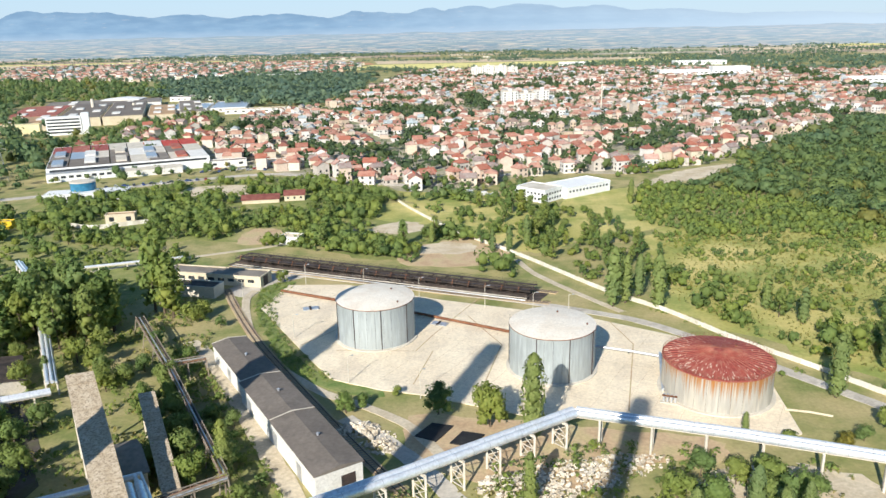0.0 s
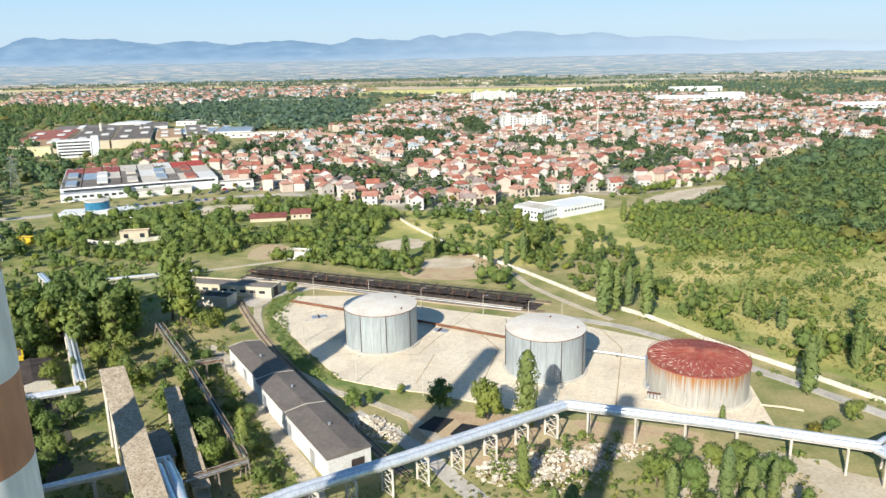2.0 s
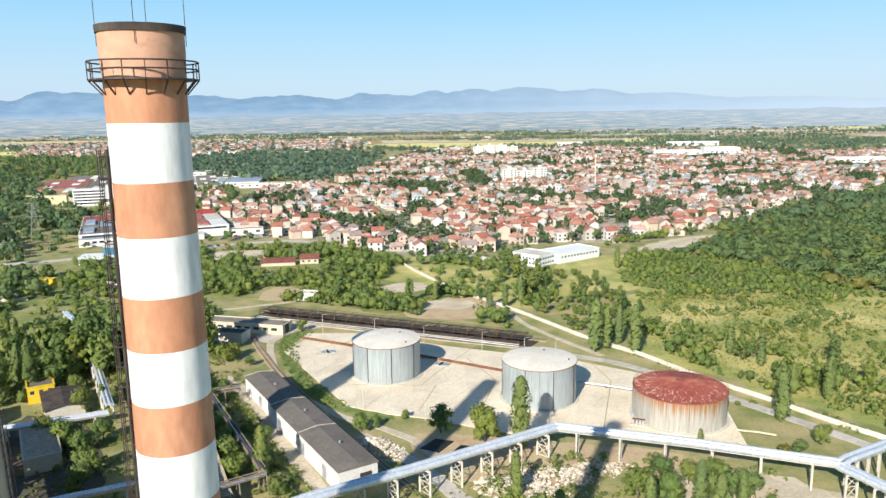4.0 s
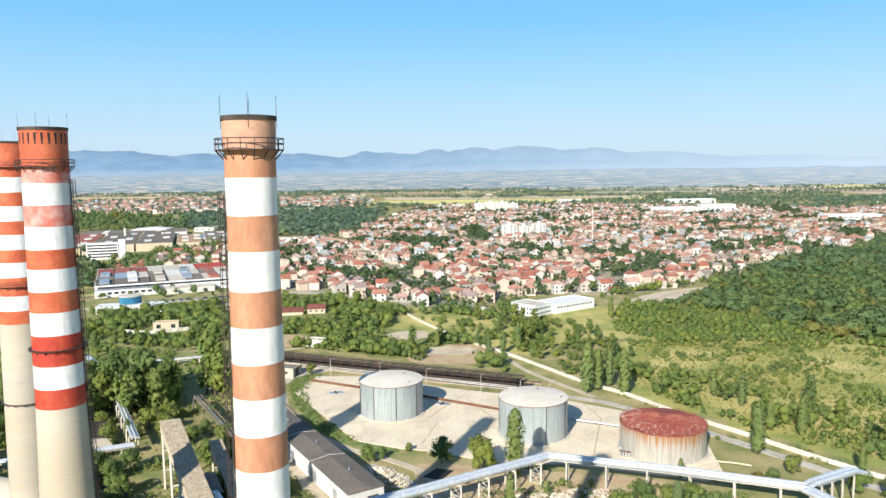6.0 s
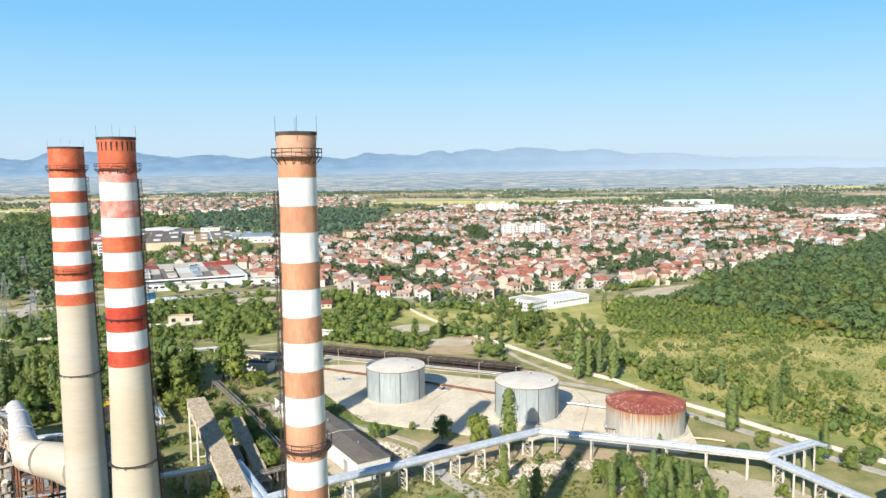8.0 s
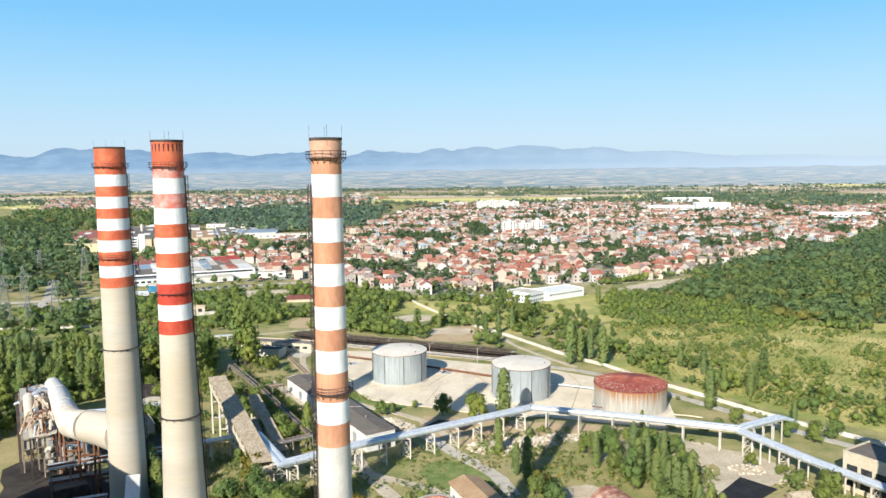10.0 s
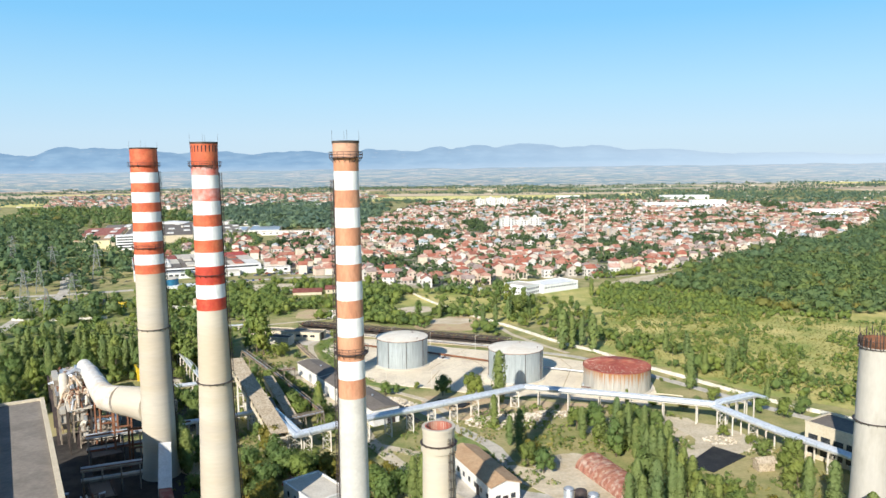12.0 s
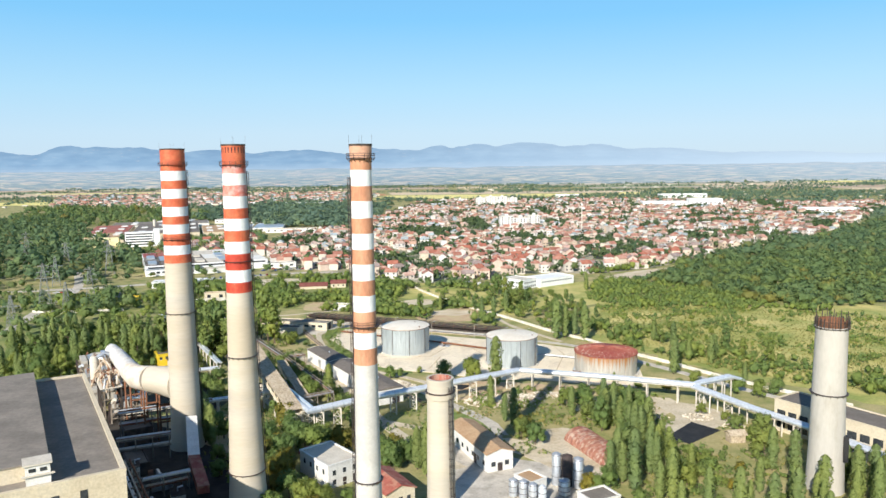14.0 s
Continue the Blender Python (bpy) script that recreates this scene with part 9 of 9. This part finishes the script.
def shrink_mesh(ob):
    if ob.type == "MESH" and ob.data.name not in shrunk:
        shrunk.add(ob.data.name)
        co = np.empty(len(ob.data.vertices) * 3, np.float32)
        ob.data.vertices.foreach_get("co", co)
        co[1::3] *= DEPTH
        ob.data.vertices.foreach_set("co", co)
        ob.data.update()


def reach_of(ob):
    """How far a thing's parts reach along its own x and y."""
    span = [0.01, 0.01]
    for part_ in below[ob.name] + [q for p in below[ob.name] for q in below[p.name]]:
        if part_.type == "MESH" and len(part_.data.vertices):
            co = np.empty(len(part_.data.vertices) * 3, np.float32)
            part_.data.vertices.foreach_get("co", co)
            span = [max(span[k], float(np.ptp(co[k::3]))) for k in (0, 1)]
    return span


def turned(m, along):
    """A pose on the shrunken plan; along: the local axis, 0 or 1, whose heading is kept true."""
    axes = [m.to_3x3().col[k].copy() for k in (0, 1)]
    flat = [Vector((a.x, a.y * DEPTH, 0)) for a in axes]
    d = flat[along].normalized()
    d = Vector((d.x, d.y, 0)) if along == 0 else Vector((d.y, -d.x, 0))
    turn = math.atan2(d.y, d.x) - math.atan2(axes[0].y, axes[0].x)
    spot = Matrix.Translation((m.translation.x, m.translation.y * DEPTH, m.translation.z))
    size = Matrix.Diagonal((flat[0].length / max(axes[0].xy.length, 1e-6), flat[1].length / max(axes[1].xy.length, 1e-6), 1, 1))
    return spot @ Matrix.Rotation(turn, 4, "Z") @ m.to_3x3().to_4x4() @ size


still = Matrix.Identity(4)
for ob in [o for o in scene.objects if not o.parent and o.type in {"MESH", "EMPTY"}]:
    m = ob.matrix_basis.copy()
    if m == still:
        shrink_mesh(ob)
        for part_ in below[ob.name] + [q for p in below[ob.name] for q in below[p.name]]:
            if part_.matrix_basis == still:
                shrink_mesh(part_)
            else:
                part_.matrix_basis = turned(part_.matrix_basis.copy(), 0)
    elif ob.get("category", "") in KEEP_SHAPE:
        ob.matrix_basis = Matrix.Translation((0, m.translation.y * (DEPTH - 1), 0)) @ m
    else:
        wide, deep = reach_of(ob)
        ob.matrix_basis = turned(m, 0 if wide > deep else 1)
